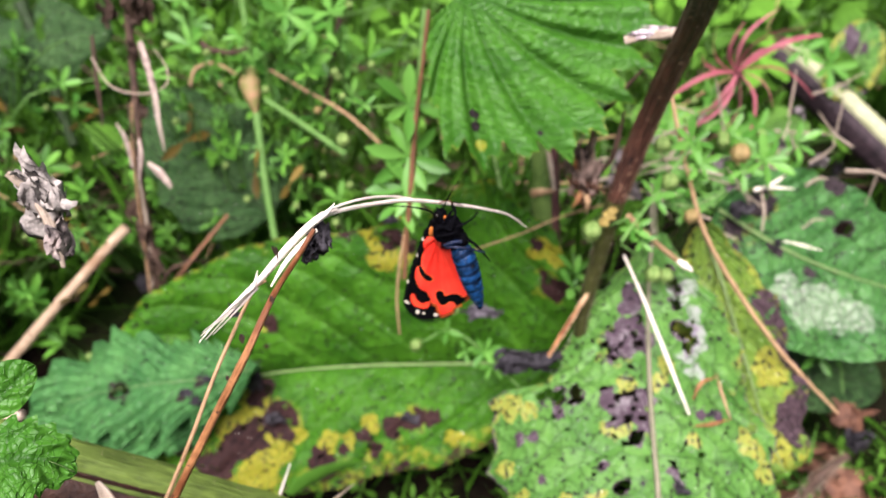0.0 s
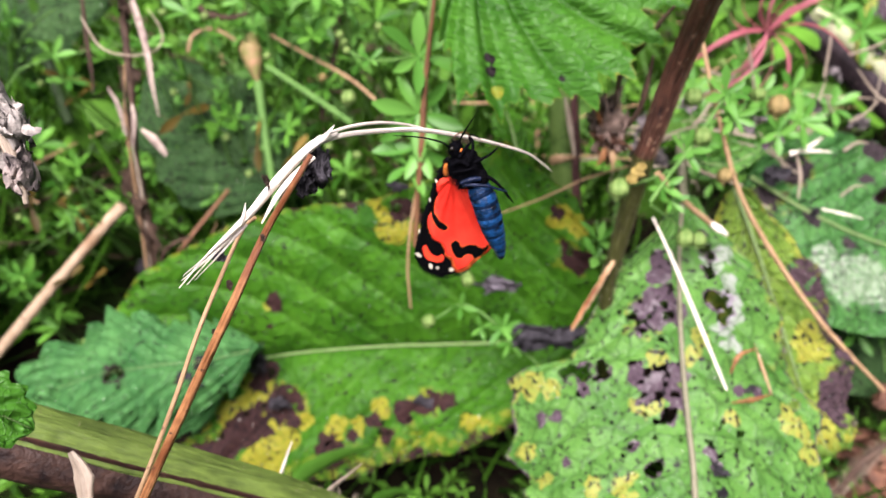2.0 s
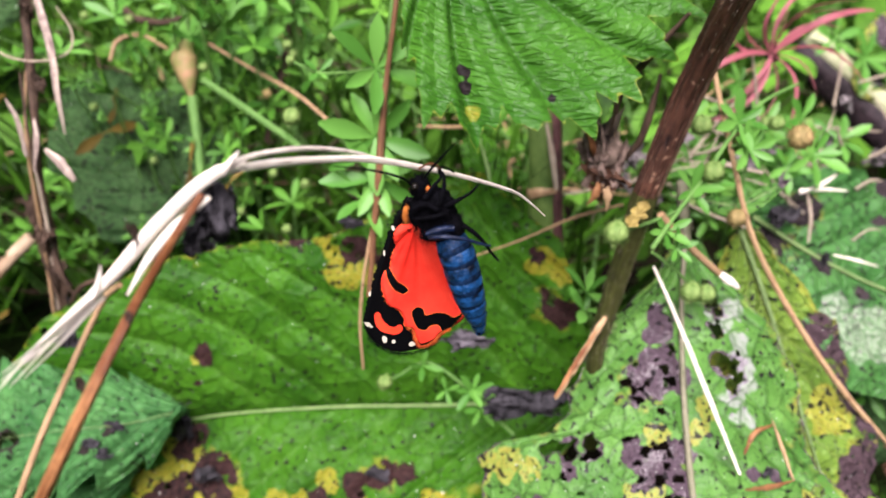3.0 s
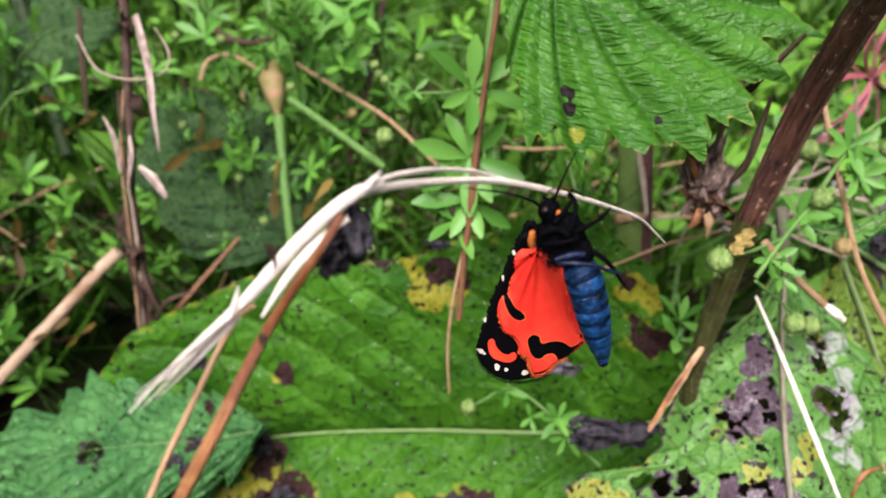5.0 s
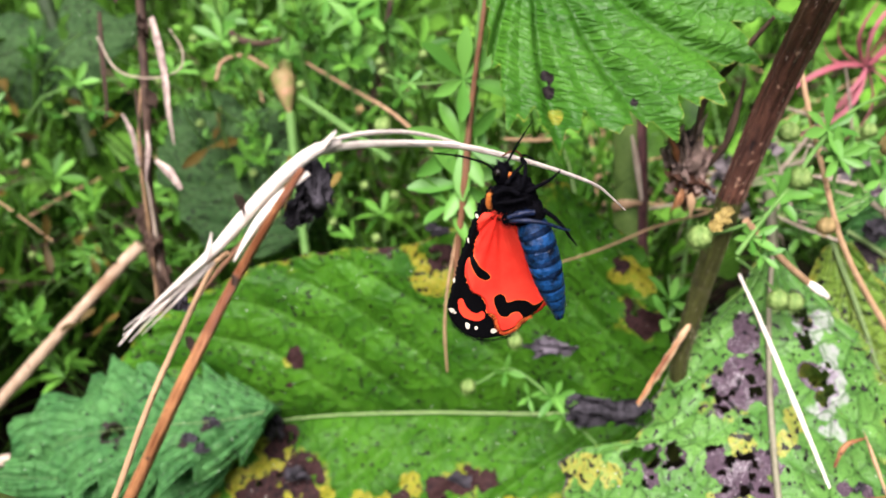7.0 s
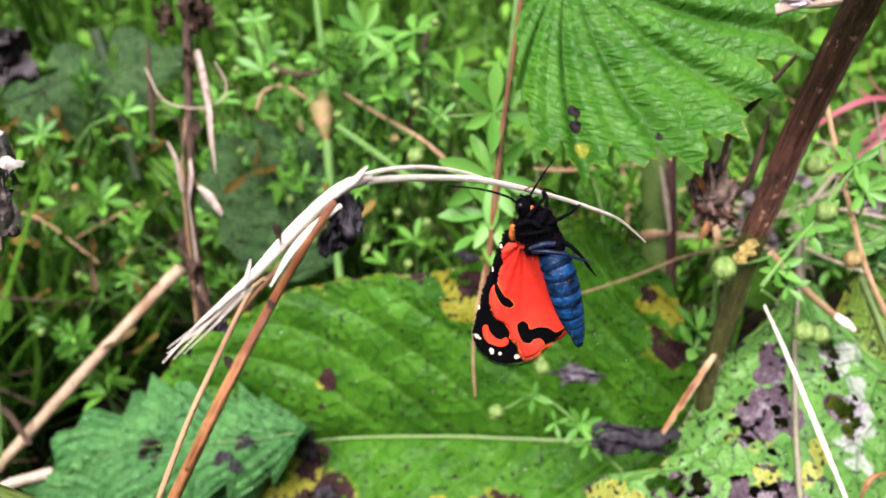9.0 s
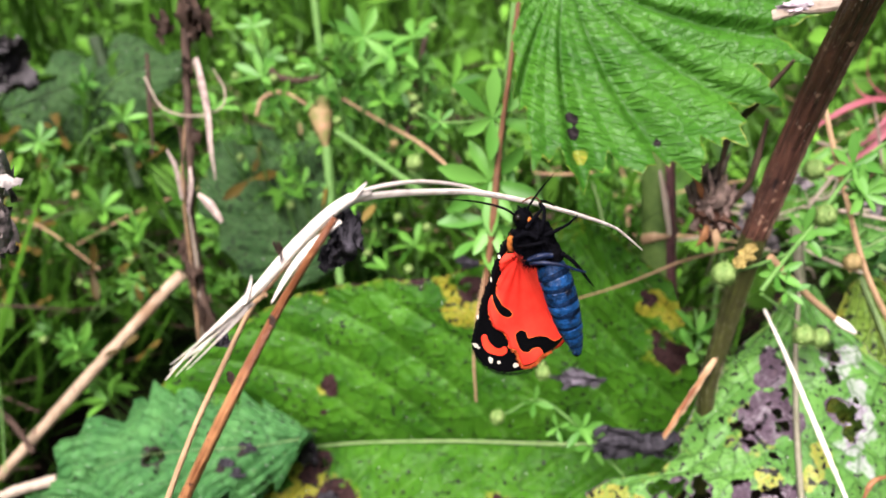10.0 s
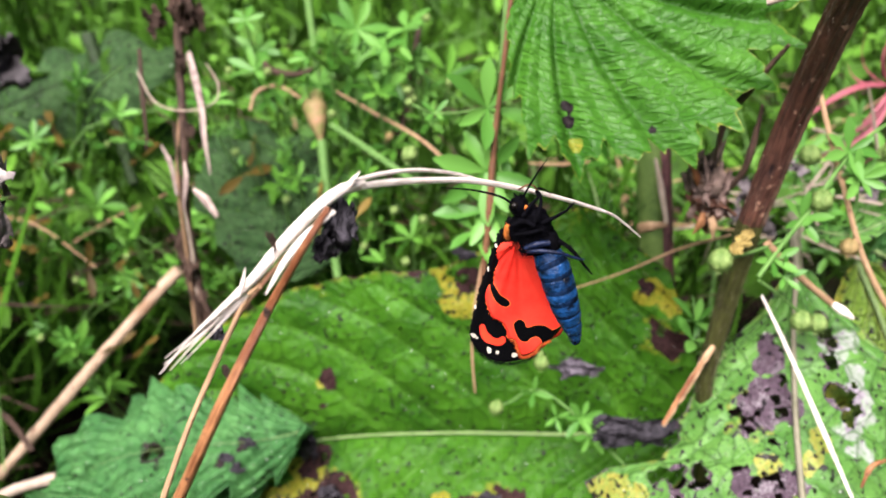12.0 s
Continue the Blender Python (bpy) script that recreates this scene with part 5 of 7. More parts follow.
straw("straw", "thin dry straw crossing the undergrowth", [(-0.0653, 0.2938, 0.1567), (-0.0510, 0.2891, 0.1499), (-0.0367, 0.2845, 0.1431), (-0.0204, 0.2763, 0.1312)], [0.0005, 0.0006, 0.0006, 0.0004], TAN, 6)
straw("straw", "curved brown straw in the undergrowth", [(-0.0950, 0.2900, 0.1520), (-0.0929, 0.2936, 0.1570), (-0.0858, 0.2948, 0.1586), (-0.0781, 0.2944, 0.1545)], [0.0006, 0.0007, 0.0007, 0.0005], TAN, 6)
straw("twig", "dark curled twig in the undergrowth", [(-0.0908, 0.2995, 0.1654), (-0.0878, 0.2979, 0.1630), (-0.0796, 0.2972, 0.1619), (-0.0734, 0.2982, 0.1632)], [0.001, 0.0012, 0.001, 0.0008], DRY, 7, cat="twig")
straw("green_stem", "diagonal green shoot through the undergrowth", [(-0.0670, 0.2873, 0.1476), (-0.0531, 0.2820, 0.1399), (-0.0365, 0.2738, 0.1314)], [0.0012, 0.0012, 0.0011], CLEAVER_STEM, cat="stem")
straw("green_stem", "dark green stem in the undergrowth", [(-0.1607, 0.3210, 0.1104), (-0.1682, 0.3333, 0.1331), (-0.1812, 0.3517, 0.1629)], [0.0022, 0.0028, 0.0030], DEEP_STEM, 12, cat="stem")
straw("green_stem", "upright pale green stem in the undergrowth", [(-0.0718, 0.2891, 0.1048), (-0.0750, 0.3068, 0.1457), (-0.0790, 0.3218, 0.1821), (-0.0808, 0.3272, 0.1965)], [0.0014, 0.0014, 0.0013, 0.0013], CLEAVER_STEM, 10, cat="stem")
straw("twig", "dark brown twig in the undergrowth", [(-0.0520, 0.3005, 0.1202), (-0.0453, 0.3133, 0.1457), (-0.0407, 0.3247, 0.1692)], [0.0012, 0.0013, 0.001], DRY, 7, cat="twig")
bd = thing("seedling", (-0.0650, 0.2662, 0.1090), "green seedling stem with a pinkish closed bud", "plant")
part("stem", tube(Mesh(), [(-0.0644, 0.2627, 0.0989), (-0.0677, 0.2731, 0.1171), (-0.0697, 0.2818, 0.1312), (-0.0710, 0.2880, 0.1418)], [0.0014, 0.0015, 0.0014, 0.0018], 9, 20), CLEAVER_STEM, bd)
part("bud", tube(Mesh(), [(-0.0710, 0.2871, 0.1422), (-0.0720, 0.2897, 0.1477), (-0.0732, 0.2933, 0.1527), (-0.0719, 0.2959, 0.1564)], [0.0008, 0.003, 0.0042, 0.0016], 12, 16), plain("pink_green_bud", (0.10, 0.15, 0.03), (0.28, 0.16, 0.09), 0.6, 260.0), bd, "pinkish brown closed bud")

# ---- withered leaves ----


def withered(name, label, centre, size, seed, mat=None, stretch=(1, 1, 1), sheets=3):
    ob = new(name, crumple(Mesh(), (0, 0, 0), size, seed, stretch, sheets).data(name, mat or WITHERED))
    ob.location = centre
    return tagged(ob, label, "dead leaf")


withered("withered_leaf", "lilac-grey withered leaf scrap under a curled shoot", (0.0108, 0.2125, 0.1061), 0.0070, 3, plain("lilac_grey_leaf", (0.02, 0.018, 0.022), (0.16, 0.14, 0.16), 0.8, 400.0, 0.001), (1.5, 0.6, 0.8), 4)
withered("withered_leaf", "black withered leaf scrap between two leaves", (0.0265, 0.2030, 0.0924), 0.0095, 5, stretch=(1.7, 0.7, 0.7), sheets=8)
withered("withered_leaf", "black withered leaf scrap on the broad leaf", (-0.0685, 0.2189, 0.0682), 0.0075, 6, stretch=(0.7, 0.6, 1.3))
withered("withered_leaf", "grey withered leaf scrap behind the moth", (-0.0177, 0.2301, 0.1317), 0.005, 8, stretch=(1.3, 0.6, 0.7))
withered("withered_leaf", "small black scrap on the rim of a leaf", (-0.0333, 0.2361, 0.1179), 0.004, 9, stretch=(0.7, 0.6, 1.0))
withered("withered_leaf", "black withered scrap on the mildewed leaf", (0.1067, 0.2513, 0.1213), 0.007, 10, stretch=(0.9, 0.6, 1.0), sheets=4)
withered("withered_leaf", "small black scrap on the mildewed leaf", (0.1215, 0.2472, 0.1082), 0.004, 12, stretch=(0.7, 0.6, 1.1))
for c, sz, sd in (((-0.0110, 0.2096, 0.0591), 0.0065, 51), ((-0.0604, 0.2103, 0.0575), 0.0060, 52), ((0.0007, 0.2070, 0.0570), 0.0050, 53), ((-0.0849, 0.2024, 0.0746), 0.0040, 54), ((-0.0884, 0.2047, 0.0762), 0.0034, 55), ((-0.0814, 0.2063, 0.0817), 0.0036, 56), ((-0.0697, 0.2231, 0.0724), 0.0036, 57)):
    withered("leaf_crumb", "small black crumb of rotten leaf lying on a leaf", c, sz, sd, stretch=(1.2, 0.6, 0.7), sheets=3)
for c, sz, sd in (((0.0676, 0.1528, 0.0899), 0.0042, 58), ((0.0677, 0.1482, 0.0870), 0.0034, 59), ((0.0793, 0.1724, 0.1001), 0.0026, 60)):
    withered("scab", "grey-black rough scab on the mottled leaf", c, sz, sd, stretch=(0.8, 0.6, 0.9), sheets=4)
withered("withered_leaf", "dark dead leaf low in the undergrowth", (-0.1196, 0.2702, 0.1070), 0.006, 13, DRY, (0.8, 0.7, 1.4), 4)
withered("withered_leaf", "grey-brown dead leaf among the cleavers", (-0.1893, 0.3058, 0.1646), 0.016, 14, plain("grey_brown_leaf", (0.014, 0.013, 0.013), (0.062, 0.056, 0.056), 0.8, 200.0, 0.001), (1.0, 0.7, 1.2))
withered("dead_leaf", "brown dead leaf lying on the soil", (0.1513, 0.2186, 0.0153), 0.030, 15, DEAD_BROWN, (1.2, 1.0, 0.5))
withered("dead_leaf", "broad orange-brown dead leaf lying on the soil", (0.1422, 0.2149, 0.0033), 0.028, 19, DEAD_BROWN, (1.2, 1.2, 0.4))
withered("dead_leaf", "crumpled pale brown dead leaf on the soil", (0.1603, 0.2282, 0.0390), 0.012, 16, DEAD_BROWN, (1.0, 0.9, 0.9))
withered("withered_leaf", "grey mouldy withered leaf on the soil", (0.1573, 0.2148, 0.0409), 0.009, 17, stretch=(1.0, 1.0, 1.0), sheets=4)
rl = thing("rolled_leaf", (0.1429, 0.2064, 0.0293), "hairy brown rolled dead leaf on the soil", "dead leaf")
part("roll", tube(Mesh(), [(0.1352, 0.2044, 0.0162), (0.1448, 0.2097, 0.0271), (0.1542, 0.2132, 0.0352)], [0.0009, 0.0022, 0.0012], 12, 24, rough=0.35, flat=0.7), DRY, rl)
rg = random.Random(3)
m = Mesh()
hairs_into(m, [(0.1352, 0.2044, 0.0162), (0.1448, 0.2097, 0.0271), (0.1542, 0.2132, 0.0352)], [0.0009, 0.0022, 0.0012], 300, 0.003, rg, 0.00007)
part("hairs", m, PALE, rl, "pale brown hairs", smooth=False)["kind"] = "stuff"
dead = thing("dead_flower_head", (0.0425, 0.2075, 0.1574), "shrivelled dark brown dead flower head on a dry stalk", "dead plant")
HUSK = plain("dark_brown_husk", (0.010, 0.007, 0.007), (0.30, 0.21, 0.17), 0.8, 260.0, 0.001)
part("head", crumple(Mesh(), (0.0409, 0.2088, 0.1628), 0.0105, 21, (0.7, 0.6, 1.3), 9), HUSK, dead)
part("lower_husk", crumple(Mesh(), (0.0409, 0.2066, 0.1562), 0.009, 22, (0.8, 0.6, 1.0), 4), DEAD_BROWN, dead)
for pts in ([(0.0437, 0.2070, 0.1602), (0.0471, 0.2047, 0.1672), (0.0485, 0.2042, 0.1770), (0.0487, 0.2034, 0.1827)], [(0.0380, 0.2083, 0.1656), (0.0347, 0.2099, 0.1714), (0.0324, 0.2106, 0.1760)], [(0.0418, 0.2083, 0.1655), (0.0426, 0.2088, 0.1767), (0.0461, 0.2035, 0.1864), (0.0508, 0.1986, 0.1967)]):
    part("dry_stalk", tube(Mesh(), pts, [0.0006, 0.0009, 0.0004], 7, 22, rough=0.3), DRY, dead)
for k, (a, b, mt) in enumerate((((0.0395, 0.2080, 0.1600), (0.0352, 0.2075, 0.1690), RUST), ((0.0405, 0.2075, 0.1600), (0.0385, 0.2060, 0.1705), HUSK), ((0.0415, 0.2075, 0.1600), (0.0418, 0.2062, 0.1688), TAN), ((0.0425, 0.2070, 0.1590), (0.0450, 0.2060, 0.1660), HUSK), ((0.0400, 0.2065, 0.1560), (0.0375, 0.2050, 0.1510), RUST), ((0.0412, 0.2062, 0.1560), (0.0420, 0.2045, 0.1495), TAN))):
    a, b = np.array(a), np.array(b)
    part("splinter", tube(Mesh(), [a, (a + b) / 2 + (0.0004, -0.0006, 0), b], [0.0007, 0.0009, 0.0001], 7, 18, rough=0.5, flat=0.5, seed=float(k)), mt, dead)
GREY_DRY = plain("grey_dry_leaf", (0.06, 0.05, 0.05), (0.30, 0.25, 0.22), 0.8, 350.0, 0.0008)
fgdry = thing("withered_leaf", (-0.0673, 0.1180, 0.2026), "pale shrivelled leaf on a dry stalk", "dead leaf")
part("curl", crumple(Mesh(), (-0.0678, 0.1210, 0.2070), 0.0090, 31, (0.8, 0.7, 1.2), 5), plain("pale_dry_leaf", (0.09, 0.08, 0.075), (0.40, 0.365, 0.32), 0.8, 300.0, 0.001), fgdry)
part("curl", crumple(Mesh(), (-0.0664, 0.1173, 0.1999), 0.0060, 32, (0.6, 0.7, 1.2), 4), GREY_DRY, fgdry)
part("dry_stalk", tube(Mesh(), [(-0.0732, 0.1212, 0.2107), (-0.0690, 0.1203, 0.2059), (-0.0660, 0.1168, 0.1992), (-0.0655, 0.1153, 0.1954)], [0.0006, 0.001, 0.0009, 0.0004], 7, 20, rough=0.25), PALE, fgdry)
pet = thing("dry_stalk", (0.0436, 0.1889, 0.2080), "pale dried leaf stalk joined to the dark stem", "dead leaf")
part("stalk", tube(Mesh(), [(0.0434, 0.1908, 0.2073), (0.0503, 0.1896, 0.2091), (0.0560, 0.1892, 0.2102), (0.0584, 0.1913, 0.2149)], [0.0010, 0.0011, 0.0013, 0.0009], 9, 40, rough=0.4, flat=0.7), PALE, pet)
part("torn_rim", crumple(Mesh(), (0.0500, 0.1905, 0.2092), 0.0046, 33, (1.9, 0.6, 0.45), 5), plain("lilac_white_tissue", (0.20, 0.15, 0.17), (0.62, 0.54, 0.56), 0.8, 500.0, 0.0006), pet, "lilac-white torn tissue")
m = Mesh()
leaf(m, [(0.0439, 0.1922, 0.1531), (0.0460, 0.1936, 0.1550), (0.0486, 0.1961, 0.1568)], (0.2, -0.8, 0.5), 0.0017, 0.0014, fold=(20, -15), a=0.35, b=0.4, nu=40, nv=14, veins=4, relief=0.0007, lobes=0.4, wave=0.0008, seed=31.0)
tagged(new("leaf_chip", m.data("leaf_chip", plain("yellow_chip", (0.12, 0.085, 0.025), (0.27, 0.21, 0.06), 0.6, 420.0))), "small yellow leaf chip stuck to the stem", "dead leaf")
m = Mesh()
blade(m, (-0.0522, 0.1833, 0.0487), (-0.0230, 0.1872, 0.0606), (0, 0, 0.004), 0.0042, 12, 0.4)
blade(m, (-0.0281, 0.1790, 0.0421), (-0.0094, 0.1773, 0.0464), (0, 0, 0.006), 0.003, 10, 0.4)
tagged(new("grass_blades", m.data("grass_blades", CLEAVER_DIM)), "bent green grass blades under a broad leaf", "grass", kind="stuff")

# ---- cleavers ----
leaflet_mesh = Mesh().grid(LEAFLET * 0.001, LN, 3, uv=leaflet_uv).data("leaflet", CLEAVER)
pu = np.linspace(0, 1, 9)
pw = 0.038 * np.clip(np.sin(np.pi * np.clip(pu, 0.03, 0.97) ** 0.9), 0, 1) ** 0.45
pz = 0.20 * np.sin(pu * 2.9) - 0.16 * pu**2
strap = np.stack([np.stack([pu, pw, pz + 0.5 * pw], 1), np.stack([pu, 0 * pu, pz], 1), np.stack([pu, -pw, pz + 0.5 * pw], 1)], 1).reshape(-1, 3)
# Same leaflet in the darkened green that stands for shade.
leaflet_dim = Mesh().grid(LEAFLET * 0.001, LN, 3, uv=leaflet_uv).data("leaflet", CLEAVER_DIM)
leaflet_pink = Mesh().grid(strap * 0.001, 9, 3, uv=strap[:, :2] * 10).data("leaflet", PINK_LEAF)
burr_mesh = Mesh()
ball(burr_mesh, (0, 0, 0), 0.001, 14, 10, 0.16, 6.0)
br = random.Random(8)
for _ in range(150):
    d = unit([br.gauss(0, 1) for _ in range(3)])
    sd = unit(np.cross(d, (0.3, 0.8, 0.5))) * 0.00005
    burr_mesh.add([d * 0.00098 - sd, d * 0.00098 + sd, d * br.uniform(0.00122, 0.00155)], [[0, 1, 2]])
burr_green, burr_brown = burr_mesh.data("burr", SEED), burr_mesh.data("burr", SEED_BROWN)


def place(name, mesh, parent, m4):
    ob = new(name, mesh)
    ob.parent = parent
    ob.matrix_basis = Matrix.Translation(-Vector(parent.location)) @ m4
    return ob


def whorl(parent, centre, axis, count, size, lift, rng, mesh=None):
    base = Vector((0, 0, 1)).rotation_difference(Vector(axis)).to_matrix().to_4x4() @ Matrix.Rotation(rng.uniform(0, 6.28), 4, "Z")
    for k in range(count):
        a = 2 * math.pi * k / count + rng.uniform(-0.2, 0.2)
        mm = Matrix.Translation(centre) @ base @ Matrix.Rotation(a, 4, "Z") @ Matrix.Rotation(-(lift + rng.uniform(-0.25, 0.25)), 4, "Y") @ Matrix.Rotation(rng.uniform(-0.5, 0.5), 4, "X")
        place("leaflet", mesh or leaflet_mesh, parent, mm @ Matrix.Scale(size * 1000 * rng.uniform(0.75, 1.15), 4))


def cleavers(label, path, r, whorls, burrs=(), seed=1, mesh=None, mat=None):
    """A cleavers shoot: whorls are (place, axis, count, size, lift), burrs are (place, radius, brown)."""
    rg = random.Random(seed)
    ob = thing("cleavers", path[0], label, "plant", "cleavers shoots")
    part("stem", tube(Mesh(), path, [r, r, r * 0.7], 6, 6 * len(path) + 6, ribs=4, rib=0.12), mat or CLEAVER_STEM, ob)
    for c, ax, n, size, lift in whorls:
        whorl(ob, c, ax, n, size, lift, rg, mesh)
    for c, rad, brown in burrs:
        place("burr", burr_brown if brown else burr_green, ob, Matrix.Translation(c) @ Matrix.Scale(rad * 1000, 4))
    return ob


AX = (0.1, -0.75, 0.6)
cleavers("fresh green cleavers shoot climbing a slender stem", [(-0.0066, 0.2144, 0.1612), (-0.0089, 0.2216, 0.1749), (-0.0169, 0.2237, 0.1745), (-0.0234, 0.2255, 0.1738), (-0.0301, 0.2289, 0.1752)], 0.0004,
         [((-0.0101, 0.2214, 0.1764), (0.3, -0.8, 0.5), 6, 0.013, 0.5), ((-0.0234, 0.2255, 0.1738), AX, 4, 0.004, 0.5)], [((-0.0302, 0.2291, 0.1754), 0.0011, 0), ((-0.0301, 0.2233, 0.1638), 0.0021, 0)], 2)
cleavers("fresh green cleavers whorls beside a reddish stem", [(-0.0107, 0.2077, 0.1413), (-0.0102, 0.2125, 0.1516), (-0.0103, 0.2167, 0.1627), (-0.0082, 0.2190, 0.1677)], 0.0005,
         [((-0.0103, 0.2153, 0.1625), (0.1, -0.9, 0.4), 8, 0.013, 0.25), ((-0.0095, 0.2125, 0.1534), (0.2, -0.8, 0.5), 7, 0.012, 0.2), ((-0.0133, 0.2106, 0.1490), AX, 5, 0.009, 0.3)], [], 3)
cleavers("small green cleavers shoot with a round bud over a broad leaf", [(0.0255, 0.2026, 0.0815), (0.0164, 0.2073, 0.0883), (0.0101, 0.2109, 0.0936), (0.0018, 0.2135, 0.0974), (-0.0055, 0.2114, 0.0945), (-0.0091, 0.2105, 0.0933)], 0.0005,
         [((0.0142, 0.2078, 0.0926), AX, 7, 0.0065, 0.5), ((0.0163, 0.2052, 0.0888), AX, 6, 0.006, 0.4), ((0.0009, 0.2122, 0.0973), AX, 4, 0.006, 0.6), ((0.0073, 0.2085, 0.0920), AX, 4, 0.004, 0.4)], [((-0.0091, 0.2097, 0.0939), 0.0020, 0), ((0.0032, 0.2035, 0.1144), 0.0019, 0), ((0.0022, 0.2048, 0.1162), 0.0016, 0)], 4)
cleavers("small upright green sprig before a yellow patch", [(0.0442, 0.2130, 0.1133), (0.0430, 0.2154, 0.1201), (0.0420, 0.2181, 0.1257)], 0.0005, [((0.0426, 0.2141, 0.1200), (0, -0.4, 0.9), 5, 0.009, 0.9), ((0.0419, 0.2116, 0.1164), (0, -0.4, 0.9), 4, 0.009, 0.6)], [], 5)
cleavers("green cleavers shoot with ripening burrs beside the dark stem", [(0.0513, 0.1964, 0.1450), (0.0529, 0.1977, 0.1469), (0.0580, 0.2031, 0.1509), (0.0648, 0.2094, 0.1563), (0.0717, 0.2167, 0.1630), (0.0817, 0.2270, 0.1670), (0.0960, 0.2413, 0.1662)], 0.0006,
         [((0.0757, 0.2149, 0.1604), AX, 8, 0.0068, 0.4), ((0.0733, 0.2185, 0.1656), AX, 6, 0.0080, 0.5), ((0.0617, 0.2076, 0.1537), AX, 5, 0.0064, 0.5), ((0.0549, 0.2004, 0.1471), AX, 6, 0.0060, 0.5), ((0.0572, 0.1981, 0.1439), AX, 5, 0.0048, 0.5), ((0.0656, 0.2085, 0.1550), AX, 5, 0.0056, 0.4)],
         [((0.0879, 0.2167, 0.1628), 0.0029, 1), ((0.0416, 0.1923, 0.1516), 0.0026, 0), ((0.0658, 0.2082, 0.1581), 0.0025, 0), ((0.0648, 0.2180, 0.1650), 0.0024, 0), ((0.0842, 0.2223, 0.1638), 0.0018, 0), ((0.0751, 0.2110, 0.1445), 0.0021, 1), ((0.0626, 0.1975, 0.1325), 0.0024, 0), ((0.0668, 0.1989, 0.1310), 0.0022, 0)], 6)
for pts in ([(0.0580, 0.2031, 0.1509), (0.0494, 0.1978, 0.1505), (0.0422, 0.1932, 0.1511)], [(0.0717, 0.2153, 0.1611), (0.0796, 0.2158, 0.1617), (0.0868, 0.2165, 0.1625)], [(0.0513, 0.1959, 0.1444), (0.0569, 0.1974, 0.1394), (0.0629, 0.1982, 0.1336)], [(0.0760, 0.2158, 0.1600), (0.0758, 0.2139, 0.1521), (0.0751, 0.2112, 0.1448)]):
    straw("burr_stalk", "thin green stalk bearing a burr", pts, [0.0004, 0.0004, 0.0003], CLEAVER_STEM, 6, cat="stem", group="burr stalks")
cleavers("green cleavers sprig hanging under the pink leaves", [(0.1130, 0.2633, 0.1451), (0.1103, 0.2576, 0.1405), (0.1140, 0.2554, 0.1374)], 0.0005, [((0.1127, 0.2556, 0.1394), AX, 7, 0.010, 0.3), ((0.1055, 0.2543, 0.1359), AX, 5, 0.009, 0.3), ((0.1111, 0.2644, 0.1466), AX, 5, 0.008, 0.4)], [((0.0930, 0.2465, 0.1528), 0.002, 0), ((0.1120, 0.2617, 0.1462), 0.0016, 0)], 7)
cleavers("green cleavers sprig beneath the mildewed leaf", [(0.1551, 0.2441, 0.0616), (0.1552, 0.2389, 0.0577), (0.1537, 0.2291, 0.0525)], 0.0005, [((0.1542, 0.2422, 0.0659), AX, 6, 0.012, 0.2), ((0.1457, 0.2413, 0.0613), AX, 5, 0.010, 0.3)], [], 8)
cleavers("green cleavers sprig beside a thick stem", [(0.1597, 0.3605, 0.1431), (0.1743, 0.3535, 0.1329), (0.1910, 0.3451, 0.1207)], 0.0007, [((0.1734, 0.3518, 0.1340), AX, 7, 0.013, 0.3), ((0.1621, 0.3576, 0.1390), AX, 6, 0.012, 0.3)], [], 9)
pink = cleavers("whorl of long crimson-pink leaves on a pale stem", [(0.0912, 0.2841, 0.1402), (0.1032, 0.2896, 0.1443), (0.1153, 0.2964, 0.1502)], 0.0011, [], [], 10)
ends = ((0.0827, 0.2830, 0.1508), (0.0944, 0.2915, 0.1627), (0.0981, 0.2936, 0.1726), (0.1067, 0.2908, 0.1755), (0.1213, 0.2851, 0.1743), (0.1353, 0.2787, 0.1550), (0.1133, 0.2713, 0.1412), (0.0877, 0.2777, 0.1365), (0.0994, 0.2741, 0.1348), (0.1198, 0.2963, 0.1797), (0.1312, 0.2961, 0.1656), (0.0930, 0.2850, 0.1398), (0.1290, 0.2900, 0.1760), (0.1385, 0.2930, 0.1720), (0.1060, 0.2860, 0.1700), (0.1010, 0.2830, 0.1480), (0.1240, 0.2830, 0.1480))
heart = Vector((0.1102, 0.2928, 0.1558))
rg = random.Random(77)
for e in ends:
    d = Vector(e) - heart
    q = Vector((1, 0, 0)).rotation_difference(d).to_matrix().to_4x4()
    place("leaflet", leaflet_pink, pink, Matrix.Translation(heart) @ q @ Matrix.Rotation(rg.uniform(-0.7, 0.7), 4, "X") @ Matrix.Scale(d.length * 1000, 4))
withered("withered_leaf", "dry brown heart of the pink whorl", heart, 0.004, 41, DRY, (1, 0.7, 0.8))
red_tip = leaf_thing("young_leaf", "narrow green leaf with a purple tip beside burrs", "leaf", MOTTLED, [(0.0670, 0.2133, 0.1479), (0.0774, 0.2147, 0.1462), (0.0904, 0.2201, 0.1502)], (0, -0.8, 0.6), 0.0022, 0.0028, a=0.5, b=0.8, nu=50, nv=12, veins=5, relief=0.0004, seed=20.0,
                     blots=[((0.0896, 0.2199, 0.1499), 0.0029, "dead")])
rg = random.Random(5)
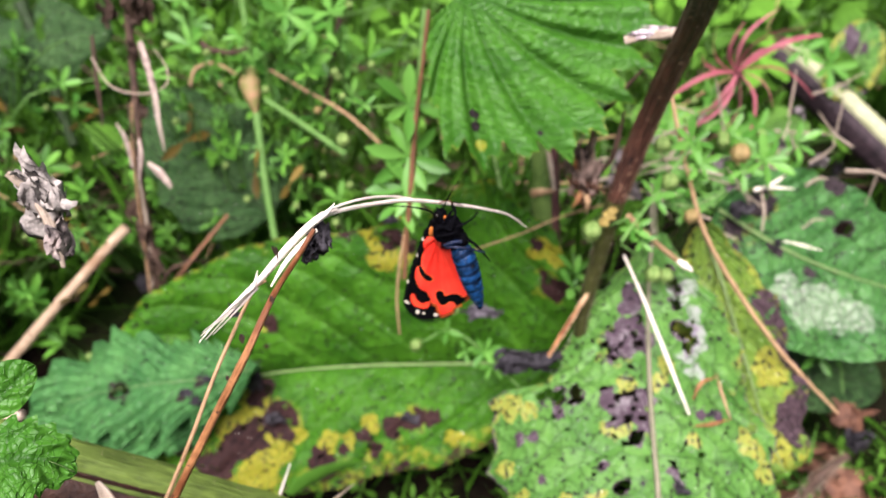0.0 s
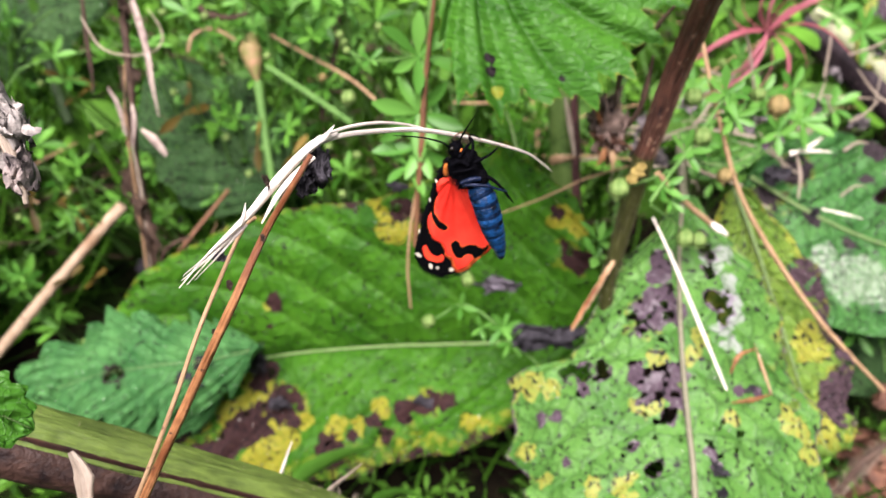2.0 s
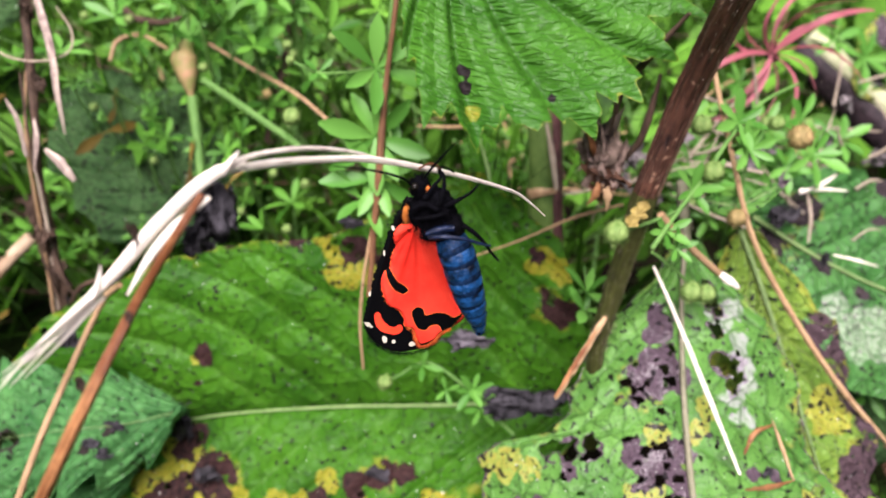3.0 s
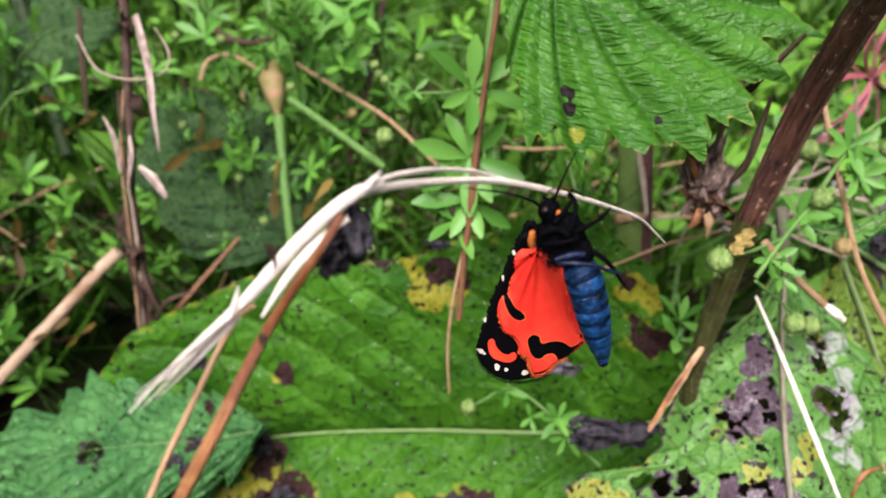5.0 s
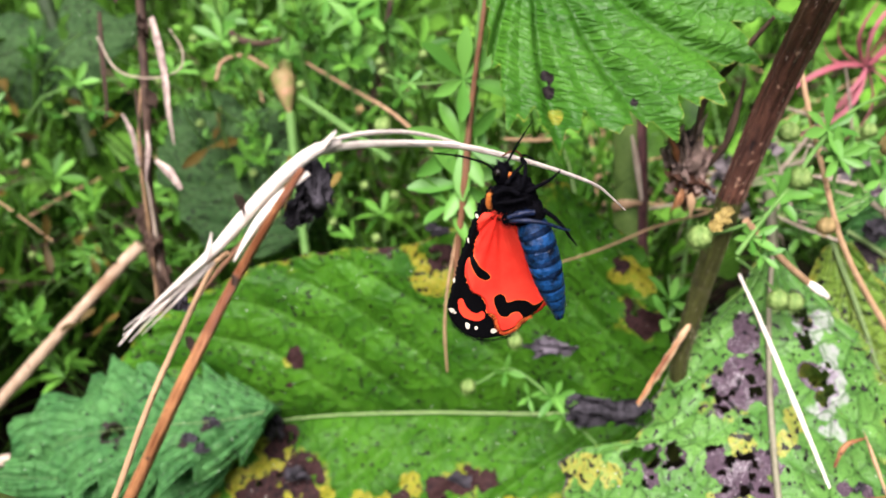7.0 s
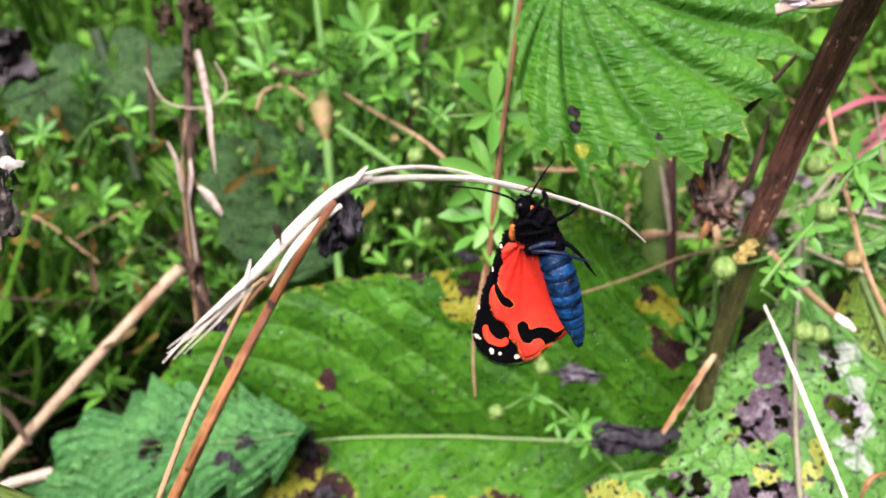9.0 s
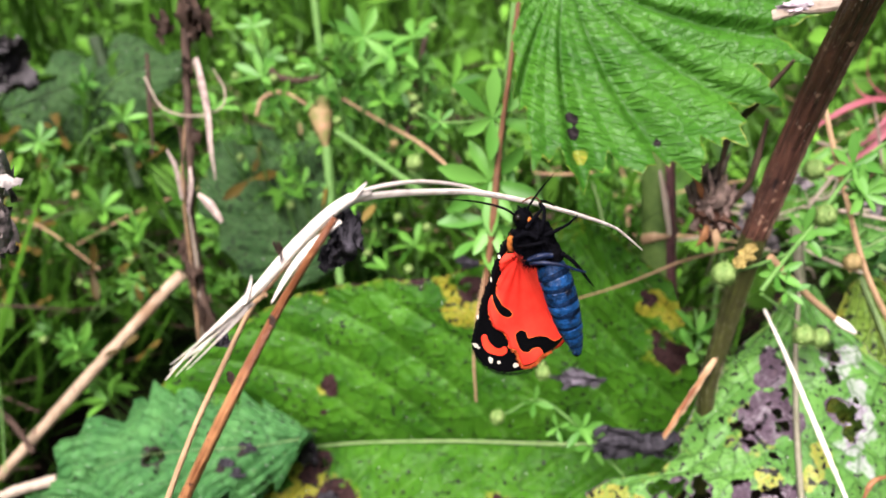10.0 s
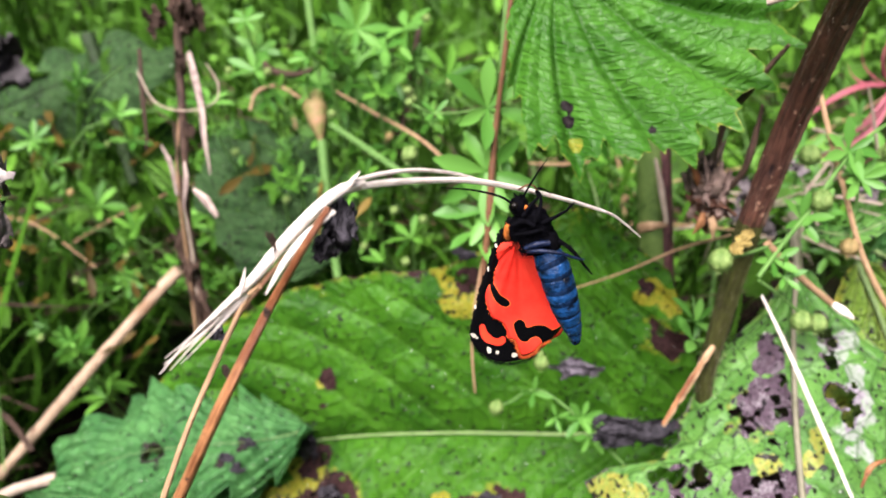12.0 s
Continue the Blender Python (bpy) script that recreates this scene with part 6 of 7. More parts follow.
# shoots that stand out of the thicket behind
for k, (c, size, n) in enumerate((((-0.0575, 0.2883, 0.1628), 0.014, 8), ((-0.0655, 0.2894, 0.1645), 0.012, 7), ((-0.0492, 0.2836, 0.1594), 0.010, 6), ((-0.0740, 0.2896, 0.1614), 0.010, 7), ((-0.0373, 0.2888, 0.1665), 0.010, 6), ((-0.0556, 0.2791, 0.1324), 0.008, 6), ((-0.0603, 0.2788, 0.1269), 0.008, 6),
                                  ((-0.0793, 0.2820, 0.1300), 0.008, 6), ((-0.0856, 0.2808, 0.1283), 0.010, 4), ((-0.1645, 0.2976, 0.1120), 0.012, 7), ((-0.1488, 0.2899, 0.1008), 0.010, 7), ((-0.1693, 0.2664, 0.0679), 0.012, 7), ((-0.1558, 0.2561, 0.0530), 0.011, 7), ((-0.0389, 0.2656, 0.1164), 0.010, 6),
                                  ((-0.0972, 0.2935, 0.1396), 0.010, 6), ((-0.0284, 0.2964, 0.1597), 0.012, 7), ((-0.1787, 0.3306, 0.1416), 0.012, 6), ((-0.1395, 0.3220, 0.1374), 0.011, 6), ((0.0084, 0.2930, 0.1544), 0.012, 6), ((-0.1736, 0.2871, 0.0973), 0.011, 6), ((-0.0455, 0.2522, 0.1149), 0.009, 6))):
    cc = np.array(c)
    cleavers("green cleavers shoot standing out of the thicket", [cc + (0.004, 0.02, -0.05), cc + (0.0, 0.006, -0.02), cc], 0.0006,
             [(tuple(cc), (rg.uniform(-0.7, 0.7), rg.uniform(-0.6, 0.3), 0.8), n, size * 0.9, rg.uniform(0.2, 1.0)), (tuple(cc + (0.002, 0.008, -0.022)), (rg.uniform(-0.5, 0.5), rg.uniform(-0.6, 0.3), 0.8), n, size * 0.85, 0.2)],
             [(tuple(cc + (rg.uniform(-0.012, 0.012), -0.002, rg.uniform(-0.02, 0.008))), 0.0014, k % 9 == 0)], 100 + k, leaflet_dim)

for k in range(15):
    cc = np.array((0.1290, 0.2731, 0.1239) if k < 4 else (0.1034, 0.2798, 0.1327) if k % 2 else (0.0959, 0.2784, 0.1177)) + (rg.uniform(-0.026, 0.022), rg.uniform(-0.004, 0.02), rg.uniform(-0.014, 0.012))
    cleavers("pale green cleavers shoot behind the pink whorl", [cc + (0.003, 0.012, -0.035), cc + (0.0, 0.004, -0.015), cc], 0.0005,
             [(tuple(cc), (rg.uniform(-0.6, 0.6), rg.uniform(-0.9, -0.2), 0.7), rg.randint(6, 8), rg.uniform(0.007, 0.011), rg.uniform(0.1, 0.7)),
              (tuple(cc + (0.001, 0.005, -0.014)), (rg.uniform(-0.6, 0.6), -0.5, 0.7), 6, rg.uniform(0.006, 0.010), 0.3)], [(tuple(cc + (rg.uniform(-0.01, 0.01), -0.003, rg.uniform(-0.012, 0.006))), 0.0015, 0)] if k % 3 == 0 else [], 300 + k)
for k in range(46):
    cc = np.array(((-0.1619, 0.3085, 0.1360), (-0.1421, 0.2817, 0.0978), (-0.0998, 0.3035, 0.1400), (-0.0768, 0.2973, 0.1534), (-0.1622, 0.2688, 0.0799), (-0.1055, 0.2733, 0.1026), (-0.0477, 0.2903, 0.1429), (0.0237, 0.2903, 0.1242))[k % 8]) + (rg.uniform(-0.028, 0.028), rg.uniform(-0.01, 0.02), rg.uniform(-0.024, 0.024))
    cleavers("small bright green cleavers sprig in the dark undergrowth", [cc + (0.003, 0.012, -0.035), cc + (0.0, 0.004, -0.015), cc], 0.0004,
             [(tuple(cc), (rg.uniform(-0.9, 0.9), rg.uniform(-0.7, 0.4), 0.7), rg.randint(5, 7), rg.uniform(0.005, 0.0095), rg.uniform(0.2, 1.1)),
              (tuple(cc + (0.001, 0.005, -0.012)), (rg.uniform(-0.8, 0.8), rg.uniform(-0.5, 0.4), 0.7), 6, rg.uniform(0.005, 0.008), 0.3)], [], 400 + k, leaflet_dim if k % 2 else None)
# a fresher clump of cleavers further back, and ochre leaves low among the grass
rg = random.Random(15)
for k, c in enumerate(((-0.0698, 0.3072, 0.1680), (-0.0597, 0.3083, 0.1735), (-0.0499, 0.3062, 0.1673), (-0.0616, 0.3025, 0.1595), (-0.0731, 0.3031, 0.1553), (-0.0422, 0.3084, 0.1734), (-0.0523, 0.3037, 0.1552), (-0.0788, 0.3092, 0.1635), (-0.0666, 0.3025, 0.1483), (-0.0395, 0.3130, 0.1603), (-0.1033, 0.3231, 0.1740), (-0.1015, 0.3193, 0.1563))):
    cc = np.array(c)
    cleavers("bright green cleavers shoot in a loose clump", [cc + (0.002, 0.012, -0.04), cc + (0.0, 0.004, -0.015), cc], 0.0006,
             [(tuple(cc), (rg.uniform(-0.6, 0.6), rg.uniform(-0.9, -0.2), 0.7), rg.randint(5, 7), rg.uniform(0.008, 0.012), rg.uniform(0.1, 0.8)),
              (tuple(cc + (0.001, 0.005, -0.012)), (rg.uniform(-0.6, 0.6), -0.5, 0.7), 6, rg.uniform(0.007, 0.010), 0.3)],
             [(tuple(cc + (rg.uniform(-0.01, 0.01), -0.003, rg.uniform(-0.012, 0.006))), 0.0014, k % 6 == 0)] if k % 2 else [], 200 + k)
m = Mesh()
for c in ((-0.1926, 0.3114, 0.1341), (-0.1981, 0.3105, 0.1297), (-0.1991, 0.2908, 0.1028), (-0.1912, 0.2868, 0.0978), (-0.1850, 0.3110, 0.1273), (-0.1944, 0.2772, 0.0834), (-0.1622, 0.2900, 0.0920), (-0.1556, 0.3127, 0.1270), (-0.1739, 0.3055, 0.1228), (-0.2030, 0.3006, 0.1173), (-0.1466, 0.2572, 0.0719), (-0.1554, 0.2817, 0.0979), (-0.1135, 0.3015, 0.1340), (-0.0645, 0.2746, 0.1209)):
    for q in range(2):
        whorl_into(m, np.array(c) + (rg.uniform(-0.012, 0.012), rg.uniform(-0.01, 0.01), rg.uniform(-0.012, 0.012)), (rg.uniform(-0.8, 0.8), -0.6, rg.uniform(0.1, 1)), 2, rg.uniform(0.006, 0.012), 0.2, rg)
tagged(new("ochre_leaves", m.data("ochre_leaves", OCHRE_LEAF)), "yellow-brown dying leaves scattered low in the undergrowth", "undergrowth", kind="stuff")
# dry grey and pale bits caught between the dark stem and the pink whorl
rg = random.Random(23)
m = Mesh()
for k in range(44):
    p0 = np.array((rg.uniform(0.058, 0.150), rg.uniform(0.245, 0.300), rg.uniform(0.105, 0.150)))
    a, L = rg.uniform(0, 6.28), rg.uniform(0.008, 0.030)
    p2 = p0 + np.array((math.cos(a) * L, rg.uniform(-0.004, 0.008), math.sin(a) * L * 0.8))
    r0 = rg.uniform(0.0003, 0.0007)
    tube(m, [p0, (p0 + p2) / 2 + (0, 0, rg.uniform(-0.002, 0.003)), p2], [r0, r0, r0 * 0.4], 5, 8, caps=False, flat=0.6)
tagged(new("dry_strands", m.data("dry_strands", PALE)), "pale dry strands tangled among cleavers behind the stem", "litter", kind="stuff")
m = Mesh()
for k in range(16):
    crumple(m, (rg.uniform(0.055, 0.150), rg.uniform(0.250, 0.300), rg.uniform(0.100, 0.145)), rg.uniform(0.003, 0.007), 500 + k, (1, 0.8, 1.0), 1)
tagged(new("grey_leaf_litter", m.data("grey_leaf_litter", plain("grey_lilac_litter", (0.03, 0.025, 0.027), (0.22, 0.19, 0.19), 0.8, 300.0, 0.0008))), "grey dead leaf scraps among cleavers behind the stem", "litter", kind="stuff")

# ---- the bent dry grass stalk ----
STALK_AT = (-0.119, 0.063, 0.0)
stalk = thing("grass_stalk", STALK_AT, "bent dry grass stalk, rust-brown below and bleached white above", "stalk")
part("brown_stem", tube(Mesh(), [(-0.0206, 0.1134, 0.2044), (-0.0227, 0.1107, 0.2017), (-0.0254, 0.1103, 0.1976), (-0.0282, 0.1092, 0.1932), (-0.0328, 0.1025, 0.1853), (-0.0412, 0.1001, 0.1698), (-0.0535, 0.0947, 0.1469), (-0.090, 0.079, 0.078), (-0.120, 0.062, 0.002)],
                        [0.0004, 0.0007, 0.00075, 0.0008, 0.00085, 0.0009, 0.001, 0.001, 0.001], 14, 120, ribs=5, rib=0.06, rough=0.06), RUST, stalk)
part("thin_stem", tube(Mesh(), [(-0.0296, 0.1120, 0.1949), (-0.0323, 0.1123, 0.1919), (-0.0393, 0.1064, 0.1788), (-0.0453, 0.1018, 0.1655), (-0.0556, 0.0966, 0.1444), (-0.089, 0.081, 0.078), (-0.118, 0.064, 0.002)],
                       [0.0003, 0.0004, 0.0004, 0.00045, 0.0005, 0.0006, 0.0006], 10, 90, rough=0.1), TAN, stalk, "thin tan side stem")
part("sheath", tube(Mesh(), [(-0.0399, 0.1038, 0.1883), (-0.0367, 0.1058, 0.1914), (-0.0333, 0.1077, 0.1941), (-0.0294, 0.1098, 0.1972), (-0.0253, 0.1120, 0.2013), (-0.0220, 0.1140, 0.2041), (-0.0195, 0.1155, 0.2055), (-0.0173, 0.1180, 0.2054)],
                    [0.00006, 0.00018, 0.00036, 0.00056, 0.0007, 0.00072, 0.00068, 0.0005], 14, 70, ribs=4, rib=0.12, flat=0.55, rough=0.08), STRAW, stalk, "bleached split leaf sheath")
part("sheath_lip", tube(Mesh(), [(-0.0282, 0.1099, 0.1952), (-0.0254, 0.1114, 0.1993), (-0.0229, 0.1130, 0.2017), (-0.0204, 0.1152, 0.2031)], [0.00012, 0.0004, 0.00045, 0.0003], 10, 30, flat=0.5, rough=0.08), STRAW, stalk)
for tip, mid, root in (((-0.0390, 0.1045, 0.1883), (-0.0352, 0.1068, 0.1917), (-0.0300, 0.1097, 0.1962)), ((-0.0380, 0.1054, 0.1885), (-0.0345, 0.1074, 0.1914), (-0.0303, 0.1097, 0.1952)), ((-0.0392, 0.1044, 0.1900), (-0.0352, 0.1065, 0.1927), (-0.0299, 0.1096, 0.1969))):
    part("frayed_strand", tube(Mesh(), [tip, mid, root], [0.00005, 0.00018, 0.00026], 7, 26, flat=0.5, rough=0.1), STRAW, stalk)
part("sheath_fray", tube(Mesh(), [(-0.0399, 0.1051, 0.1886), (-0.0355, 0.1076, 0.1913), (-0.0309, 0.1099, 0.1946)], [0.00006, 0.00024, 0.00028], 8, 24, flat=0.5), STRAW, stalk)
for a, b, c in (((-0.0310, 0.1088, 0.1957), (-0.0303, 0.1092, 0.1972), (-0.0299, 0.1096, 0.1989)), ((-0.0187, 0.1158, 0.2058), (-0.0179, 0.1164, 0.2067), (-0.0173, 0.1168, 0.2073)), ((-0.0204, 0.1152, 0.2050), (-0.0197, 0.1157, 0.2059), (-0.0193, 0.1160, 0.2062))):
    part("splinter", tube(Mesh(), [a, b, c], [0.0003, 0.0003, 0.00005], 6, 8), STRAW, stalk)
part("blade", tube(Mesh(), [(-0.0199, 0.1158, 0.2050), (-0.0168, 0.1187, 0.2047), (-0.0113, 0.1242, 0.2026), (-0.0057, 0.1295, 0.2000), (0.0005, 0.1342, 0.1965), (0.0069, 0.1396, 0.1921), (0.0129, 0.1452, 0.1872), (0.0157, 0.1481, 0.1839), (0.0186, 0.1502, 0.1803)],
                   [0.00045, 0.00045, 0.0004, 0.0004, 0.00036, 0.00032, 0.00028, 0.00022, 0.0001], 10, 110, flat=0.7), STRAW, stalk, "arching bleached blade")
part("second_blade", tube(Mesh(), [(-0.0187, 0.1165, 0.2060), (-0.0157, 0.1194, 0.2057), (-0.0118, 0.1235, 0.2043), (-0.0077, 0.1280, 0.2017), (-0.0038, 0.1313, 0.1989)], [0.0003, 0.0003, 0.00026, 0.00022, 0.0001], 8, 60, flat=0.6), STRAW, stalk)
part("black_scrap", crumple(Mesh(), (-0.0204, 0.1163, 0.2011), 0.0042, 51, (0.8, 0.8, 1.3), 7), WITHERED, stalk, "black withered leaf scrap")
part("black_scrap", crumple(Mesh(), (-0.0219, 0.1147, 0.1986), 0.0030, 52, (0.9, 0.8, 1.2), 5), WITHERED, stalk, "black withered leaf scrap")
part("brown_scrap", crumple(Mesh(), (-0.0269, 0.1114, 0.2014), 0.0018, 53, (0.4, 0.8, 1.5), 3), DRY, stalk)
part("black_scrap", crumple(Mesh(), (-0.0358, 0.1113, 0.1888), 0.0022, 54, (1.2, 0.8, 1.0), 3), WITHERED, stalk)
for c, r in (((-0.0280, 0.1086, 0.1935), 0.0005), ((-0.0338, 0.1074, 0.1860), 0.0006), ((-0.0369, 0.1052, 0.1788), 0.0004), ((-0.0298, 0.1080, 0.1904), 0.0003)):
    part("thorn", crumple(Mesh(), c, r * 1.4, 55, (1, 1, 1.4), 3), DRY, stalk)
part("orange_fibre", tube(Mesh(), [np.array(p) * 0.001 + (0, 0.134, 0.1966) for p in ((-0.13, -0.60, 0.26), (1.01, -1.20, 1.22), (1.91, -1.20, 1.06), (2.67, -0.60, -0.48))], [0.00012, 0.00014, 0.00012], 6, 16), RUST, stalk, "thin orange curl of fibre")

# ---- the moth: local axes in millimetres, x across, y away, z up ----
MOTH_AT = (0.0, 0.134, 0.1966)


def inside(poly, p):
    """Which of the points p (n, 2) lie within a closed curve."""
    q = np.roll(poly, -1, axis=0)
    hit = np.zeros(len(p), bool)
    for (x0, y0), (x1, y1) in zip(poly, q):
        if y0 == y1:
            continue
        c = ((y0 > p[:, 1]) != (y1 > p[:, 1])) & (p[:, 0] < (x1 - x0) * (p[:, 1] - y0) / (y1 - y0) + x0)
        hit ^= c
    return hit


def closed(points, n=90):
    p = np.asarray(points, float)
    c = spline(np.vstack([p[-2:], p, p[:2]]), n * 2)
    i = np.argmin(np.linalg.norm(c - p[0], axis=1)[: n])
    j = n + np.argmin(np.linalg.norm(c - p[0], axis=1)[n:])
    return c[i:j]


FORE = [(-2.63, -7.89), (-3.79, -10.13), (-5.00, -13.77), (-6.07, -17.22), (-7.11, -21.29), (-7.98, -24.96), (-7.96, -27.30), (-7.22, -29.44), (-5.83, -31.04), (-4.06, -31.97), (-2.28, -32.23), (-0.33, -31.82), (1.43, -31.09), (2.64, -29.73), (3.47, -26.70), (2.78, -20.51), (1.04, -13.65), (-0.61, -9.43)]
HIND = [(-0.61, -9.71), (-2.24, -9.92), (-3.22, -10.50), (-3.73, -12.02), (-3.50, -13.55), (-4.02, -15.11), (-4.12, -16.58), (-5.15, -17.70), (-5.53, -19.51), (-5.05, -21.74), (-4.38, -23.17), (-3.01, -24.17), (-2.50, -25.42), (-2.25, -26.79), (-1.29, -27.29), (-0.86, -28.99), (-0.16, -30.27), (1.07, -30.12), (2.29, -29.21), (3.14, -27.88), (4.51, -26.98), (5.50, -25.37), (6.15, -24.10), (5.26, -22.47), (4.38, -20.46), (3.65, -17.49), (3.12, -15.05), (2.11, -13.44), (0.78, -11.56)]
BAR = [(-4.71, -16.50), (-3.88, -17.27), (-3.05, -18.64), (-2.04, -19.62), (-1.70, -20.32), (-2.39, -20.85), (-3.32, -20.26), (-4.07, -19.17), (-4.56, -17.88)]
BLOTCH = [(-1.20, -24.01), (-0.43, -23.26), (0.34, -23.65), (0.78, -24.68), (2.06, -24.12), (3.43, -24.18), (4.64, -24.87), (5.81, -24.11), (6.34, -24.71), (5.62, -26.63), (4.18, -28.17), (3.06, -28.42), (3.13, -27.35), (2.43, -26.21), (1.39, -26.56), (0.79, -27.32), (-0.16, -27.14), (-0.77, -25.99)]
PATCH = [(-6.41, -24.70), (-5.71, -24.57), (-5.29, -25.82), (-4.52, -26.76), (-3.65, -27.05), (-2.95, -26.70), (-2.52, -27.22), (-2.70, -28.09), (-3.67, -28.45), (-4.89, -28.16), (-5.77, -27.66), (-6.36, -26.39)]
SPOTS = [((-7.02, -21.28), 0.22, 0.5), ((-8.29, -26.56), 0.25, 0.25), ((-7.41, -26.53), 0.42, 0.42), ((-6.90, -27.05), 0.2, 0.25), ((-5.09, -29.36), 0.36, 0.58), ((-3.77, -29.75), 0.3, 0.35), ((-1.21, -30.42), 0.5, 0.42), ((-3.63, -10.70), 0.22, 0.3), ((-4.85, -14.54), 0.14, 0.4)]


def wing_material(name):
    mat, nodes, links, bsdf = shader(name)
    scales = nodes.new("ShaderNodeTexVoronoi")
    scales.inputs["Scale"].default_value = 5200.0
    links.new(coords(nodes), scales.inputs["Vector"])
    grain = noise_tex(nodes, links, 1500.0, 4.0)
    wide = noise_tex(nodes, links, 160.0, 3.0)
    red = ramp(nodes, links, wide, [(0.3, (0.74, 0.030, 0.016)), (0.7, (0.88, 0.066, 0.034))])
    col = mix(nodes, links, span(nodes, links, attribute(nodes, "orange"), 0.2, 0.8), red, (0.85, 0.17, 0.03))
    col = mix(nodes, links, span(nodes, links, math_node(nodes, links, "ADD", attribute(nodes, "black"), math_node(nodes, links, "MULTIPLY", math_node(nodes, links, "SUBTRACT", grain, 0.5), 0.5)), 0.45, 0.6), col, (0.0015, 0.0015, 0.002))
    col = mix(nodes, links, span(nodes, links, attribute(nodes, "white"), 0.4, 0.6), col, (0.6, 0.55, 0.44))
    links.new(col, bsdf.inputs["Base Color"])
    bsdf.inputs["Roughness"].default_value = 0.62
    bsdf.inputs["Specular IOR Level"].default_value = 0.06
    bumped(nodes, links, bsdf, math_node(nodes, links, "ADD", scales.outputs["Distance"], grain), 0.5, 0.00012)
    thin(mat, nodes, links, bsdf, col, 0.12)
    return mat


WING = wing_material("scaled_wing")
FUR = plain("black_fur", (0.0005, 0.0005, 0.0006), (0.003, 0.003, 0.0045), 0.85, 2500.0, 0.0005, 0.0, 0.03)
BLUE = plain("blue_black_scales", (0.0006, 0.002, 0.006), (0.006, 0.060, 0.185), 0.42, 480.0, 0.0006, 0.0, 0.22)
BLUE_BAND = plain("blue_black_band", (0.0006, 0.0010, 0.002), (0.003, 0.014, 0.042), 0.6, 520.0, 0.0005, 0.0, 0.06)
LEG = plain("dark_blue_leg", (0.0015, 0.002, 0.004), (0.006, 0.014, 0.045), 0.4, 2000.0, 0.0001)
ORANGE = plain("orange_fur", (0.30, 0.05, 0.006), (0.55, 0.20, 0.03), 0.7, 1500.0, 0.0003)
EYE_MAT = plain("compound_eye", (0.002, 0.002, 0.002), (0.010, 0.008, 0.006), 0.2, 4000.0, 0.00005)


def soft_mask(poly, p, width=0.18):
    """1 within the outline, 0 outside, with a soft step between."""
    c = closed(poly)
    d = np.full(len(p), 9.0)
    q = np.roll(c, -1, axis=0)
    for a, b in zip(c, q):
        ab = b - a
        k = np.clip(((p - a) @ ab) / max(ab @ ab, 1e-9), 0, 1)
        d = np.minimum(d, np.linalg.norm(p - a - k[:, None] * ab, axis=1))
    d = np.where(inside(c, p), d, -d)
    return np.clip(0.5 + d / (2 * width), 0, 1), d


def wing(outline, kind, y0, bow=0.0):
    """A thin scaled wing: a fine sheet cut to its outline, pleated along its veins."""
    c = closed(outline)
    lo, hi = c.min(0) - 0.3, c.max(0) + 0.3
    nx, nz = 120, 190
    g = np.stack(np.meshgrid(np.linspace(lo[0], hi[0], nx), np.linspace(lo[1], hi[1], nz), indexing="ij"), -1).reshape(-1, 2)
    _, d = soft_mask(outline, g)
    ragged = (vnoise(np.column_stack([g * 4.0, 0 * g[:, 0]])) - 0.5) * 0.42
    keep = d > -0.02 + ragged * (d < 0.4)
    root = np.array(outline[0])
    rel = g - root
    ang = np.arctan2(rel[:, 0], -rel[:, 1])
    dist = np.linalg.norm(rel, axis=1)
    pleat = 0.16 * np.sin(ang * 26) * step(1, 6, dist) + 0.25 * np.sin(ang * 9 + 1)
    y = y0 + pleat * 0.6 + bow * (dist / 16.0) ** 2 + 0.5 * step(0.6, 0.0, d)
    zero = np.zeros(len(g))
    if kind == "fore":
        patch, _ = soft_mask(PATCH, g)
        black, orange = 1 - patch, 0.35 * patch
        white = zero.copy()
        for (sx, sz), rx, rz in SPOTS:
            r = np.hypot((g[:, 0] - sx) / rx, (g[:, 1] - sz) / rz) + 0.5 * (vnoise(np.column_stack([g * 4, zero])) - 0.5)
            white = np.maximum(white, step(1.25, 0.75, r))
    else:
        b1, d1 = soft_mask(BAR, g, 0.1)
        b2, d2 = soft_mask(BLOTCH, g, 0.1)
        black = np.maximum(b1, b2) + 0.9 * step(2.6, 0.6, dist) * step(0.35, 0.7, vnoise(np.column_stack([g * 6.0, zero + 4])))
        near_dark = np.minimum(np.minimum(np.abs(d1), np.abs(d2)), np.abs(d))
        orange = 0.7 * step(0.15, 0.02, near_dark) + 0.15 * step(0.35, 0.1, np.abs(((ang * 4.2) % 1) - 0.5)) * step(3, 10, dist)
        white = zero
    m = Mesh()
    v = np.column_stack([g[:, 0], y, g[:, 1]]) * 0.001 + np.array(MOTH_AT)
    m.grid(v, nx, nz, keep=keep, uv=g, black=black, orange=orange, white=white)
    return m


def moth_pt(p):
    return np.asarray(p) * 0.001 + np.array(MOTH_AT)


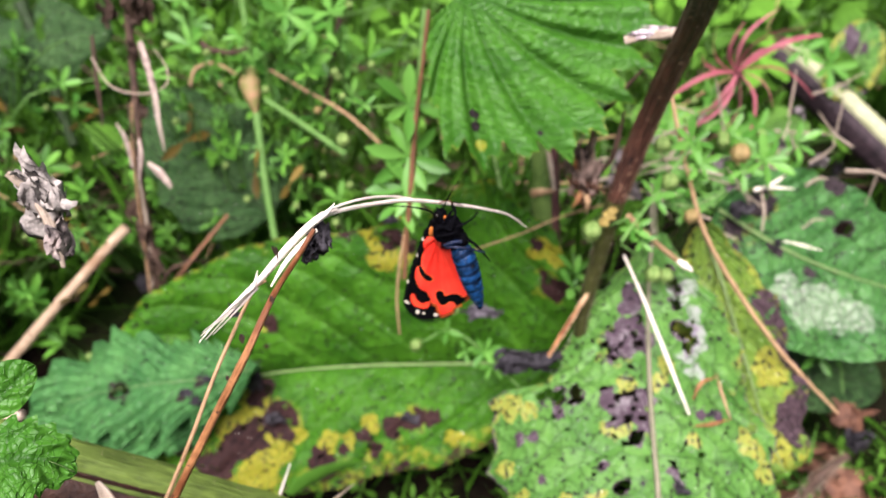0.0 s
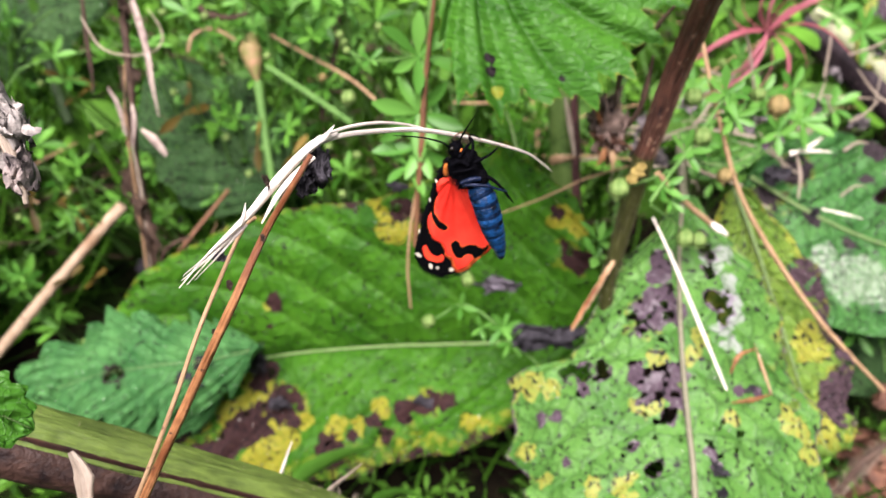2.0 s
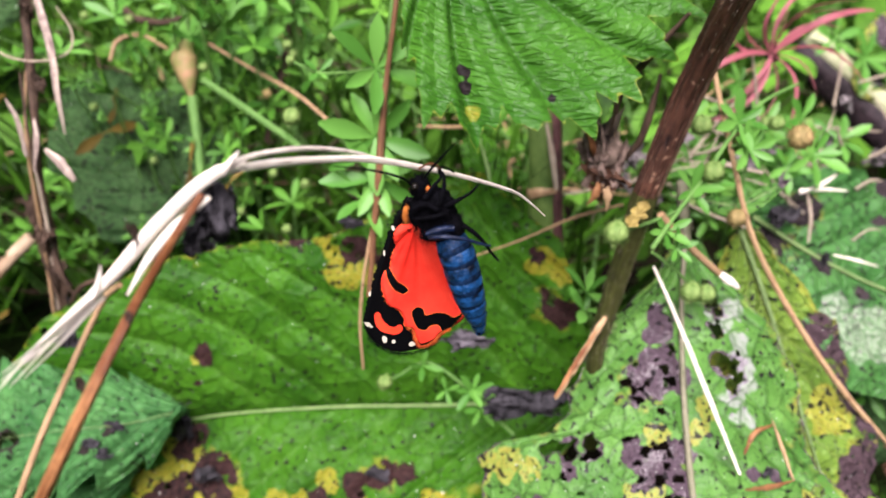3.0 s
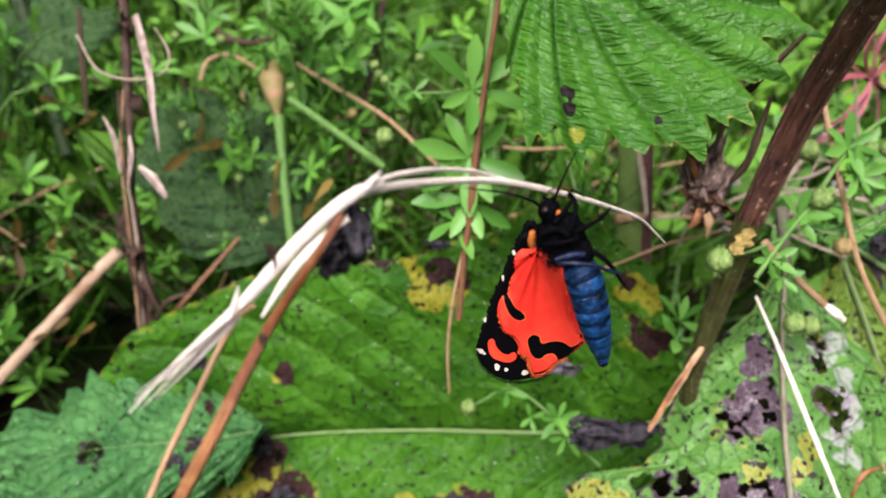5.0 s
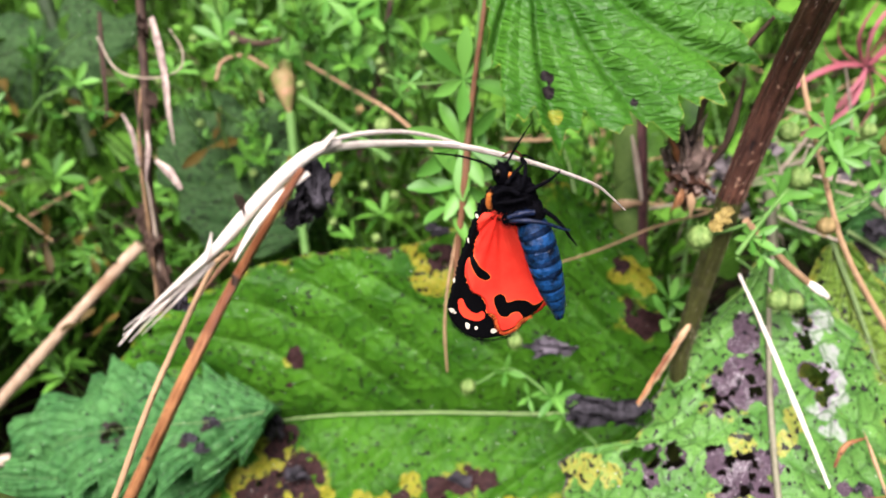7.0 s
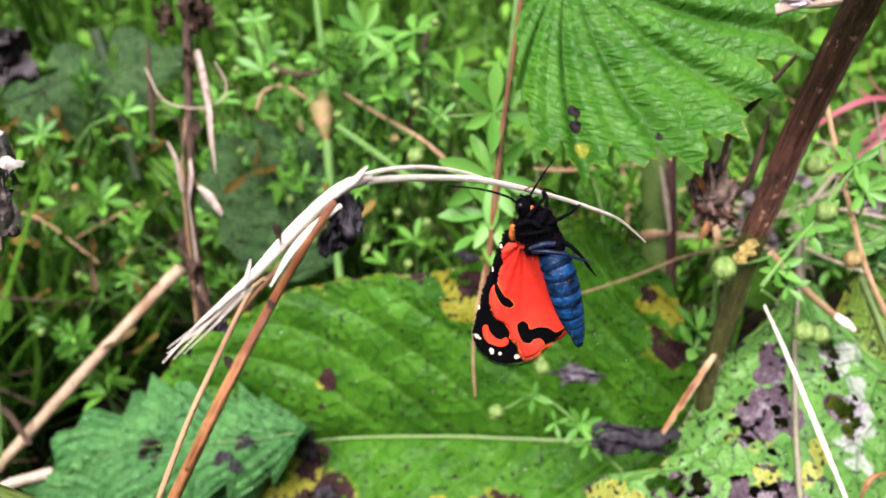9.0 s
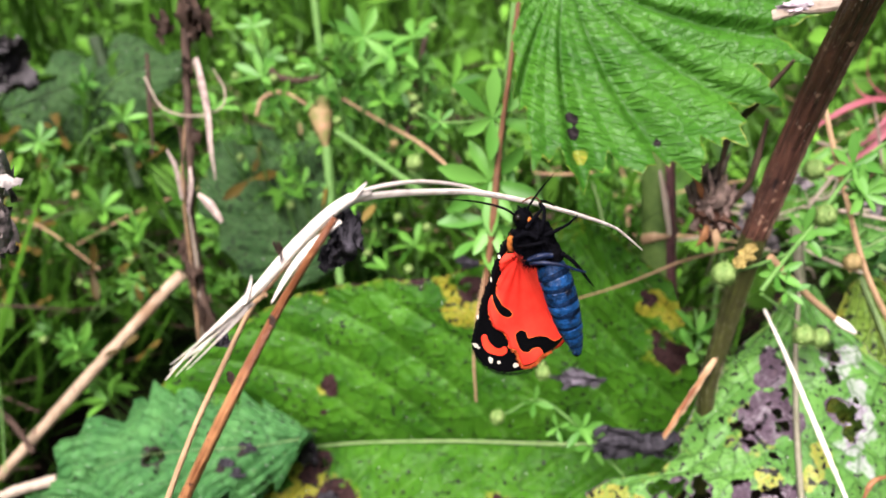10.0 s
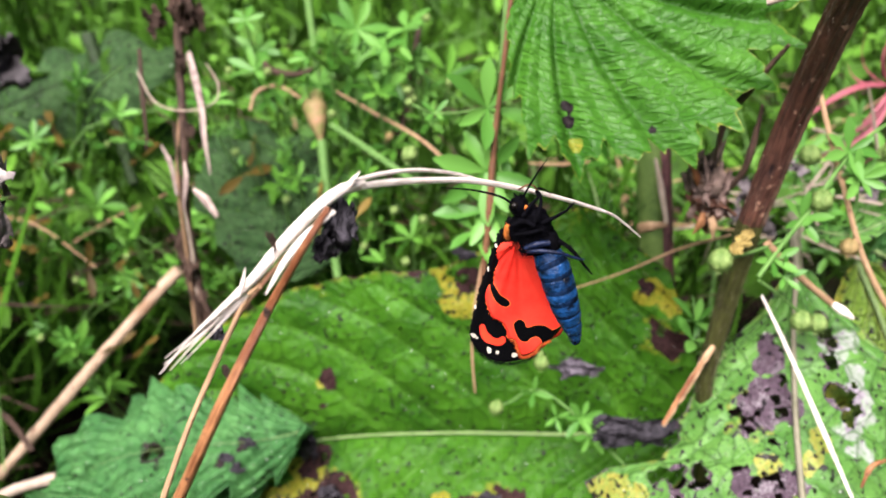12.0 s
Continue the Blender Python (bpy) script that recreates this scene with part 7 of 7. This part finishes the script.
moth = thing("moth", MOTH_AT, "scarlet and black moth with blue-black body under a dry stalk", "moth")
part("forewing", wing(FORE, "fore", 3.1), WING, moth, "black forewing underside with white spots")
part("hindwing", wing(HIND, "hind", 2.5), WING, moth, "scarlet hindwing with black blotches")
def fringe(outline, low, y0, length, seed):
    """Fine hairs along the lower rim of a wing."""
    c = spline(np.vstack([closed(outline), closed(outline)[:1]]), 900)
    t = unit(np.gradient(c, axis=0))
    mid = c.mean(0)
    r = random.Random(seed)
    m = Mesh()
    for p, d in zip(c, t):
        if p[1] > low:
            continue
        o = np.array([d[1], -d[0]])
        o = o if o @ (p - mid) > 0 else -o
        o = unit(o + np.array([r.uniform(-0.35, 0.35), r.uniform(-0.45, 0.15)]))
        q, w = p + o * length * r.uniform(0.0, 0.75), d * 0.05
        a, b, e = p - o * 0.5 - w, p - o * 0.5 + w, q
        m.add(np.array([(a[0], y0, a[1]), (b[0], y0, b[1]), (e[0], y0 + r.uniform(-0.1, 0.1), e[1])]) * 0.001 + np.array(MOTH_AT), [[0, 1, 2]])
    return m


zs = [z for _, z in FORE]
part("wing_fringe", fringe(FORE, min(zs) + 0.22 * (max(zs) - min(zs)), 3.0, 0.55, 5), FUR, moth, "black hair fringe of the wing", smooth=False)
zs = [z for _, z in HIND]
part("wing_fringe", fringe(HIND, min(zs) + 0.16 * (max(zs) - min(zs)), 2.4, 0.4, 6), plain("orange_fringe", (0.30, 0.03, 0.006), (0.55, 0.12, 0.02), 0.8, 1500.0), moth, "orange hair fringe of the wing", smooth=False)
back_fore = [(x + 0.9, z + 0.5) for x, z in FORE]
back_hind = [(x + 1.35, z - 0.75) for x, z in HIND]
part("forewing", wing(back_fore, "fore", 5.6), WING, moth, "black forewing of the far side")
part("hindwing", wing(back_hind, "hind", 4.6), WING, moth, "scarlet hindwing of the far side")


def fur_into(m, centre, radii, count, length, seed, down=(0, 0, -0.5)):
    """Fine hairs over a rounded body."""
    r = random.Random(seed)
    for _ in range(count):
        d = unit([r.gauss(0, 1) for _ in range(3)])
        p = np.asarray(centre) + d * np.asarray(radii) * 0.92
        q = p + (d * 0.6 + np.asarray(down) + np.array([r.uniform(-0.3, 0.3) for _ in range(3)])) * length * r.uniform(0.6, 1.2)
        s = unit(np.cross(d, (0.3, 0.5, 0.8))) * length * 0.05
        m.add([p - s, p + s, q], [[0, 1, 2]])


th = moth_pt((1.45, -2.50, -4.91))
m = Mesh()
ball(m, th, (0.0028, 0.0025, 0.0032), 40, 30, 0.22, 7.0)
ball(m, moth_pt((3.15, -3.00, -6.71)), (0.0022, 0.0021, 0.0022), 20, 14, 0.12, 5.0)
fur_into(m, th, (0.0029, 0.0025, 0.0033), 2600, 0.0012, 3)
fur_into(m, moth_pt((3.15, -3.00, -6.71)), (0.0022, 0.0021, 0.0022), 350, 0.0011, 4)
part("thorax", m, FUR, moth, "furry black thorax")
m = Mesh()
ball(m, moth_pt((-0.15, -2.50, -1.43)), (0.0013, 0.0013, 0.0014), 18, 14, 0.12, 5.0)
fur_into(m, moth_pt((-0.15, -2.50, -1.43)), (0.0014, 0.0013, 0.0014), 500, 0.0009, 5, (0, -0.2, 0.3))
head = part("head", m, FUR, moth, "black head")
part("eye", ball(Mesh(), moth_pt((-0.73, -3.40, -0.90)), 0.00050, 14, 10), EYE_MAT, head)
part("eye", ball(Mesh(), moth_pt((0.60, -2.40, -1.64)), 0.0006, 14, 10), EYE_MAT, head)
part("palp", ball(Mesh(), moth_pt((0.84, -3.60, -1.29)), (0.0003, 0.0003, 0.0006), 10, 8, 0.25), ORANGE, head, "orange palp")
m = Mesh()
fur_into(m, moth_pt((-1.69, -2.20, -5.29)), (0.0005, 0.0005, 0.0014), 150, 0.0006, 7)
ball(m, moth_pt((-1.81, -1.20, -6.00)), (0.0005, 0.0004, 0.0012), 14, 10, 0.3, 5.0)
part("shoulder", m, ORANGE, moth, "orange hair tuft at the wing base")
m = Mesh()
fur_into(m, moth_pt((0.26, -3.60, -6.07)), (0.0014, 0.0008, 0.0007), 120, 0.0007, 8)
part("red_tuft", m, plain("red_fur", (0.45, 0.02, 0.01), (0.8, 0.08, 0.02), 0.7, 1500.0), moth, "red hair tuft under the thorax")

# abdomen in overlapping rings
axis = spline([moth_pt((3.40, -3.40, -7.71)), moth_pt((4.59, -4.20, -10.25)), moth_pt((5.58, -4.80, -13.49)), moth_pt((6.60, -5.00, -17.06)), moth_pt((7.39, -5.00, -19.71)), moth_pt((7.77, -4.80, -21.59))], 60)
prof = np.interp(np.linspace(0, 1, 60), [0, 0.15, 0.4, 0.65, 0.85, 0.95, 1.0], [1.75, 2.15, 2.1, 1.75, 1.15, 0.75, 0.15]) * 0.001
abdomen = None
for k in range(8):
    a, b = int(k * 7.4), min(59, int((k + 1) * 7.4) + 1)
    ring = np.linspace(0, 1, b - a + 1)
    rr = prof[a:b + 1] * (0.95 + 0.11 * np.sin(np.pi * np.clip(ring, 0, 1)) ** 0.6)
    m = tube(Mesh(), axis[a:b + 1], list(rr), 26, 14, rough=0.035, seed=k)
    fur_into(m, axis[(a + b) // 2], (rr.max(), rr.max(), 0.0009), 130, 0.0005, 30 + k)
    ob = part("abdomen_ring", m, BLUE, moth, "blue-black abdomen ring")
    if b < 58:
        part("band", tube(Mesh(), [axis[max(a, b - 3)], axis[b - 1], axis[b]], [rr[-3] * 0.99, rr[-1] * 1.10, rr[-1] * 1.08], 26, 7, rough=0.05, seed=k + 9.0), BLUE_BAND, ob, "dark band")
part("abdomen_tip", ball(Mesh(), moth_pt((7.68, -4.90, -21.23)), (0.0007, 0.0007, 0.0008), 14, 10, 0.2), FUR, moth)


def leg(points, radii, mat=None, label=""):
    pts = [moth_pt(p) for p in points]
    m = tube(Mesh(), pts, [r * 0.00078 for r in radii], 9, 12 * len(pts), rough=0.1)
    r = random.Random(len(points) + int(points[0][0] * 10))
    hairs_into(m, pts, [x * 0.001 for x in radii], 40, 0.00035, r, 0.00002)
    return part("leg", m, mat or LEG, moth, label)


leg([(2.06, -4.80, -2.58), (2.62, -4.00, -1.07), (2.67, -2.00, -0.22), (2.14, -0.50, 0.06), (3.05, 0.20, -0.26), (4.05, 0.60, -1.12)], [0.42, 0.36, 0.3, 0.24, 0.18, 0.12], FUR)
leg([(0.34, -4.40, -1.97), (1.43, -3.50, -0.75), (2.30, -1.80, -0.49), (1.99, -0.60, -0.23)], [0.4, 0.32, 0.24, 0.16], FUR)
leg([(2.80, -4.00, -3.25), (4.05, -3.80, -2.66), (5.77, -2.50, -2.29), (6.70, -1.00, -2.19), (7.18, 0.00, -2.17)], [0.42, 0.36, 0.26, 0.2, 0.12], FUR)
leg([(-0.43, -3.40, -1.40), (-0.38, -2.40, -0.47), (-0.80, -1.20, -0.21)], [0.36, 0.3, 0.16], FUR)
leg([(3.88, -5.40, -5.37), (2.25, -5.80, -5.34), (0.61, -5.80, -5.97)], [0.5, 0.55, 0.34], None, "folded blue thigh")
leg([(0.91, -5.60, -6.51), (3.00, -6.20, -6.13), (5.23, -6.00, -6.55), (7.13, -5.40, -7.55), (8.43, -5.00, -8.11)], [0.38, 0.42, 0.34, 0.26, 0.16])
leg([(5.08, -4.40, -5.56), (6.36, -4.80, -6.35), (7.52, -4.80, -7.63), (8.72, -4.60, -9.48), (9.61, -4.40, -10.74)], [0.42, 0.36, 0.3, 0.22, 0.1], FUR)
leg([(2.90, -5.00, -3.60), (1.30, -5.60, -3.75), (-0.70, -5.20, -4.30)], [0.30, 0.36, 0.24], FUR, "folded black thigh")
leg([(1.84, -5.20, -2.96), (0.58, -5.10, -2.36), (-1.13, -4.80, -3.21)], [0.5, 0.45, 0.3], FUR, "folded black thigh")


def antenna(points):
    pts = [moth_pt(p) for p in points]
    at = Vector(pts[0]) - Vector(MOTH_AT)
    m = tube(Mesh(), np.array(pts) - pts[0], [0.00017, 0.00016, 0.00012, 0.00005], 7, 40)
    ob = part("antenna", m.data("antenna", FUR), None, moth, "black thread-like antenna")
    ob.location = at
    return ob


feelers = [antenna([(-1.17, -3.40, -0.49), (-2.63, -4.00, 0.78), (-5.86, -5.00, 2.14), (-10.15, -6.00, 2.98)]), antenna([(0.22, -2.40, -0.46), (1.01, -1.60, 1.40), (1.95, -1.00, 3.43), (2.88, -0.50, 5.23)])]

feeler_roots = [f.location.copy() for f in feelers]


# ---- what moves: the stalk sways a little and the moth with it ----
def motions():
    sway = (
        (0.0, .08, -.17, -.03),
        (0.5, .16, -.13, -.09),
        (1.0, .35, -.21, -.01),
        (1.5, .10, -.07, .08),
        (2.0, .39, -.05, .06),
        (2.5, .50, -.12, .03),
        (3.0, .28, -.10, -.04),
        (5.0, .33, -.09, -.11),
        (5.5, .41, -.10, -.02),
        (6.0, .52, -.06, -.03),
        (6.5, .31, .03, .12),
        (7.0, .34, .01, .02),
        (7.5, .31, -.03, -.02),
        (9.5, .29, .05, .10),
        (10.0, .32, .15, .40),
        (10.5, .31, .17, .42),
        (11.0, .23, .15, .38),
        (11.5, .30, .07, .12),
        (12.0, .46, .12, .26),
    )
    walk(stalk, [(t, Matrix.Translation(Vector(STALK_AT)) @ pose(0, 0, 0, rx, ry, rz)) for t, rx, ry, rz in sway])
    hang = Matrix.Translation(Vector(MOTH_AT) - Vector(STALK_AT) + Vector((0.00012, 0.0, 0.0002)))
    walk(moth, [(t, Matrix.Translation(Vector(STALK_AT)) @ pose(0, 0, 0, rx, ry, rz) @ hang) for t, rx, ry, rz in sway])
    beats = (((0.0, 0), (2.0, 4), (3.0, 10), (5.0, 6), (6.5, -4), (7.5, 3), (9.5, 2), (10.5, 3), (12.0, 2)),
             ((0.0, 5), (2.0, 12), (3.0, 22), (3.2, -4), (5.0, -4), (5.5, -2), (6.5, 2), (7.0, 9), (7.5, 14), (9.5, 10), (10.0, 16), (10.5, 6), (11.0, 13), (11.5, 8), (12.0, 12)))
    for ob, at, keys in zip(feelers, feeler_roots, beats):
        walk(ob, [(t, Matrix.Translation(at) @ pose(0, 0, 0, a, a * 0.6, 0)) for t, a in keys])


motions()
